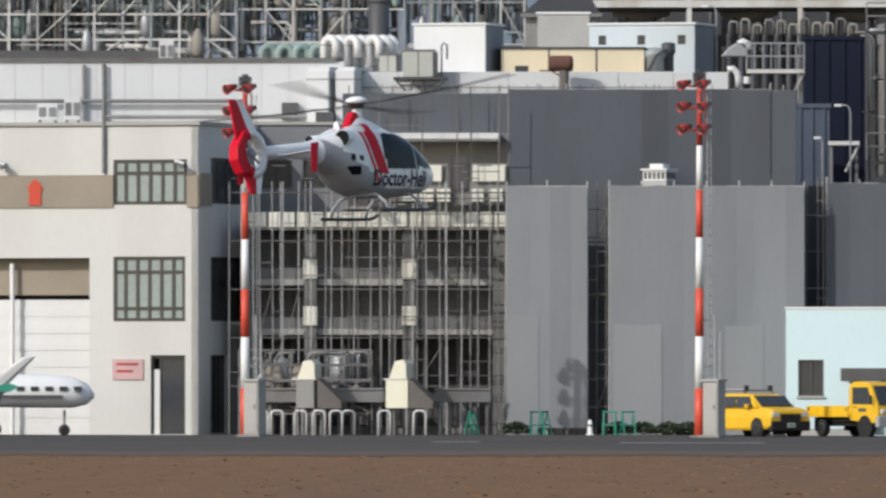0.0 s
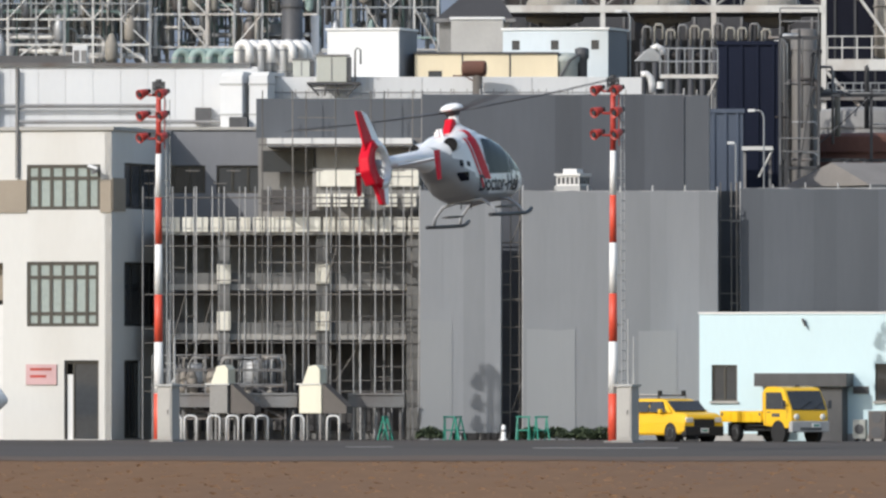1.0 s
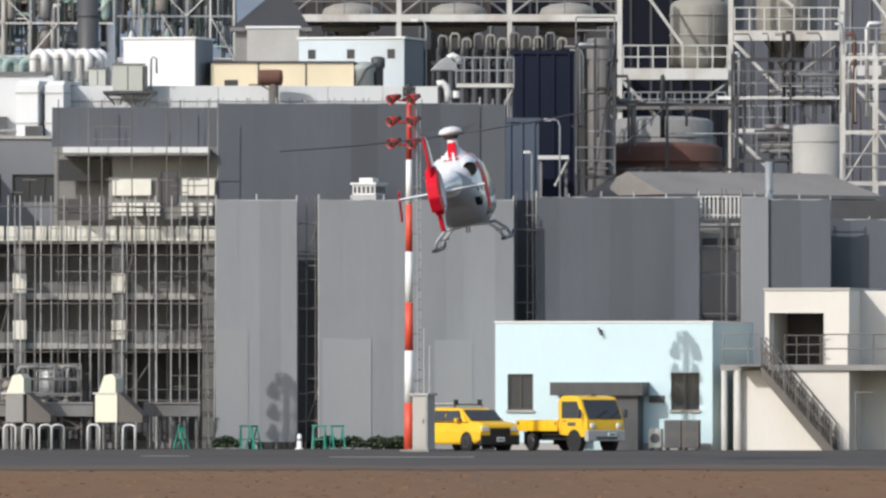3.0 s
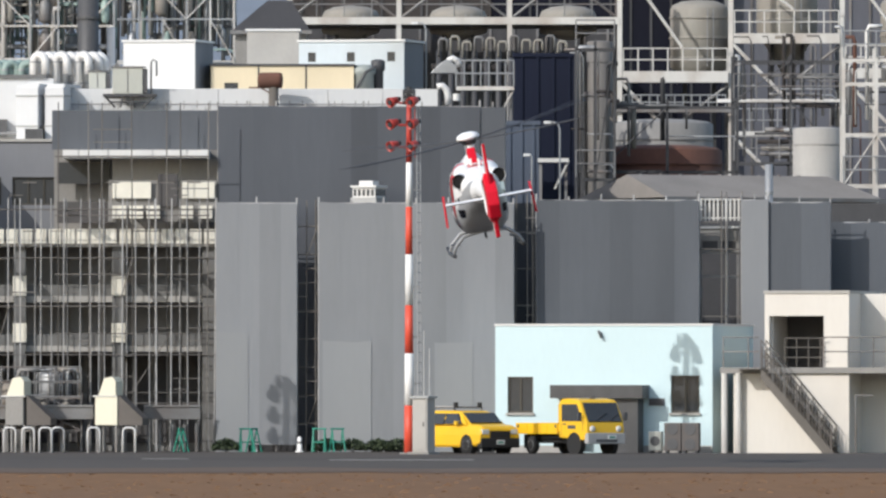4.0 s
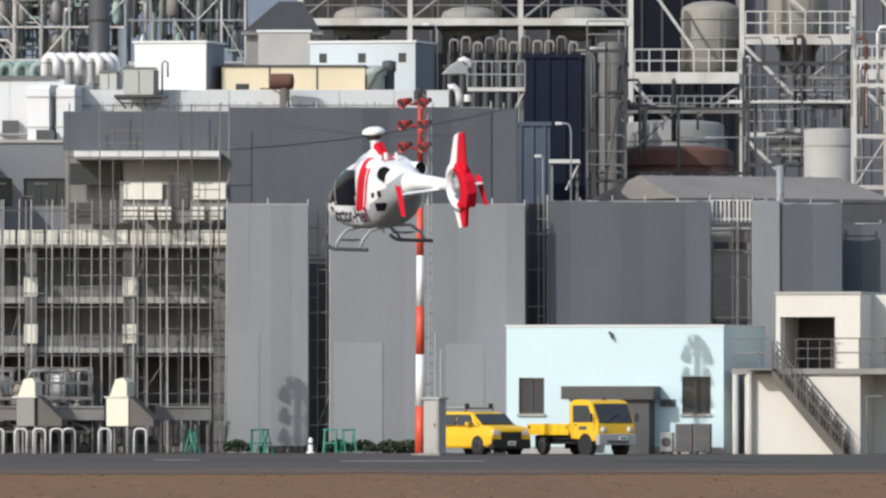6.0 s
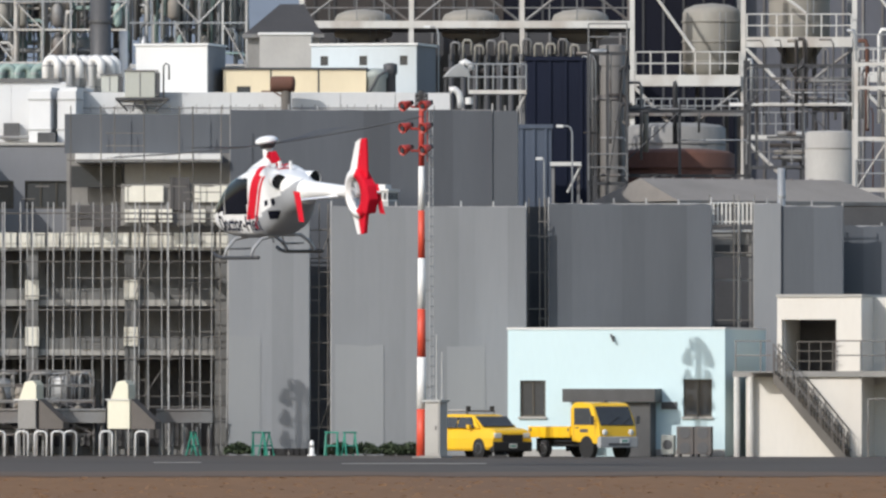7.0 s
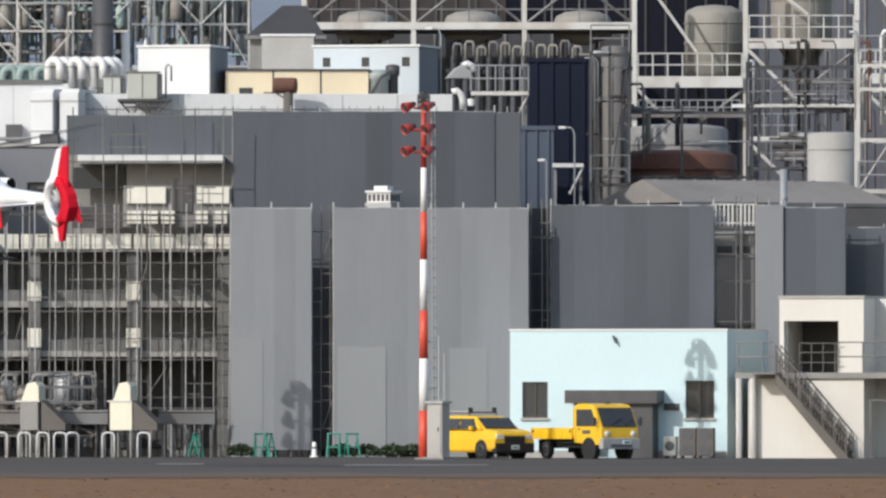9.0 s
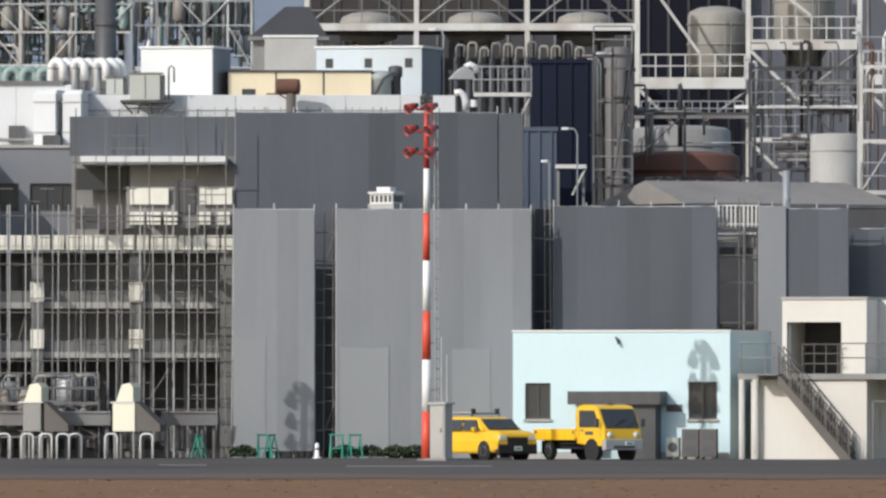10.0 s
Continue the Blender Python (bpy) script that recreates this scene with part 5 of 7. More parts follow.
def hip_roof(name, label, x0, x1, y, z0, z1, depth, ridge0, ridge1, material, base=0.0, rz=0):
    h = thing(name, label, "roof", (x0, y, base), rz)
    W = x1 - x0
    bm = bmesh.new()
    e = [bm.verts.new(p) for p in ((0, 0, z0 - base), (W, 0, z0 - base), (W, depth, z0 - base), (0, depth, z0 - base))]
    r = [bm.verts.new((ridge0 * W, depth / 2, z1 - base)), bm.verts.new((ridge1 * W, depth / 2, z1 - base))]
    for f in ((e[0], e[1], r[1], r[0]), (e[1], e[2], r[1]), (e[2], e[3], r[0], r[1]), (e[3], e[0], r[0]), e[::-1]):
        bm.faces.new(f)
    part("roof_skin", bm, material, h)
    part("fascia", boxes((-0.05, W + 0.05, -0.08, 0.0, z0 - base - 0.12, z0 - base + 0.02)), M["steel_grey"], h)
    part("wall", boxes((0.15, W - 0.15, 0.2, depth - 0.2, 0, z0 - base - 0.02)), M["dark_concrete"], h)
    n = int(W / 0.8)
    each("standing_seam", h, M["steel_grey"], [(W * i / n - 0.02, W * i / n + 0.02, depth / 2 - 0.1, depth / 2 + 0.1, z1 - base - 0.03, z1 - base + 0.03) for i in range(int(n * ridge0) + 1, int(n * ridge1))])
    return h


hip_roof("shed_roof_building", "shed with a dark slate hip roof", (-7.44), (-4.41), 450.0, 15.95, 17.20, 5.0, 0.45, 0.75, M["roof_dark"])
hip_roof("long_shed", "long low shed with a weathered grey hip roof", 8.8, 18.2, 430.0, 9.25, 10.14, 6.4, 0.03, 0.95, M["roof"], 0.0, 30)


def arch_duct(at, rise, reach, r, rz, label="white insulated duct bending over onto the roof"):
    d = thing("arched_duct", label, "duct", at, rz, "arched ducts")
    bm = bmesh.new()
    pts = [(0, 0, 0), (0, 0, rise - reach / 2)]
    for k in range(1, 9):
        a = math.pi * k / 8
        pts.append((reach / 2 - reach / 2 * math.cos(a), 0, rise - reach / 2 + reach / 2 * math.sin(a)))
    pts.append((reach, 0, rise * 0.45))
    path_tube(bm, pts, r, 12)
    part("duct", bm, M["white_pipe"], d, "", True)
    for z in (0.25, rise - reach / 2):
        bm = bmesh.new()
        revolve(bm, [(r, z - 0.03), (r * 1.15, z - 0.03), (r * 1.15, z + 0.03), (r, z + 0.03)], 12)
        part("flange", bm, M["galv"], d)
    return d


AD = arch_duct(((-14.34), 430.2, ROOF), 1.28, 0.5, 0.155, -30)
for i in range(1, 9):
    copy_thing(AD, pose((-14.34) + 0.27 * i, 430.2 + 0.4 * (i % 3), ROOF - 0.0, 0, 0, -30 + 14 * math.sin(i * 2.0)))


GP = arch_duct(((-16.85), 436.0, ROOF), 1.15, 0.5, 0.14, 10, "pale green process pipe bending over on the roof")
for o in GP.children:
    if o.name.startswith("duct"):
        me = o.data.copy()
        me.materials[0] = M["pale_pipe"]
        o.data = me
for i in range(1, 7):
    copy_thing(GP, pose((-16.85) + 0.31 * i, 436.0 + 0.3 * (i % 2), ROOF, 0, 0, 10 + 20 * math.sin(i * 1.7)))


def box_duct(at, w, z1, label):
    """A square insulated duct that stands on the lower block and turns back over the parapet."""
    d = thing("box_duct", label, "duct", at, SITE, "box ducts")
    part("shaft", boxes((0, w, 0, 1.0, 0, z1)), M["white_panel"], d, "", False, 0.02)
    part("elbow", boxes((0.02, w - 0.02, 0.2, 2.4, z1, z1 + 0.12)), M["white_panel"], d)
    each("joint", d, M["galv"], [(-0.03, w + 0.03, -0.03, 1.0, z, z + 0.05) for z in (0.5, z1 - 0.35)])
    return d


for x, w, label in ((-14.86, 0.82, "white insulated box duct up the wall"), (-13.82, 0.7, "white insulated box duct up the wall")):
    box_duct((x, 426.8, 11.25), w, 1.95, label)



def cowl_vent(at):
    """A pipe that ends in a lying drum."""
    d = thing("cowl_vent", "rust-brown drum cowl on a vent pipe over the parapet", "duct", at)
    part("pipe", tubes(0.18, ((0, 0, 0), (0, 0, 13.3)), n=14), M["stair_steel"], d, "", True)
    bm = bmesh.new()
    revolve(bm, [(0.2, -0.44), (0.27, -0.42), (0.29, -0.3), (0.29, 0.3), (0.27, 0.42), (0.2, 0.44)], 18)
    drum = part("drum", bm, M["rust"], d, "rust-red drum", True)
    drum.matrix_basis = pose(-0.12, 0, 13.44, 0, 90, -8)
    part("bracket", tubes(0.03, ((-0.5, 0.05, 13.2), (0, 0.05, 12.9)), ((-0.9, 0.05, 13.18), (0.3, 0.05, 13.18))), M["rust"], d)
    return d


cowl_vent((-5.52, 427.0, 0))


def roof_unit(at, w, h, d, material, label, stand=0.4, rz=0):
    u = thing("roof_unit", label, "machine", at, rz, "roof units")
    part("casing", boxes((0, w, 0, d, stand, stand + h)), material, u, "", False, 0.03)
    n = max(2, int(w / 0.5))
    for i in range(n):
        part("louvre", boxes((w * (i + 0.15) / n, w * (i + 0.85) / n, -0.02, 0.0, stand + h * 0.2, stand + h * 0.75)), M["steel_grey"], u)
    for xx in (0.05, w - 0.13):
        for yy in (0.05, d - 0.13):
            part("foot", boxes((xx, xx + 0.08, yy, yy + 0.08, 0, stand)), M["steel_dark"], u)
    return u




def bracket_unit(at, w, h, label):
    """A plain cased unit on a steel stand that overhangs the parapet."""
    u = thing("air_handler", label, "machine", at, 0, "air handlers")
    part("casing", boxes((0, w, 0, 0.8, 0, h)), M["sage"], u, "pale sage casing", False, 0.03)
    part("end_panel", boxes((w, w + 0.16, 0.05, 0.75, 0.04, h - 0.04)), M["gunmetal"], u, "dark end panel")
    part("lid", boxes((-0.04, w + 0.1, -0.04, 0.84, h, h + 0.05)), M["steel_grey"], u)
    part("seam", boxes((w * 0.5 - 0.02, w * 0.5 + 0.02, -0.015, 0, 0.05, h - 0.05)), M["steel_grey"], u)
    each("stand_beam", u, M["steel_dark"], ((-0.35, w + 0.5, -0.02, 0.06, -0.09, 0.0), (-0.35, w + 0.5, 0.7, 0.78, -0.09, 0.0)))
    each("stand_strut", u, M["steel_dark"], [((a, 0.02, -0.06), (a + b, 0.02, -0.5)) for a, b in ((-0.3, 0.4), (w * 0.35, -0.1), (w * 0.65, 0.1), (w + 0.45, -0.45))] + [((-0.1, 0.02, -0.3), (w + 0.2, 0.02, -0.3))], 0.04)
    path = bmesh.new()
    path_tube(path, [(w + 0.3, 0.2, 0.0), (w + 0.3, 0.2, h + 0.2), (w + 0.38, 0.2, h + 0.3), (w + 0.5, 0.2, h + 0.22), (w + 0.5, 0.2, h - 0.3)], 0.035, 7)
    part("vent_pipe", path, M["steel_grey"], u, "", True)
    return u


bracket_unit((-11.38, 427.2, 12.96), 1.1, 0.95, "pale sage air handler on a dark steel stand over the parapet")
bracket_unit((-12.3, 429.4, 13.2), 0.62, 0.62, "small pale sage ventilator on a steel stand")


def fan_drum(at):
    d = thing("roof_fan", "grey-green round roof fan beside the cream enclosure", "machine", at)
    bm = bmesh.new()
    revolve(bm, [(0.4, 0), (0.4, 0.62), (0.47, 0.66), (0.47, 0.86), (0.3, 0.98), (0.05, 1.0)], 20)
    part("drum", bm, M["pale_fan"], d, "", True)
    bm = bmesh.new()
    revolve(bm, [(0.2, 0), (0.2, 0.75), (0.26, 0.8), (0.26, 1.15), (0.1, 1.2)], 14, (0.55, 0.3, 0))
    part("motor", bm, M["steel_dark"], d, "dark motor drum", True)
    part("pipe", tubes(0.05, ((-0.3, -0.42, 0), (0.1, -0.46, 0.7)), ((0.1, -0.46, 0.7), (0.5, -0.3, 0.95))), M["steel_dark"], d)
    return d


M["pale_fan"] = mat("grey_green_paint", (0.34, 0.37, 0.35), 0.6, vary=0.2, scale=2.0, grime=0.3)
fan_drum((-2.3, 432.4, ROOF))
roof_unit(((-24.66), 426.6, 11.28), 0.75, 0.62, 0.4, M["white_panel"], "small wall-side air conditioner on a ledge", 0.1)
roof_unit(((-23.68), 426.6, 11.28), 0.6, 0.85, 0.4, M["white_panel"], "white double-fan air conditioner on a ledge", 0.1)
roof_unit(((-20.34), 429.0, 13.58), 0.55, 0.75, 0.5, M["white_panel"], "white duct terminal on the roof edge", 0.02)
tagged(new("ledge", mesh_of("ledge", boxes(((-30.39), (-13.39), 425.8, 428.0, 0, 11.25)), M["cream"])), "cream lower block below the white panels", "building", kind="structure")


def roof_vent(at):
    v = thing("roof_ventilator", "white louvred roof ventilator on the sheeted roof", "ventilator", at, -24)
    part("drum", boxes((-0.44, 0.44, -0.44, 0.44, 0.0, 0.36), (-0.5, 0.5, -0.5, 0.5, 0.36, 0.43), (-0.26, 0.26, -0.26, 0.26, 0.43, 0.6)), M["white"], v, "white louvred housing")
    slot = mesh_of("slot", boxes((-0.05, 0.05, -0.456, -0.44, 0.06, 0.3)), M["steel_dark"])
    for side in (0, 90):
        for i in range(5):
            o = new("slot", slot)
            o.parent = v
            o.matrix_basis = pose(0, 0, 0, 0, 0, side) @ pose(-0.34 + 0.17 * i, 0, 0)
    part("curb", boxes((-0.5, 0.5, -0.5, 0.5, -0.25, 0.0)), M["galv"], v)
    return v


tagged(new("scaffold_roof", mesh_of("scaffold_roof", boxes(((-3.76), 3.03, 416.7, 418.4, 8.65, 8.77)), M["roof"])), "flat grey roof behind the sheets", "roof", kind="structure")
roof_vent(((-2.01), 417.55, 8.77 + 0.25))


# ---------------------------------------------------------------- pipe racks
def rail_run(parent, x0, x1, y, z, h=1.05, step=1.0, material=None):
    """A guard rail: posts and two rails as one welded part."""
    g = group_of("guard_rail", parent)
    m = material or M["steel_white"]
    n = max(1, int((x1 - x0) / step))
    post = mesh_of("post", tubes(0.03, ((0, 0, 0), (0, 0, h)), n=5), m)
    bar = mesh_of("rail", tubes(0.03, ((0, 0, 0), (x1 - x0, 0, 0)), n=5), m)
    for i in range(n + 1):
        o = new("post", post)
        o.parent = g
        o.matrix_basis = pose(x0 + (x1 - x0) * i / n, y, z)
    for f in (0.5, 1.0):
        o = new("rail", bar)
        o.parent = g
        o.matrix_basis = pose(x0, y, z + h * f)
    return g


def pipe_rack(label, x0, x1, y, zs, bay, seed, pipes=60, depth=3.0, material="steel_grey", over=1.5, mats=("galv", "galv", "steel_grey", "white_pipe", "pale_pipe", "rust", "steel_dark", "steel_white", "tank"), thick=0.05, light=0.35, drums=0.22, bar=0.06, rails=0.7, upright=0.6):
    """Columns, beams, braces and many pipes crossing them."""
    r = thing("pipe_rack", label, "pipe rack", (0, 0, 0), 0, "pipe racks")
    rnd = random.Random(seed)
    top = zs[-1] + over
    n = max(1, round((x1 - x0) / bay))
    for i in range(n + 1):
        xx = x0 + (x1 - x0) * i / n
        for yy in (y, y + depth):
            part("column", boxes((xx - thick, xx + thick, yy - thick, yy + thick, 0, top)), M["steel_white"] if rnd.random() < light else M[material], r)
    for z in zs:
        for yy in (y, y + depth):
            part("beam", boxes((x0, x1, yy - bar, yy + bar, z - bar, z + bar)), M["steel_white"] if rnd.random() < light else M[material], r)
        if rnd.random() < rails:
            rail_run(r, x0, x1, y - 0.15, z + 0.1, 1.0, 0.9, M["galv"] if light > 0.2 else M["steel_grey"])
    for i in range(n):
        xx, ww = x0 + (x1 - x0) * i / n, (x1 - x0) / n
        for za, zb in zip(zs, zs[1:]):
            if rnd.random() < 0.5:
                a, b = (xx, xx + ww) if rnd.random() < 0.5 else (xx + ww, xx)
                part("brace", tubes(0.03, ((a, y - 0.1, za), (b, y - 0.1, zb))), M["steel_white"] if light > 0.2 else M[material], r)
    lo, hi = zs[0], top
    for i in range(pipes):
        m = M[rnd.choice(mats)]
        rr = 0.025 + 0.085 * rnd.random() ** 2
        yy = y + 0.2 + depth * rnd.random()
        bm = bmesh.new()
        if rnd.random() < upright:
            xx = x0 + (x1 - x0) * rnd.random()
            za = lo + (hi - lo) * rnd.random() * 0.6
            zb = min(hi + 0.8, za + 1.2 + 3.5 * rnd.random())
            side = (rnd.random() - 0.5) * 1.6
            path_tube(bm, [(xx, yy, za), (xx, yy, zb - 0.2), (xx + side * 0.15, yy, zb), (xx + side, yy, zb)], rr, 7)
        else:
            xa = x0 + (x1 - x0) * rnd.random() * 0.7
            xb = min(x1, xa + 1.5 + 4 * rnd.random())
            z = lo + (hi - lo) * rnd.random()
            path_tube(bm, [(xa, yy, z), (xb - 0.15, yy, z), (xb, yy, z - 0.15), (xb, yy, z - 0.9)], rr, 7)
        part("pipe", bm, m, r, "", True)
    for i in range(int(pipes * drums)):
        xx = x0 + (x1 - x0) * rnd.random()
        z = rnd.choice(zs) + 0.1
        bm = bmesh.new()
        rr = 0.14 + 0.16 * rnd.random()
        revolve(bm, [(rr * 0.5, 0), (rr, 0.15), (rr, 0.7), (rr * 0.6, 0.95), (rr * 0.3, 1.1)], 12, (xx, y + depth * rnd.random(), z))
        part("drum", bm, M[rnd.choice(["galv", "tank", "tank", "steel_grey", "pale_pipe"])], r, "", True)
    return r


pipe_rack("crowded steel pipe rack above the white block", (-29.40), (-18.46), 452.0, [14.26, 15.03, 16.01, 17.22], 1.05, 21, 250, material="galv", mats=("galv", "galv", "white_pipe", "pale_pipe", "steel_white", "tank", "pale_pipe", "steel_grey", "column_grey"), bar=0.035, thick=0.04, rails=0.3, upright=0.82)
pipe_rack("crowded steel pipe rack with pale pipes", (-18.46), (-12.01), 453.0, [14.15, 14.96, 16.23, 17.32], 1.0, 22, 190, material="galv", mats=("galv", "galv", "white_pipe", "pale_pipe", "steel_white", "tank", "pale_pipe", "steel_grey", "column_grey"), bar=0.035, thick=0.04, rails=0.3, upright=0.82)
pipe_rack("light steel pipe rack under open sky", (-12.19), (-7.53), 462.0, [15.12, 16.78, 17.74], 1.0, 23, 130, drums=0.1, material="galv", mats=("galv", "galv", "white_pipe", "pale_pipe", "steel_white", "tank", "pale_pipe", "steel_grey", "column_grey"), bar=0.035, thick=0.04, rails=0.3, upright=0.82)


def stack(at, r, h, material, label):
    s = thing("chimney_stack", label, "chimney", at, 0, "chimney stacks")
    bm = bmesh.new()
    revolve(bm, [(r * 1.15, 0), (r * 1.05, h * 0.6), (r, h), (r * 0.85, h)], 22)
    part("shaft", bm, material, s, "", True)
    for f in (0.7, 0.8, 0.9):
        bm = bmesh.new()
        revolve(bm, [(r * 1.04, h * f - 0.05), (r * 1.14, h * f - 0.05), (r * 1.14, h * f + 0.05), (r * 1.04, h * f + 0.05)], 22)
        part("collar", bm, material, s)
    return s


stack(((-12.89), 449.0, 0), 0.4, 18.24, M["gunmetal"], "dark grey steel chimney stack")
stack(((-12.03), 449.5, 0), 0.16, 16.08, M["white_pipe"], "thin pale vent stack")
stack((12.45, 426.0, 0), 0.14, 10.37, M["galv"], "grey vent pipe beside the long shed")


# ---------------------------------------------------------------- steel towers with silos
def frame_beam(r, x0, x1, y, z, h=0.26, material="steel_white"):
    part("beam", boxes((x0, x1, y - 0.13, y + 0.13, z - h / 2, z + h / 2)), M[material], r)


def tower(label, posts, y, depth, top):
    t = thing("steel_tower", label, "steel frame", (0, 0, 0), 0, "steel towers")
    for xx in posts:
        for yy in (y, y + depth):
            part("column", boxes((xx - 0.1, xx + 0.1, yy - 0.1, yy + 0.1, 0, top)), M["steel_white"] if yy == y else M["steel_grey"], t)
    return t


Y1 = 490.0
PX = [(-5.68), (-1.11), 3.51, 8.10, 12.74, 17.39, 22.05]
TOP = 20.15
T1 = tower("white-painted steel frame over the tanks", PX[:4], Y1, 6.0, TOP)
frame_beam(T1, PX[0], PX[3], Y1, 17.60, 0.3)
frame_beam(T1, PX[0], PX[3], Y1 + 6, 17.60, 0.3, "steel_grey")
rail_run(T1, PX[0], PX[3], Y1, 17.67 + 0.1, 1.05, 1.1, M["steel_grey"])
part("deck", boxes((PX[0], PX[3], Y1 + 0.1, Y1 + 6, 17.46, 17.55)), M["steel_dark"], T1)
for a, b in zip(PX[:3], PX[1:4]):
    part("brace", tubes(0.06, ((a, Y1, 17.65), ((a + b) / 2, Y1, 19.44))), M["steel_grey"], T1)
    part("brace", tubes(0.06, ((b, Y1, 17.65), ((a + b) / 2, Y1, 19.44))), M["steel_grey"], T1)

T2 = tower("tall white-painted steel tower carrying silos", PX[3:], Y1 + 0.3, 6.0, TOP)
for (a, b, zb, zt) in ((PX[3], PX[4], 15.03, 15.50), (PX[4], PX[5], 16.66, 17.08), (PX[5], PX[6], 15.20, 15.62)):
    part("beam", boxes((a + 0.12, b - 0.12, Y1 - 0.1, Y1 + 0.15, zb, zt)), M["steel_white"], T2)
    part("deck", boxes((a + 0.12, b - 0.12, Y1 + 0.15, Y1 + 6, zt - 0.1, zt - 0.04)), M["steel_dark"], T2)
    rail_run(T2, a + 0.15, b - 0.15, Y1 - 0.05, zt, 0.95, 0.55)
    part("brace", tubes(0.07, ((a + 0.1, Y1, 18.73 + 1.3), (a + 2.6, Y1, zt + 1.0))), M["steel_white"], T2)
    part("brace", tubes(0.07, ((b - 0.1, Y1 + 0.2, zb - 0.1), (a + 1.8, Y1 + 0.2, zb - 2.2))), M["steel_grey"], T2)
    part("brace", tubes(0.08, ((a + 0.1, Y1, zb - 0.05), (a + 2.3, Y1, zb - 2.3))), M["steel_white"], T2)
part("beam", boxes((12.16, 17.43, Y1 - 0.3, Y1 - 0.14, 14.19, 14.33)), M["pole_white"], T2, "bright white thin beam")
part("beam", boxes((12.91, 15.27, Y1 - 0.3, Y1 - 0.14, 12.75, 12.98)), M["steel_white"], T2)
rail_run(T2, 12.91, 15.27, Y1 - 0.2, 12.98, 0.95, 0.5, M["galv"])
rail_run(T2, 8.27, 12.51, Y1 - 0.2, 13.90, 0.6, 0.35, M["galv"])
part("beam", boxes((7.21, 12.74, Y1 - 0.25, Y1 - 0.13, 13.78, 13.95)), M["steel_grey"], T2)
part("brace", tubes(0.08, ((12.91, Y1 - 0.2, 12.70), (14.23, Y1 - 0.2, 11.38))), M["steel_white"], T2)


def silo(at, r, z0, z1, cone, label, material="tank"):
    s = thing("silo", label, "silo", at, 0, "silos")
    bm = bmesh.new()
    revolve(bm, [(0.2, z0 - cone), (r, z0), (r, z1), (r * 0.92, z1 + 0.18), (r * 0.6, z1 + 0.35), (0.1, z1 + 0.42)], 32)
    part("shell", bm, M[material], s, "", True)
    for f in (0.15, 0.5, 0.85):
        z = z0 + (z1 - z0) * f
        bm = bmesh.new()
        revolve(bm, [(r, z - 0.05), (r + 0.05, z - 0.03), (r + 0.05, z + 0.03), (r, z + 0.05)], 32)
        part("stiffener", bm, M[material], s)
    part("ladder", tubes(0.02, ((0.3, -r - 0.1, z0), (0.3, -r - 0.1, z1)), ((0.55, -r - 0.1, z0), (0.55, -r - 0.1, z1))), M["galv"], s)
    for k in range(4):
        a = math.pi / 4 + k * math.pi / 2
        part("leg", boxes((r * 0.7 * math.cos(a) - 0.08, r * 0.7 * math.cos(a) + 0.08, r * 0.7 * math.sin(a) - 0.08, r * 0.7 * math.sin(a) + 0.08, 0, z0 + 0.05)), M["steel_dark"], s)
    return s


silo((11.50, 493.2, 0), 1.23, 15.75, 18.17, 0.6, "beige cylindrical silo on the steel tower")
silo((15.17, 493.2, 0), 1.28, 17.27, 20.26, 1.8, "beige silo with cone on the steel tower")
silo((20.29, 493.2, 0), 1.19, 15.75, 18.36, 0.6, "beige cylindrical silo on the steel tower")
for px in (15.48, 20.00, 24.61):
    silo((px - 18.62, 494.0, 0), 1.19, 17.21, 17.96, 0.3, "beige domed tank under the steel frame")


def big_block(label, x0, x1, y, z1, depth, material, ribs=0, rib_mat=None, name="plant_building"):
    b = thing(name, label, "building", (x0, y, 0), 0, "plant buildings")
    W = x1 - x0
    part("wall", boxes((0, W, 0, depth, 0, z1)), M[material], b)
    rib = mesh_of("rib", boxes((-0.05, 0.05, -0.06, 0, z1 * 0.2, z1)), M[rib_mat or material])
    for i in range(ribs):
        o = new("rib", rib)
        o.parent = b
        o.matrix_basis = pose(W * (i + 0.5) / ribs, 0, 0)
    part("parapet", boxes((-0.05, W + 0.05, -0.08, 0.2, z1, z1 + 0.15)), M[rib_mat or material], b)
    return b


big_block("dark brown process hall behind the pipe racks", (-31.59), (-20.57), 468.0, 16.97, 4.0, "brown_dark", 18, "steel_grey")
big_block("tall dark brown process building behind the tanks", (-5.81), 2.86, 512.0, 21.45, 3.0, "brown_dark", 10, "steel_dark")
big_block("dark brown process building behind the tanks", (-5.71), 8.22, 497.5, 17.58, 3.0, "steel_dark", 14, "steel_grey")
big_block("dark process building behind the steel towers", 2.40, 13.1, 520.0, 21.75, 10.0, "navy", 12, "steel_dark")
# the haze over this far building is part of its wall colour
big_block("slate-blue process building paled by haze behind the steel towers", 13.15, 25.40, 521.0, 20.9, 10.0, "blue_haze", 14, "steel_grey")
big_block("tall navy-clad process building", 3.35, 5.75, 446.0, 14.84, 6.0, "navy_deep", 4)
big_block("slate-blue clad low annexe", 2.84, 4.14, 428.0, 11.85, 4.0, "blue_panel", 3)


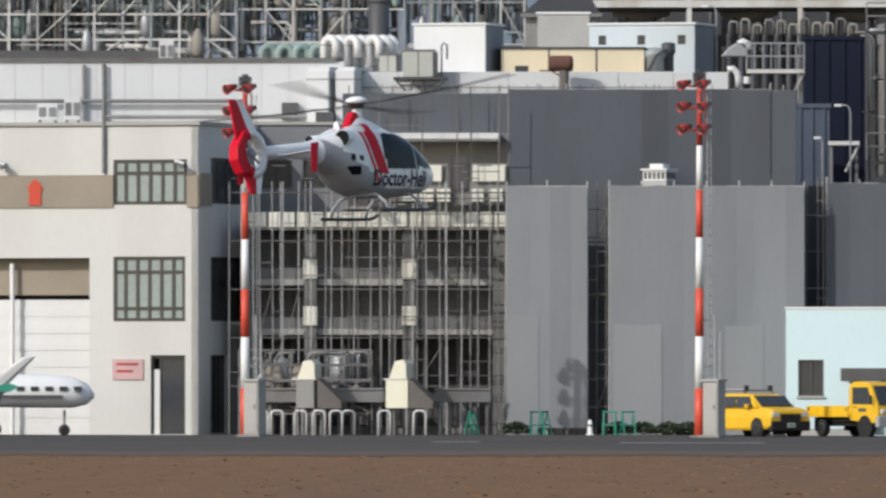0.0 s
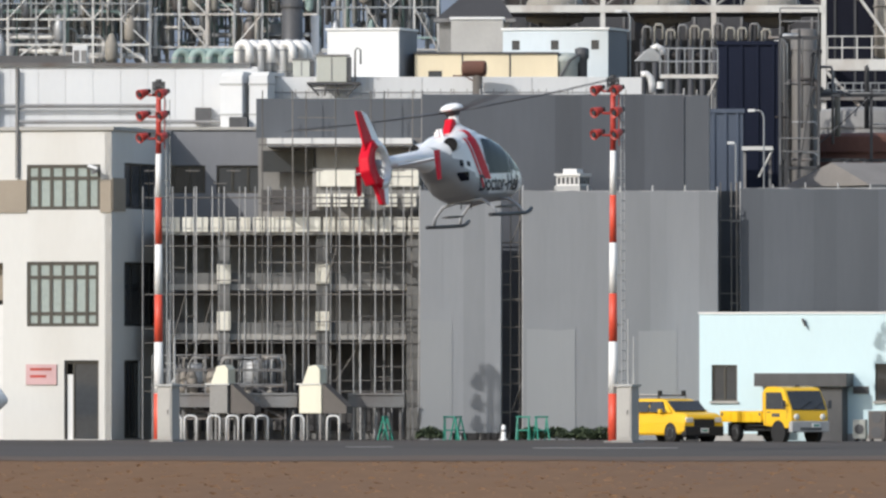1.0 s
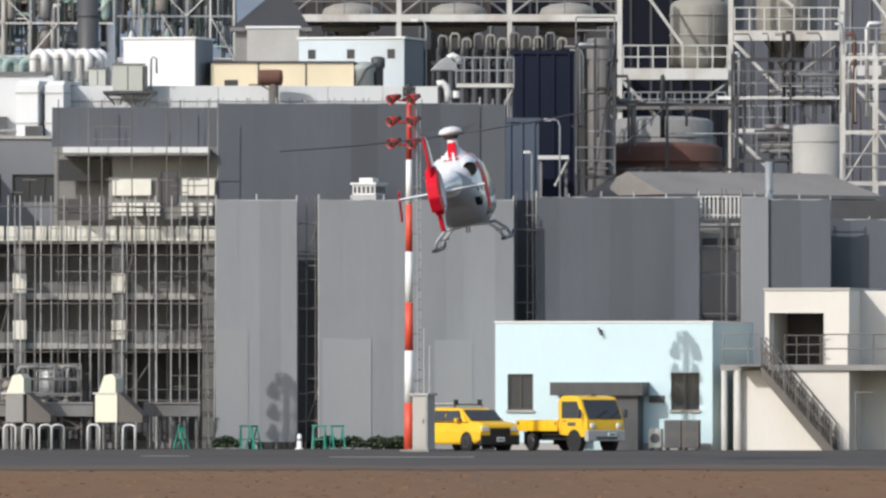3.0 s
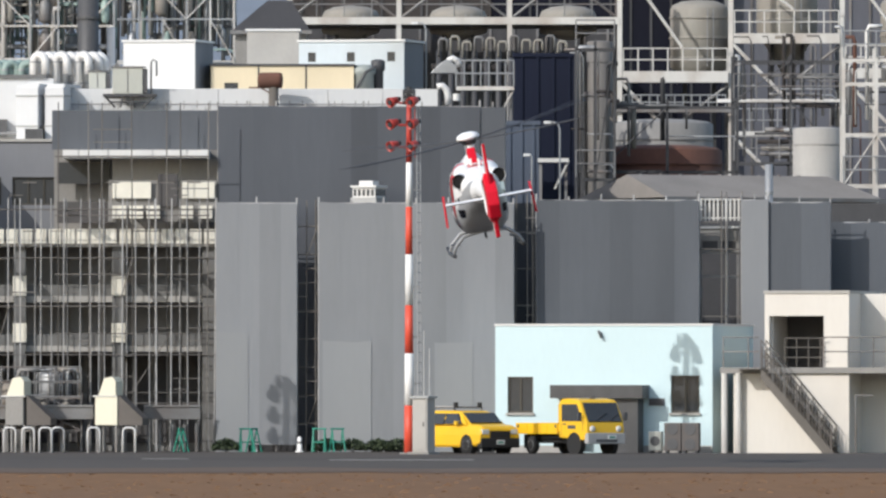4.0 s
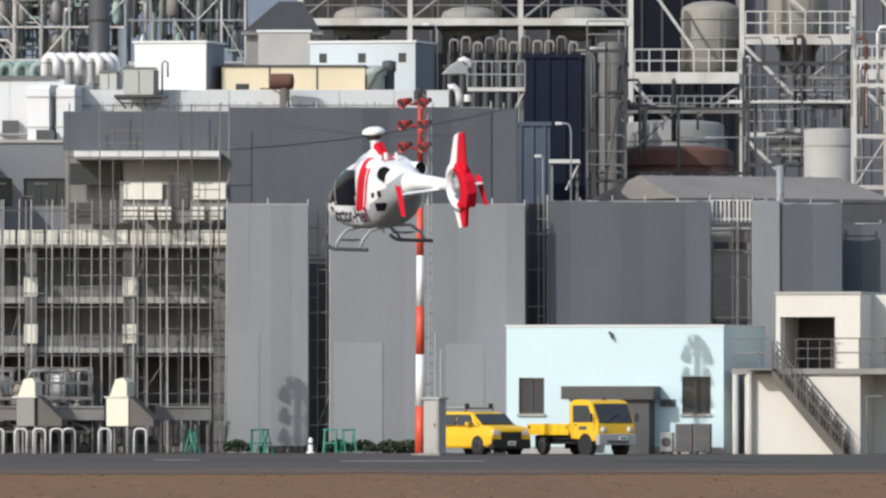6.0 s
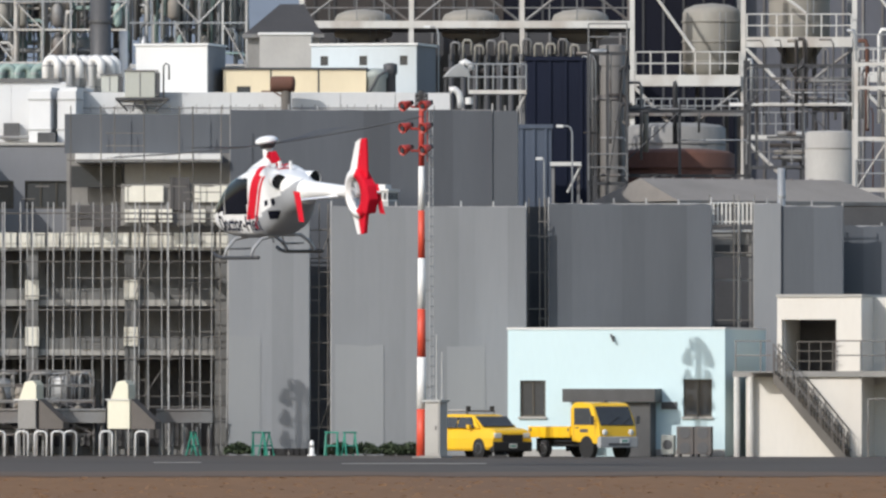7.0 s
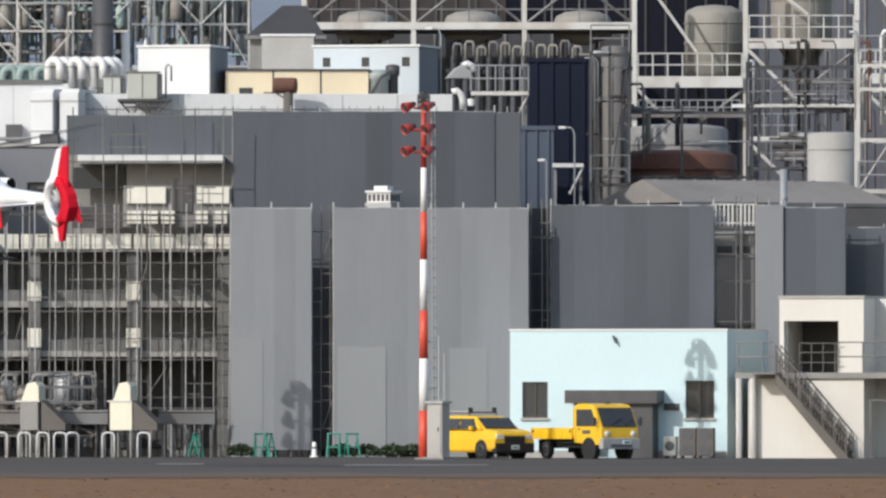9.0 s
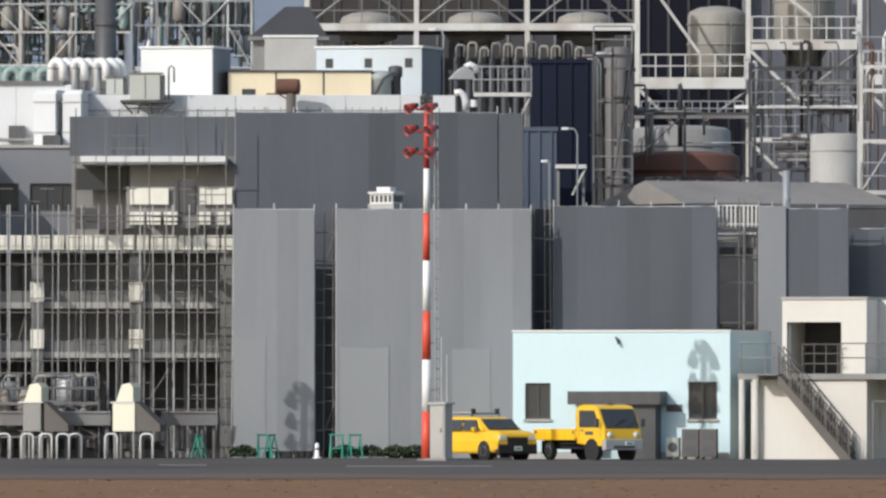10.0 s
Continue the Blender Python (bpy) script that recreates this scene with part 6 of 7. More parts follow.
def manifold(at, n, step, z0, z1):
    """A row of pipes that bend over at the top; lit tops coloured pale, stems dark."""
    m = thing("pipe_manifold", "row of dark pipes bent over at the top", "pipes", at)
    for i in range(n):
        bm = bmesh.new()
        x = i * step
        w = step * 0.55
        part("pipe", tubes(0.11, ((x, 0, z0), (x, 0, z1 - 0.45)), n=9), M["steel_dark"], m, "", True)
        lift = 0.12 * math.sin(i * 2.3)
        pts = [(x, -0.1, z1 - 0.7), (x, -0.1, z1 - 0.08 + lift), (x + 0.05, -0.1, z1 + lift), (x + w, -0.1, z1 + lift), (x + w + 0.06, -0.1, z1 - 0.08 + lift), (x + w + 0.06, -0.1, z1 - 0.45)]
        path_tube(bm, pts, 0.05, 7)
        # the light on the bends is given by a paler material
        part("goose_neck", bm, M["tank"] if i % 3 else M["steel_grey"], m, "bent pipe end in a sunlit pale colour", True)
    part("header", tubes(0.16, ((-0.3, 0.2, z1 - 1.1), (n * step, 0.2, z1 - 1.1)), n=10), M["brown_dark"], m)
    return m


manifold((0.52, 453.0, 0), 11, 0.46, 0.0, 15.73)
pipe_rack("valves and small pipework before the balconies", (-16.88), (-12.18), 415.9, [0.75, 1.35, 1.9], 1.1, 41, 40, 0.7, "steel_grey", 0.2, mats=("galv", "steel_grey", "tank", "steel_dark", "dark_concrete"), thick=0.03, light=0.0, drums=0.2, bar=0.03)
pipe_rack("vertical pipes and cable trays beside the navy building", 5.68, 7.13, 443.0, [10.13, 15.04], 0.9, 31, 14, 1.6, "steel_dark", 0.3, mats=("steel_dark", "steel_grey", "steel_grey", "brown_dark", "galv", "tank"), thick=0.045, light=0.0, drums=0.0, bar=0.045)
pipe_rack("low pipe rack round the rusty tank", 6.54, 11.87, 447.0, [10.49, 12.95], 2.6, 32, 8, 1.0, "steel_dark", 0.3, mats=("steel_dark", "steel_grey", "steel_grey", "brown_dark", "galv", "tank"), thick=0.045, light=0.1, drums=0.0, bar=0.045)
pipe_rack("dark pipework under a beige silo", 12.60, 17.22, 480.0, [11.47, 14.01, 15.62], 2.1, 34, 40, 3.0, "steel_dark", 0.3, mats=("steel_dark", "steel_grey", "steel_grey", "brown_dark", "galv", "tank"), thick=0.045, light=0.1, drums=0.0, bar=0.045)
pipe_rack("pale green lattice pipe tower", 15.65, 18.11, 440.0, [9.84, 11.75, 13.65, 14.54], 1.2, 33, 24, 2.0, "steel_white", 0.5, thick=0.07, drums=0.05)

vessel("storage_tank", "beige storage tank behind the long shed", (9.27, 458.0, 0), 1.94, 0.4, 12.54, M["dark_concrete"], 0.12, 4)
vessel("column_tank", "tall grey-brown column tank beside the navy building", (6.62, 446.6, 0), 0.5, 0.4, 15.4, M["column_grey"], 0.15, 4)
vessel("rusty_tank", "broad rust-red tank behind the long shed", (9.04, 454.0, 0), 2.43, 0.4, 11.44, M["rust"], 0.1, 4)
vessel("storage_tank", "pale grey cylindrical tank beside the pipe tower", (14.88, 446.0, 0), 0.94, 0.4, 12.09, M["concrete"], 0.1, 4)


# ---------------------------------------------------------------- small platforms and lamps over the sheets
def platform(label, x0, x1, y, z, depth=1.2, rails=True):
    p = thing("service_platform", label, "platform", (0, 0, 0), 0, "service platforms")
    part("deck", boxes((x0, x1, y, y + depth, z - 0.14, z)), M["steel_white"], p)
    if rails:
        rail_run(p, x0, x1, y, z, 0.95, 0.28, M["galv"])
    for xx in (x0 + 0.1, x1 - 0.1):
        part("leg", boxes((xx - 0.05, xx + 0.05, y + 0.4, y + 0.5, 0, z - 0.14)), M["steel_grey"], p)
    part("strut", tubes(0.04, ((x1, y + 0.1, z - 0.1), (x1 - 0.5, y + 0.4, z - 1.1))), M["steel_white"], p)
    return p


platform("white steel service platform with guard rail", 1.12, 3.23, 429.8, 13.30)
platform("small white steel platform under the lamp", 4.08, 5.2, 426.4, 10.60, 0.8, False)


def street_lamp(at, z0, z1, reach):
    s = thing("yard_lamp", "grey curved-arm yard lamp", "lamp", at, 0, "yard lamps")
    bm = bmesh.new()
    path_tube(bm, [(0, 0, 0), (0, 0, z1 - 0.25), (-reach * 0.2, 0, z1 - 0.06), (-reach * 0.5, 0, z1), (-reach, 0, z1)], 0.03, 8)
    part("pole", bm, M["galv"], s, "", True)
    part("lamp_head", boxes((-reach - 0.26, -reach, -0.07, 0.07, z1 - 0.05, z1 + 0.05)), M["white"], s, "", False, 0.02)
    return s


street_lamp((4.87, 426.0, 0), 0, 11.89, 0.32)
street_lamp((3.85, 425.5, 0), 0, 10.70, 0.05)
street_lamp((0.02, 440.0, 0), 0, 15.93, 0.3)


def crane_hood(at):
    h = thing("exhaust_hood", "grey exhaust hood with a white cap over the parapet", "ventilator", at)
    bm = bmesh.new()
    prism(bm, [(-0.55, 0.0), (0.5, 0.0), (0.36, 0.32), (0.08, 0.52), (-0.2, 0.36)], -0.35, 0.35, "y")
    part("hood", bm, M["galv"], h, "", False, 0.03)
    bm = bmesh.new()
    path_tube(bm, [(0.1, -0.05, 0.46), (0.28, -0.05, 0.56), (0.46, -0.05, 0.46), (0.52, -0.05, 0.26)], 0.12, 10)
    part("cap", bm, M["white_pipe"], h, "white curved cap", True)
    bm = bmesh.new()
    path_tube(bm, [(-0.3, -0.5, -0.5), (-0.1, -0.5, -0.46), (0.05, -0.5, -0.6), (0.1, -0.5, -0.8), (0.12, -0.5, -1.15)], 0.13, 10)
    part("elbow", bm, M["white_pipe"], h, "white bent duct", True)
    part("valve", tubes(0.14, ((0.42, -0.5, -1.0), (0.42, -0.5, -0.75)), n=12), M["white_pipe"], h)
    part("stand", boxes((-0.5, -0.4, -0.3, 0.3, -1.6, 0), (0.4, 0.5, -0.3, 0.3, -1.6, 0)), M["steel_dark"], h)
    return h


crane_hood((0.72, 430.4, 13.78))

# ---------------------------------------------------------------- helicopter (origin just under the rotor hub, nose along +y)
BODY = [  # y, half width, bottom, top, squareness
    (3.4, 0.06, -2.12, -2.02, 2.0), (3.28, 0.30, -2.32, -1.86, 2.0), (3.0, 0.50, -2.46, -1.66, 2.2), (2.6, 0.64, -2.57, -1.36, 2.3),
    (2.1, 0.72, -2.63, -1.06, 2.5), (1.6, 0.76, -2.66, -0.86, 2.9), (1.0, 0.78, -2.68, -0.72, 3.4), (0.5, 0.79, -2.68, -0.62, 3.8),
    (0.0, 0.79, -2.67, -0.58, 4.0), (-0.5, 0.79, -2.62, -0.58, 4.0), (-1.0, 0.77, -2.48, -0.62, 3.8), (-1.4, 0.71, -2.28, -0.70, 3.4),
    (-1.8, 0.60, -2.02, -0.79, 2.9), (-2.2, 0.46, -1.86, -0.88, 2.3), (-2.6, 0.34, -1.66, -0.98, 2.1), (-3.0, 0.28, -1.58, -1.04, 2.0),
    (-3.8, 0.24, -1.55, -1.10, 2.0), (-4.6, 0.20, -1.53, -1.16, 2.0), (-5.3, 0.17, -1.56, -1.20, 2.0)]


def body_at(y):
    for a, b in zip(BODY, BODY[1:]):
        if a[0] >= y >= b[0]:
            f = (a[0] - y) / (a[0] - b[0])
            return [p + (q - p) * f for p, q in zip(a, b)]
    return list(BODY[-1])


def body_point(y, ang, swell=0.0):
    _, w, z0, z1, e = body_at(y)
    c, s = math.cos(ang), math.sin(ang)
    k = 2 / e
    return Vector(((w + swell) * math.copysign(abs(c) ** k, c), y, (z0 + z1) / 2 + ((z1 - z0) / 2 + swell) * math.copysign(abs(s) ** k, s)))


def shell(keep, swell, y_from=3.4, y_to=-5.3, rows=110, around=56):
    bm = bmesh.new()
    g = [[bm.verts.new(body_point(y_from + (y_to - y_from) * j / rows, 2 * math.pi * i / around, swell)) for i in range(around)] for j in range(rows + 1)]
    for p, q in zip(g, g[1:]):
        for i in range(around):
            f = (p[i], p[(i + 1) % around], q[(i + 1) % around], q[i])
            c = sum((v.co for v in f), Vector()) / 4
            if keep(c):
                bm.faces.new(f)
    bmesh.ops.delete(bm, geom=[v for v in bm.verts if not v.link_faces], context="VERTS")
    return bm


def band_strip(y0, w, z_low, swell, n=150):
    """A painted band round the shell that leans forward as it runs down."""
    bm = bmesh.new()
    rows = []
    for i in range(n + 1):
        ang = -0.6 + (math.pi + 1.2) * i / n
        row = []
        for k in range(5):
            off = w * (k / 2 - 1)
            y = y0 + off
            for _ in range(6):
                y = y0 + off - 0.42 * (body_point(y, ang, swell).z + 1.6)
            row.append(body_point(y, ang, swell))
        rows.append(row if min(q.z for q in row) > z_low else None)
    made = [[bm.verts.new(q) for q in r] if r else None for r in rows]
    for a, b in zip(made, made[1:]):
        if a and b:
            for k in range(4):
                bm.faces.new((a[k], a[k + 1], b[k + 1], b[k]))
    return bm


def helicopter():
    h = thing("helicopter", "white and red medical helicopter hovering on landing skids", "helicopter", (0, 352, 9.6))
    body = part("fuselage", shell(lambda c: True, 0.0), M["heli_white"], h, "glossy white fuselage and tail boom", True)
    # paint in red: a broad band over the shoulder with a thin one behind it
    part("red_band", band_strip(-0.28, 0.26, -2.12, 0.008), M["heli_red"], body, "broad red band", True)
    part("thin_red_band", band_strip(-0.68, 0.06, -2.4, 0.008), M["heli_red"], body, "thin red stripe", True)
    # the shade under the white shell is painted on as a grey skin
    part("belly_panel", shell(lambda c: c.z < -2.5 + max(0, 0.1 - c.y) * 0.6 and c.y > -2.5, 0.006, 2.6, -2.5), M["heli_grey"], body, "underside shade in silver grey", True)
    # glazing
    part("windscreen", shell(lambda c: c.y > 0.06 + (c.z + 1.6) * -0.42 and c.z > -1.87 and c.z < body_at(c.y)[3] - 0.04 and abs(c.x) > 0.025 and abs(c.y - 1.75) > 0.03 and c.y > 0.0 and c.z < -0.85, 0.012, 3.39, -0.05, 150, 80), M["heli_glass"], body, "dark tinted canopy", True)
    for s in (-1, 1):
        for yy in (-1.15, -1.5):
            part("round_window", shell(lambda c: (c.y - yy) ** 2 * 1.6 + (c.z + 1.58) ** 2 < 0.012 and c.x * s > 0, 0.012, -0.8, -1.9, 160, 160), M["heli_glass"], body)
        part("tail_door_window", shell(lambda c: -1.7 < c.y < -1.2 and -2.1 < c.z < -1.84 and c.x * s > 0.56, 0.012, -1.0, -2.0, 200, 240), M["heli_glass"], body)
    # engine cowling, exhausts and mast fairing
    bm = bmesh.new()
    for s in (-1, 1):
        rings = []
        for y, r, z in ((0.5, 0.1, -0.75), (0.2, 0.26, -0.78), (-0.4, 0.34, -0.85), (-0.72, 0.35, -0.885), (-1.0, 0.34, -0.92), (-1.5, 0.25, -0.98), (-1.9, 0.1, -1.0)):
            rings.append([bm.verts.new((s * 0.36 + r * math.cos(a * math.pi / 8), y, z + r * math.sin(a * math.pi / 8))) for a in range(16)])
        for k, (p, q) in enumerate(zip(rings, rings[1:])):
            for i in range(16):
                bm.faces.new((p[i], p[(i + 1) % 16], q[(i + 1) % 16], q[i])).material_index = 1 if k == 2 else 0
    cowl = part("engine_cowling", bm, [M["heli_white"], M["heli_red"]], h, "white engine cowling with a red band", True)
    for s in (-1, 1):
        bm = bmesh.new()
        rim = [Vector((s * 0.40, -1.15, -0.97)), Vector((s * 0.60, -1.86, -0.99))]
        tube(bm, rim[0], rim[1], 0.245, 20, 0.225, False)
        part("exhaust", bm, M["heli_white"], cowl, "white exhaust shroud", True)
        along = (rim[1] - rim[0]).normalized()
        part("exhaust_outlet", tubes(0.213, (rim[0] + along * 0.3, rim[1] - along * 0.05), n=20), M["soot"], cowl, "sooty black exhaust outlet")
    part("mast", tubes(0.15, ((0, 0, -0.5), (0, 0, 0.06)), n=14), M["heli_white"], h, "white mast sleeve", True)
    bm = bmesh.new()
    rings = []
    for z, y0, y1, w in ((-0.66, 1.2, -0.95, 0.42), (-0.5, 0.8, -0.6, 0.34), (-0.38, 0.4, -0.42, 0.24), (-0.3, 0.2, -0.32, 0.17)):
        rings.append([bm.verts.new((w * math.cos(a * math.pi / 10), (y0 + y1) / 2 + (y0 - y1) / 2 * math.sin(a * math.pi / 10), z)) for a in range(20)])
    for p, q in zip(rings, rings[1:]):
        for i in range(20):
            bm.faces.new((p[i], p[(i + 1) % 20], q[(i + 1) % 20], q[i]))
    bm.faces.new(rings[-1])
    part("mast_fairing", bm, M["heli_white"], h, "white mast fairing", True)
    bm = bmesh.new()
    prism(bm, [(-0.16, -0.14), (-0.34, -0.1), (-0.74, -0.54), (-0.7, -0.66), (0.0, -0.6)], -0.13, 0.13, "x")
    part("fairing_rear", bm, M["heli_red"], h, "red rear of the mast fairing", False, 0.05)
    # tail: shrouded fan, fin, bumper
    F, R0, R1 = Vector((0, -5.92, -1.42)), 0.5, 0.74
    tail = new("tail")
    tail.parent = h
    bm = bmesh.new()
    n = 32
    ring = {}
    for side, xx in ((0, -0.2), (1, 0.2)):
        for k, r in enumerate((R0, R1)):
            ring[side, k] = [bm.verts.new((xx * (1.0 if k == 0 else 0.55), F.y + r * math.cos(2 * math.pi * i / n), F.z + r * math.sin(2 * math.pi * i / n))) for i in range(n)]
    for i in range(n):
        j = (i + 1) % n
        for a, b in ((ring[0, 0], ring[0, 1]), (ring[1, 0], ring[1, 1]), (ring[0, 0], ring[1, 0]), (ring[0, 1], ring[1, 1])):
            f = bm.faces.new((a[i], a[j], b[j], b[i]))
            m = (a[i].co.y + b[j].co.y) / 2
            f.material_index = 1 if m < F.y - 0.1 else 0
    part("fan_shroud", bm, [M["heli_white"], M["heli_red"]], tail, "white and red tail fan shroud", True)
    for nm, mt, c0, c1, w0, w1, lab in (("fin_front", "heli_white", -5.52, -6.2, 0.4, 0.34, "white leading half of the fin"), ("fin_rear", "heli_red", -6.1, -6.56, 0.6, 0.36, "red trailing half of the fin")):
        bm = bmesh.new()
        z0, z1 = F.z + 0.42, 0.2
        prism(bm, [(c0 + w0 / 2, z0), (c0 - w0 / 2 - (0.2 if mt == "heli_red" else 0.15), z0), (c1 - w1 / 2, z1), (c1 + w1 / 2, z1 - (0.02 if mt == "heli_red" else 0.1))], -0.035, 0.035, "x")
        part(nm, bm, M[mt], tail, lab, False, 0.03)
        bm = bmesh.new()
        zb = -2.64
        if mt == "heli_white":
            prism(bm, [(-5.42, F.z - 0.5), (-5.82, F.z - 0.66), (-5.9, zb), (-5.68, zb)], -0.06, 0.06, "x")
        else:
            prism(bm, [(-5.82, F.z - 0.66), (-6.38, F.z - 0.55), (-6.14, zb + 0.03), (-5.9, zb)], -0.06, 0.06, "x")
        part("bumper_fin", bm, M[mt], tail, "", False, 0.02)
    bm = bmesh.new()
    prism(bm, [(-6.3, F.z + 0.7), (-6.78, F.z + 0.2), (-6.85, F.z - 0.2), (-6.6, F.z - 0.62), (-6.35, F.z - 0.6), (-6.55, F.z)], -0.17, 0.17, "x")
    part("tail_cone", bm, M["heli_red"], tail, "red rear edge of the tail", False, 0.05)
    # horizontal stabiliser with end plates
    st = new("stabiliser")
    st.parent = h
    bm = bmesh.new()
    airfoil(bm, (-1.3, -4.55, -1.5), (1.3, -4.55, -1.5), 0.42, 0.42, 0.09, (0, 1, 0))
    part("stabiliser_plane", bm, M["heli_white"], st)
    for s in (-1, 1):
        bm = bmesh.new()
        airfoil(bm, (s * 1.34, -4.65, -2.14), (s * 1.3, -4.4, -1.25), 0.34, 0.44, 0.07, (0, 1, 0.1))
        part("end_plate", bm, M["heli_red"], st, "red end plate")
    # skids
    sk = new("landing_gear")
    sk.parent = h
    for s in (-1, 1):
        bm = bmesh.new()
        path_tube(bm, [(s * 1.06, 2.1, -3.07), (s * 1.06, 1.9, -3.15), (s * 1.06, 1.6, -3.2), (s * 1.06, 0.6, -3.21), (s * 1.06, -0.4, -3.21), (s * 1.06, -0.95, -3.21)], 0.055, 8)
        part("skid", bm, M["heli_dark"], sk, "dark landing skid", True)
    for yy in (1.4, -0.45):
        bm = bmesh.new()
        path_tube(bm, [(-1.06, yy, -3.19), (-0.96, yy, -2.95), (-0.66, yy, -2.68), (0, yy, -2.62), (0.66, yy, -2.68), (0.96, yy, -2.95), (1.06, yy, -3.19)], 0.05, 8)
        if yy > 0:
            for s in (-1, 1):
                part("boarding_step", boxes((min(s * 0.78, s * 1.0), max(s * 0.78, s * 1.0), 0.1, 1.2, -2.97, -2.93)), M["heli_dark"], sk, "dark boarding step")
        part("cross_tube", bm, M["heli_grey"], sk, "grey cross tube", True)
    # lettering on both sides, laid on the curve of the shell
    cu = bpy.data.curves.new("lettering", "FONT")
    cu.body = "Doctor-Heli"
    cu.size, cu.offset, cu.align_x = 0.66, 0.014, "CENTER"
    flat = new("lettering", cu)
    drawn = bpy.data.meshes.new_from_object(flat)
    bpy.data.objects.remove(flat)
    for s in (-1, 1):
        me = drawn.copy()
        bm = bmesh.new()
        bm.from_mesh(me)
        bmesh.ops.triangulate(bm, faces=bm.faces)
        bmesh.ops.subdivide_edges(bm, edges=[e for e in bm.edges if e.calc_length() > 0.12], cuts=2)
        for v in bm.verts:
            y, z = 0.86 + s * v.co.x * 0.92, -2.42 + v.co.y
            _, w, z0, z1, e = body_at(y)
            f = min(0.98, abs(z - (z0 + z1) / 2) / ((z1 - z0) / 2))
            v.co = (s * (w * (1 - f ** e) ** (1 / e) + 0.016), y, z)
        part("lettering", bm, M["heli_navy"], body, "dark navy lettering")
    bm = bmesh.new()
    for yy in (0.2, -0.5):
        tube(bm, (0, yy, -2.66), (0, yy - 0.1, -2.86), 0.02)
    part("antenna", bm, M["heli_dark"], h)
    # small fittings on the cowling, and the seams of the doors
    each("cowl_fitting", cowl, M["heli_white"], ((-0.16, -0.08, -1.05, -0.95, -0.62, -0.4), (0.08, 0.14, -1.3, -1.22, -0.68, -0.42), (-0.3, -0.2, -0.9, -0.75, -0.58, -0.46)))
    for yy in (1.02, -0.72):
        part("door_seam", shell(lambda c: abs(c.y - yy) < 0.012 and -2.5 < c.z < -0.95, 0.005, yy + 0.06, yy - 0.06, 10, 80), M["heli_grey"], body, "grey door seam")
    # main rotor: four drooping blades and a white cap
    rot = new("main_rotor")
    rot.parent = h
    bm = bmesh.new()
    revolve(bm, [(0.06, -0.16), (0.34, -0.1), (0.36, -0.04), (0.3, 0.04), (0.16, 0.1), (0.02, 0.11)], 20)
    part("rotor_cap", bm, M["heli_white"], rot, "white rotor cap", True)
    bm = bmesh.new()
    tube(bm, (0, 0, -0.26), (0, 0, -0.1), 0.2, 12, 0.27)
    part("rotor_head", bm, M["heli_dark"], rot, "dark rotor head", True)
    for i in range(4):
        bm = bmesh.new()
        pts = [(0.25, -0.14, 0.16), (1.0, -0.14, 0.13), (1.2, -0.13, 0.3), (3.2, -0.06, 0.3), (5.0, 0.06, 0.28), (5.15, 0.07, 0.12)]
        rows = []
        for r, z, c in pts:
            rows.append([bm.verts.new((r, dy * c, z + dz)) for dy, dz in ((0.5, 0.0), (0.0, 0.025), (-0.5, 0.0), (0.0, -0.02))])
        for a, b in zip(rows, rows[1:]):
            for k in range(4):
                bm.faces.new((a[k], a[(k + 1) % 4], b[(k + 1) % 4], b[k]))
        bm.faces.new(rows[0][::-1])
        bm.faces.new(rows[-1])
        bl = part("blade", bm, M["heli_dark"], rot, "dark grey rotor blade", True)
        bl.matrix_basis = pose(0, 0, 0, 0, 0, 90 * i)
    # tail fan
    fan = new("tail_fan")
    fan.parent = h
    fan.matrix_basis = pose(*F)
    bm = bmesh.new()
    tube(bm, (-0.12, 0, 0), (0.12, 0, 0), 0.14, 14)
    part("fan_hub", bm, M["heli_grey"], fan, "", True)
    for i in range(10):
        a = 2 * math.pi * i / 10
        bm = bmesh.new()
        airfoil(bm, (0, 0.12 * math.cos(a), 0.12 * math.sin(a)), (0, 0.49 * math.cos(a), 0.49 * math.sin(a)), 0.09, 0.09, 0.02, (0.7, -math.sin(a) * 0.7, math.cos(a) * 0.7))
        part("fan_blade", bm, M["heli_grey"], fan)
    return h, rot, fan, F


HELI, ROTOR, FAN, FAN_AT = helicopter()
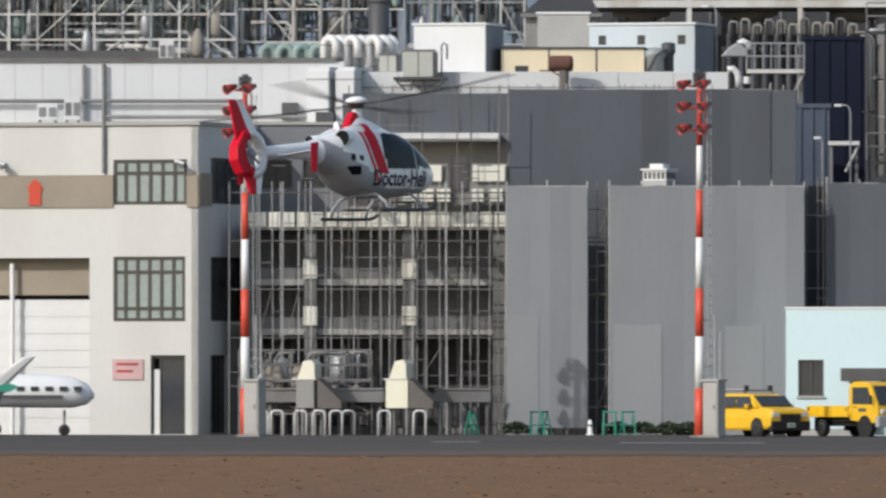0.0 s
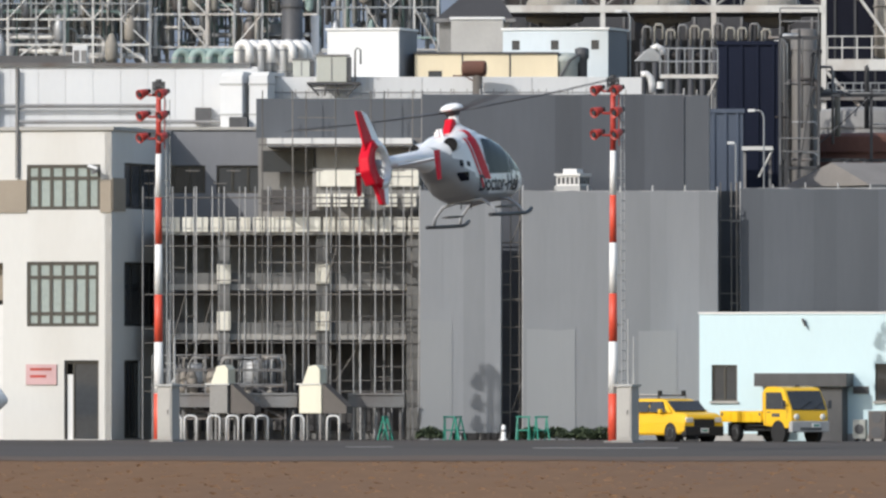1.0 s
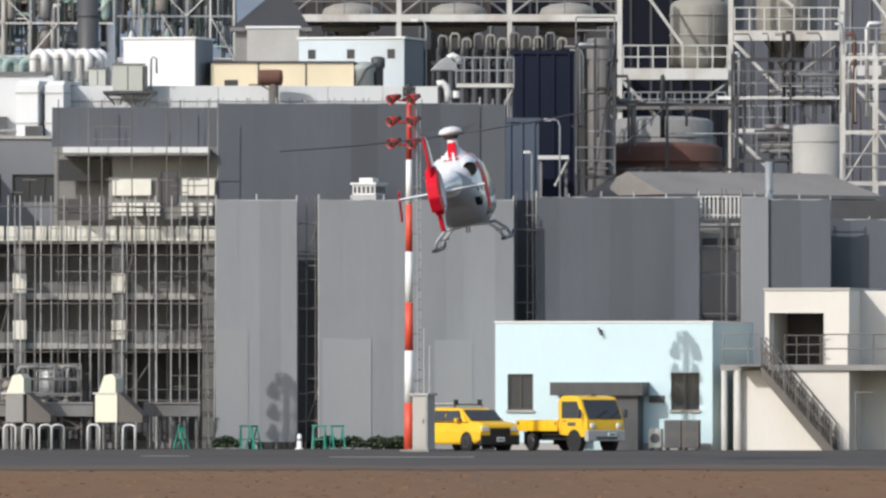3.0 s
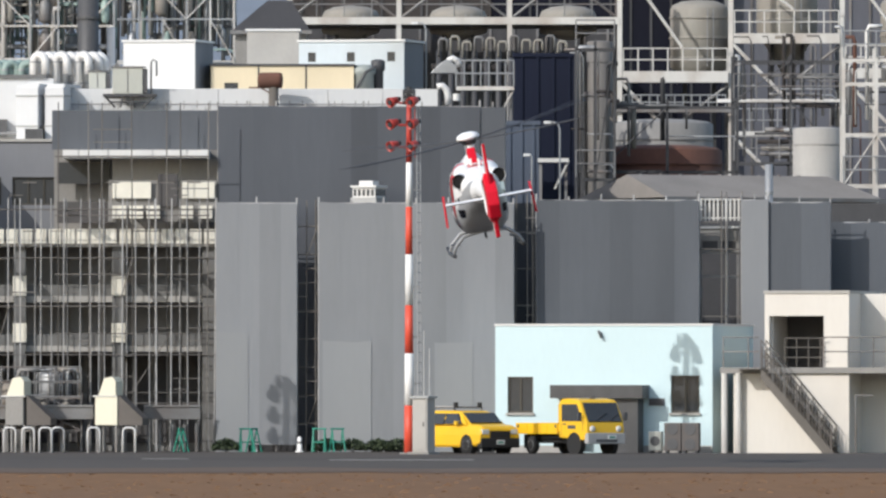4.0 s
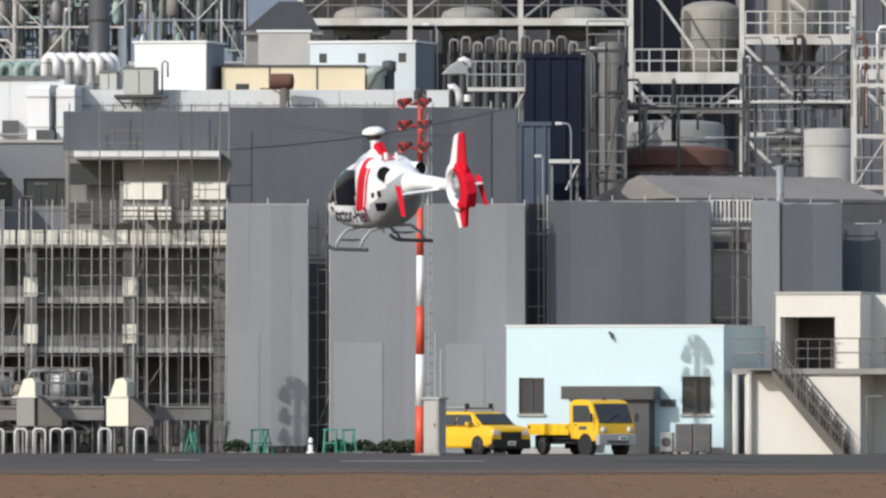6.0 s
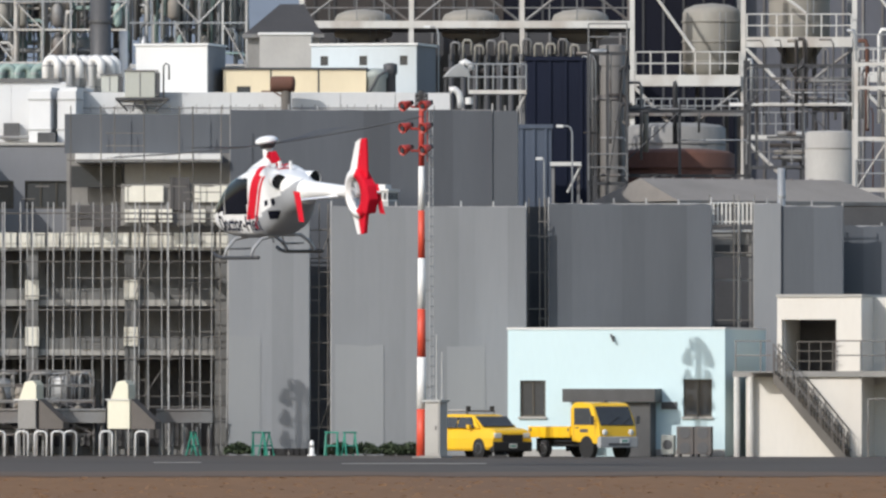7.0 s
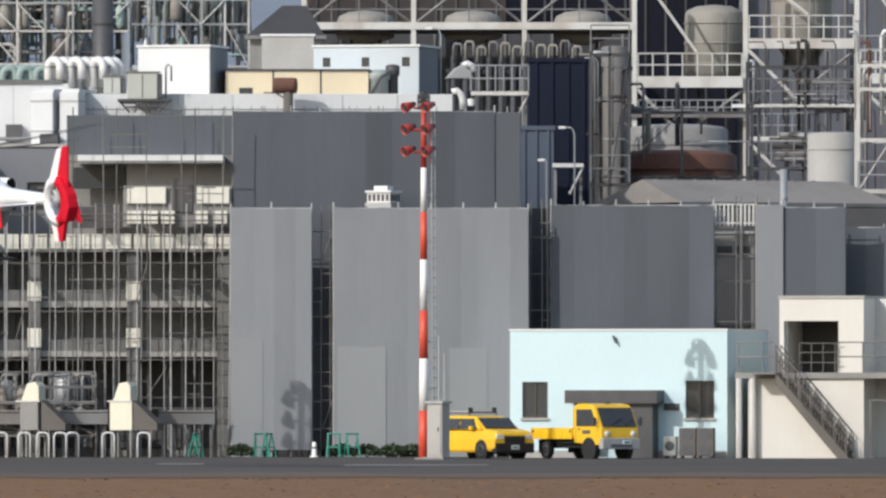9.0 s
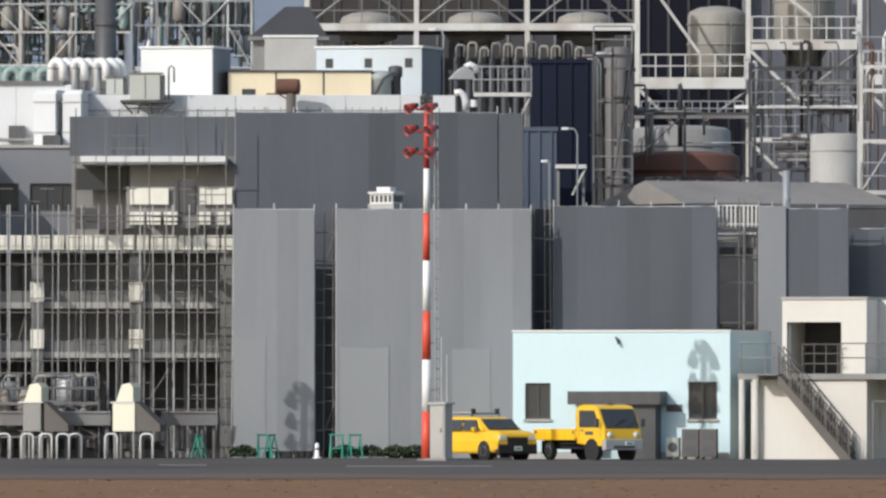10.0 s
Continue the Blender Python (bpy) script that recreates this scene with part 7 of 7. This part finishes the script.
FLIGHT = [  # seconds, x, y, z of the hub, pitch, bank, heading to the left
    (0, -10.77, 352.0, 10.10, 0.4, -7.5, -32.1),
    (0.5, -7.83, 352.0, 10.08, 1.1, -8.3, -28.4),
    (1.0, -5.29, 352.0, 10.05, 1.8, -10.4, -24.4),
    (1.5, -3.10, 352.0, 9.96, 2.0, -11.7, -20.8),
    (2.0, -1.33, 352.0, 9.85, 2.1, -11.2, -16.8),
    (2.5, -0.03, 352.0, 9.72, 2.4, -10.7, -12.3),
    (4.0, 1.30, 352.0, 9.55, 2.9, -10.5, 3.1),
    (4.5, 0.98, 352.0, 9.68, 2.9, -9.8, 9.3),
    (5, 0.35, 352.0, 9.75, 2.4, -9.0, 15.3),
    (5.5, -0.63, 352.0, 9.77, 1.8, -8.5, 20.2),
    (7, -5.11, 352.0, 9.54, 0.3, -5.6, 26.7),
    (7.5, -7.16, 352.0, 9.47, 0.2, -4.6, 28.2),
    (8, -9.33, 352.0, 9.48, 0.6, -4.4, 29.4),
    (8.5, -11.58, 352.0, 9.48, 0.7, -4.2, 29.6),
    (9, -14.30, 352.0, 9.40, 0.7, -4.2, 29.8),
    (9.5, -16.74, 352.0, 9.34, 0.7, -4.2, 30),
    (10, -19.46, 352.0, 9.38, 0.7, -4.2, 30),
]


def motions():
    walk(HELI, [(t, pose(x, y, z, pitch, bank, turn)) for t, x, y, z, pitch, bank, turn in FLIGHT])
    walk(ROTOR, [(i / 30, pose(0, 0, 0.25, -3.0, 0, ROTOR_START + ROTOR_STEP * i)) for i in range(301)])
    walk(FAN, [(i / 30, pose(*FAN_AT, 75.0 * i, 0, 0)) for i in range(301)])


ROTOR_START, ROTOR_STEP = 10.0, 79.0


motions()
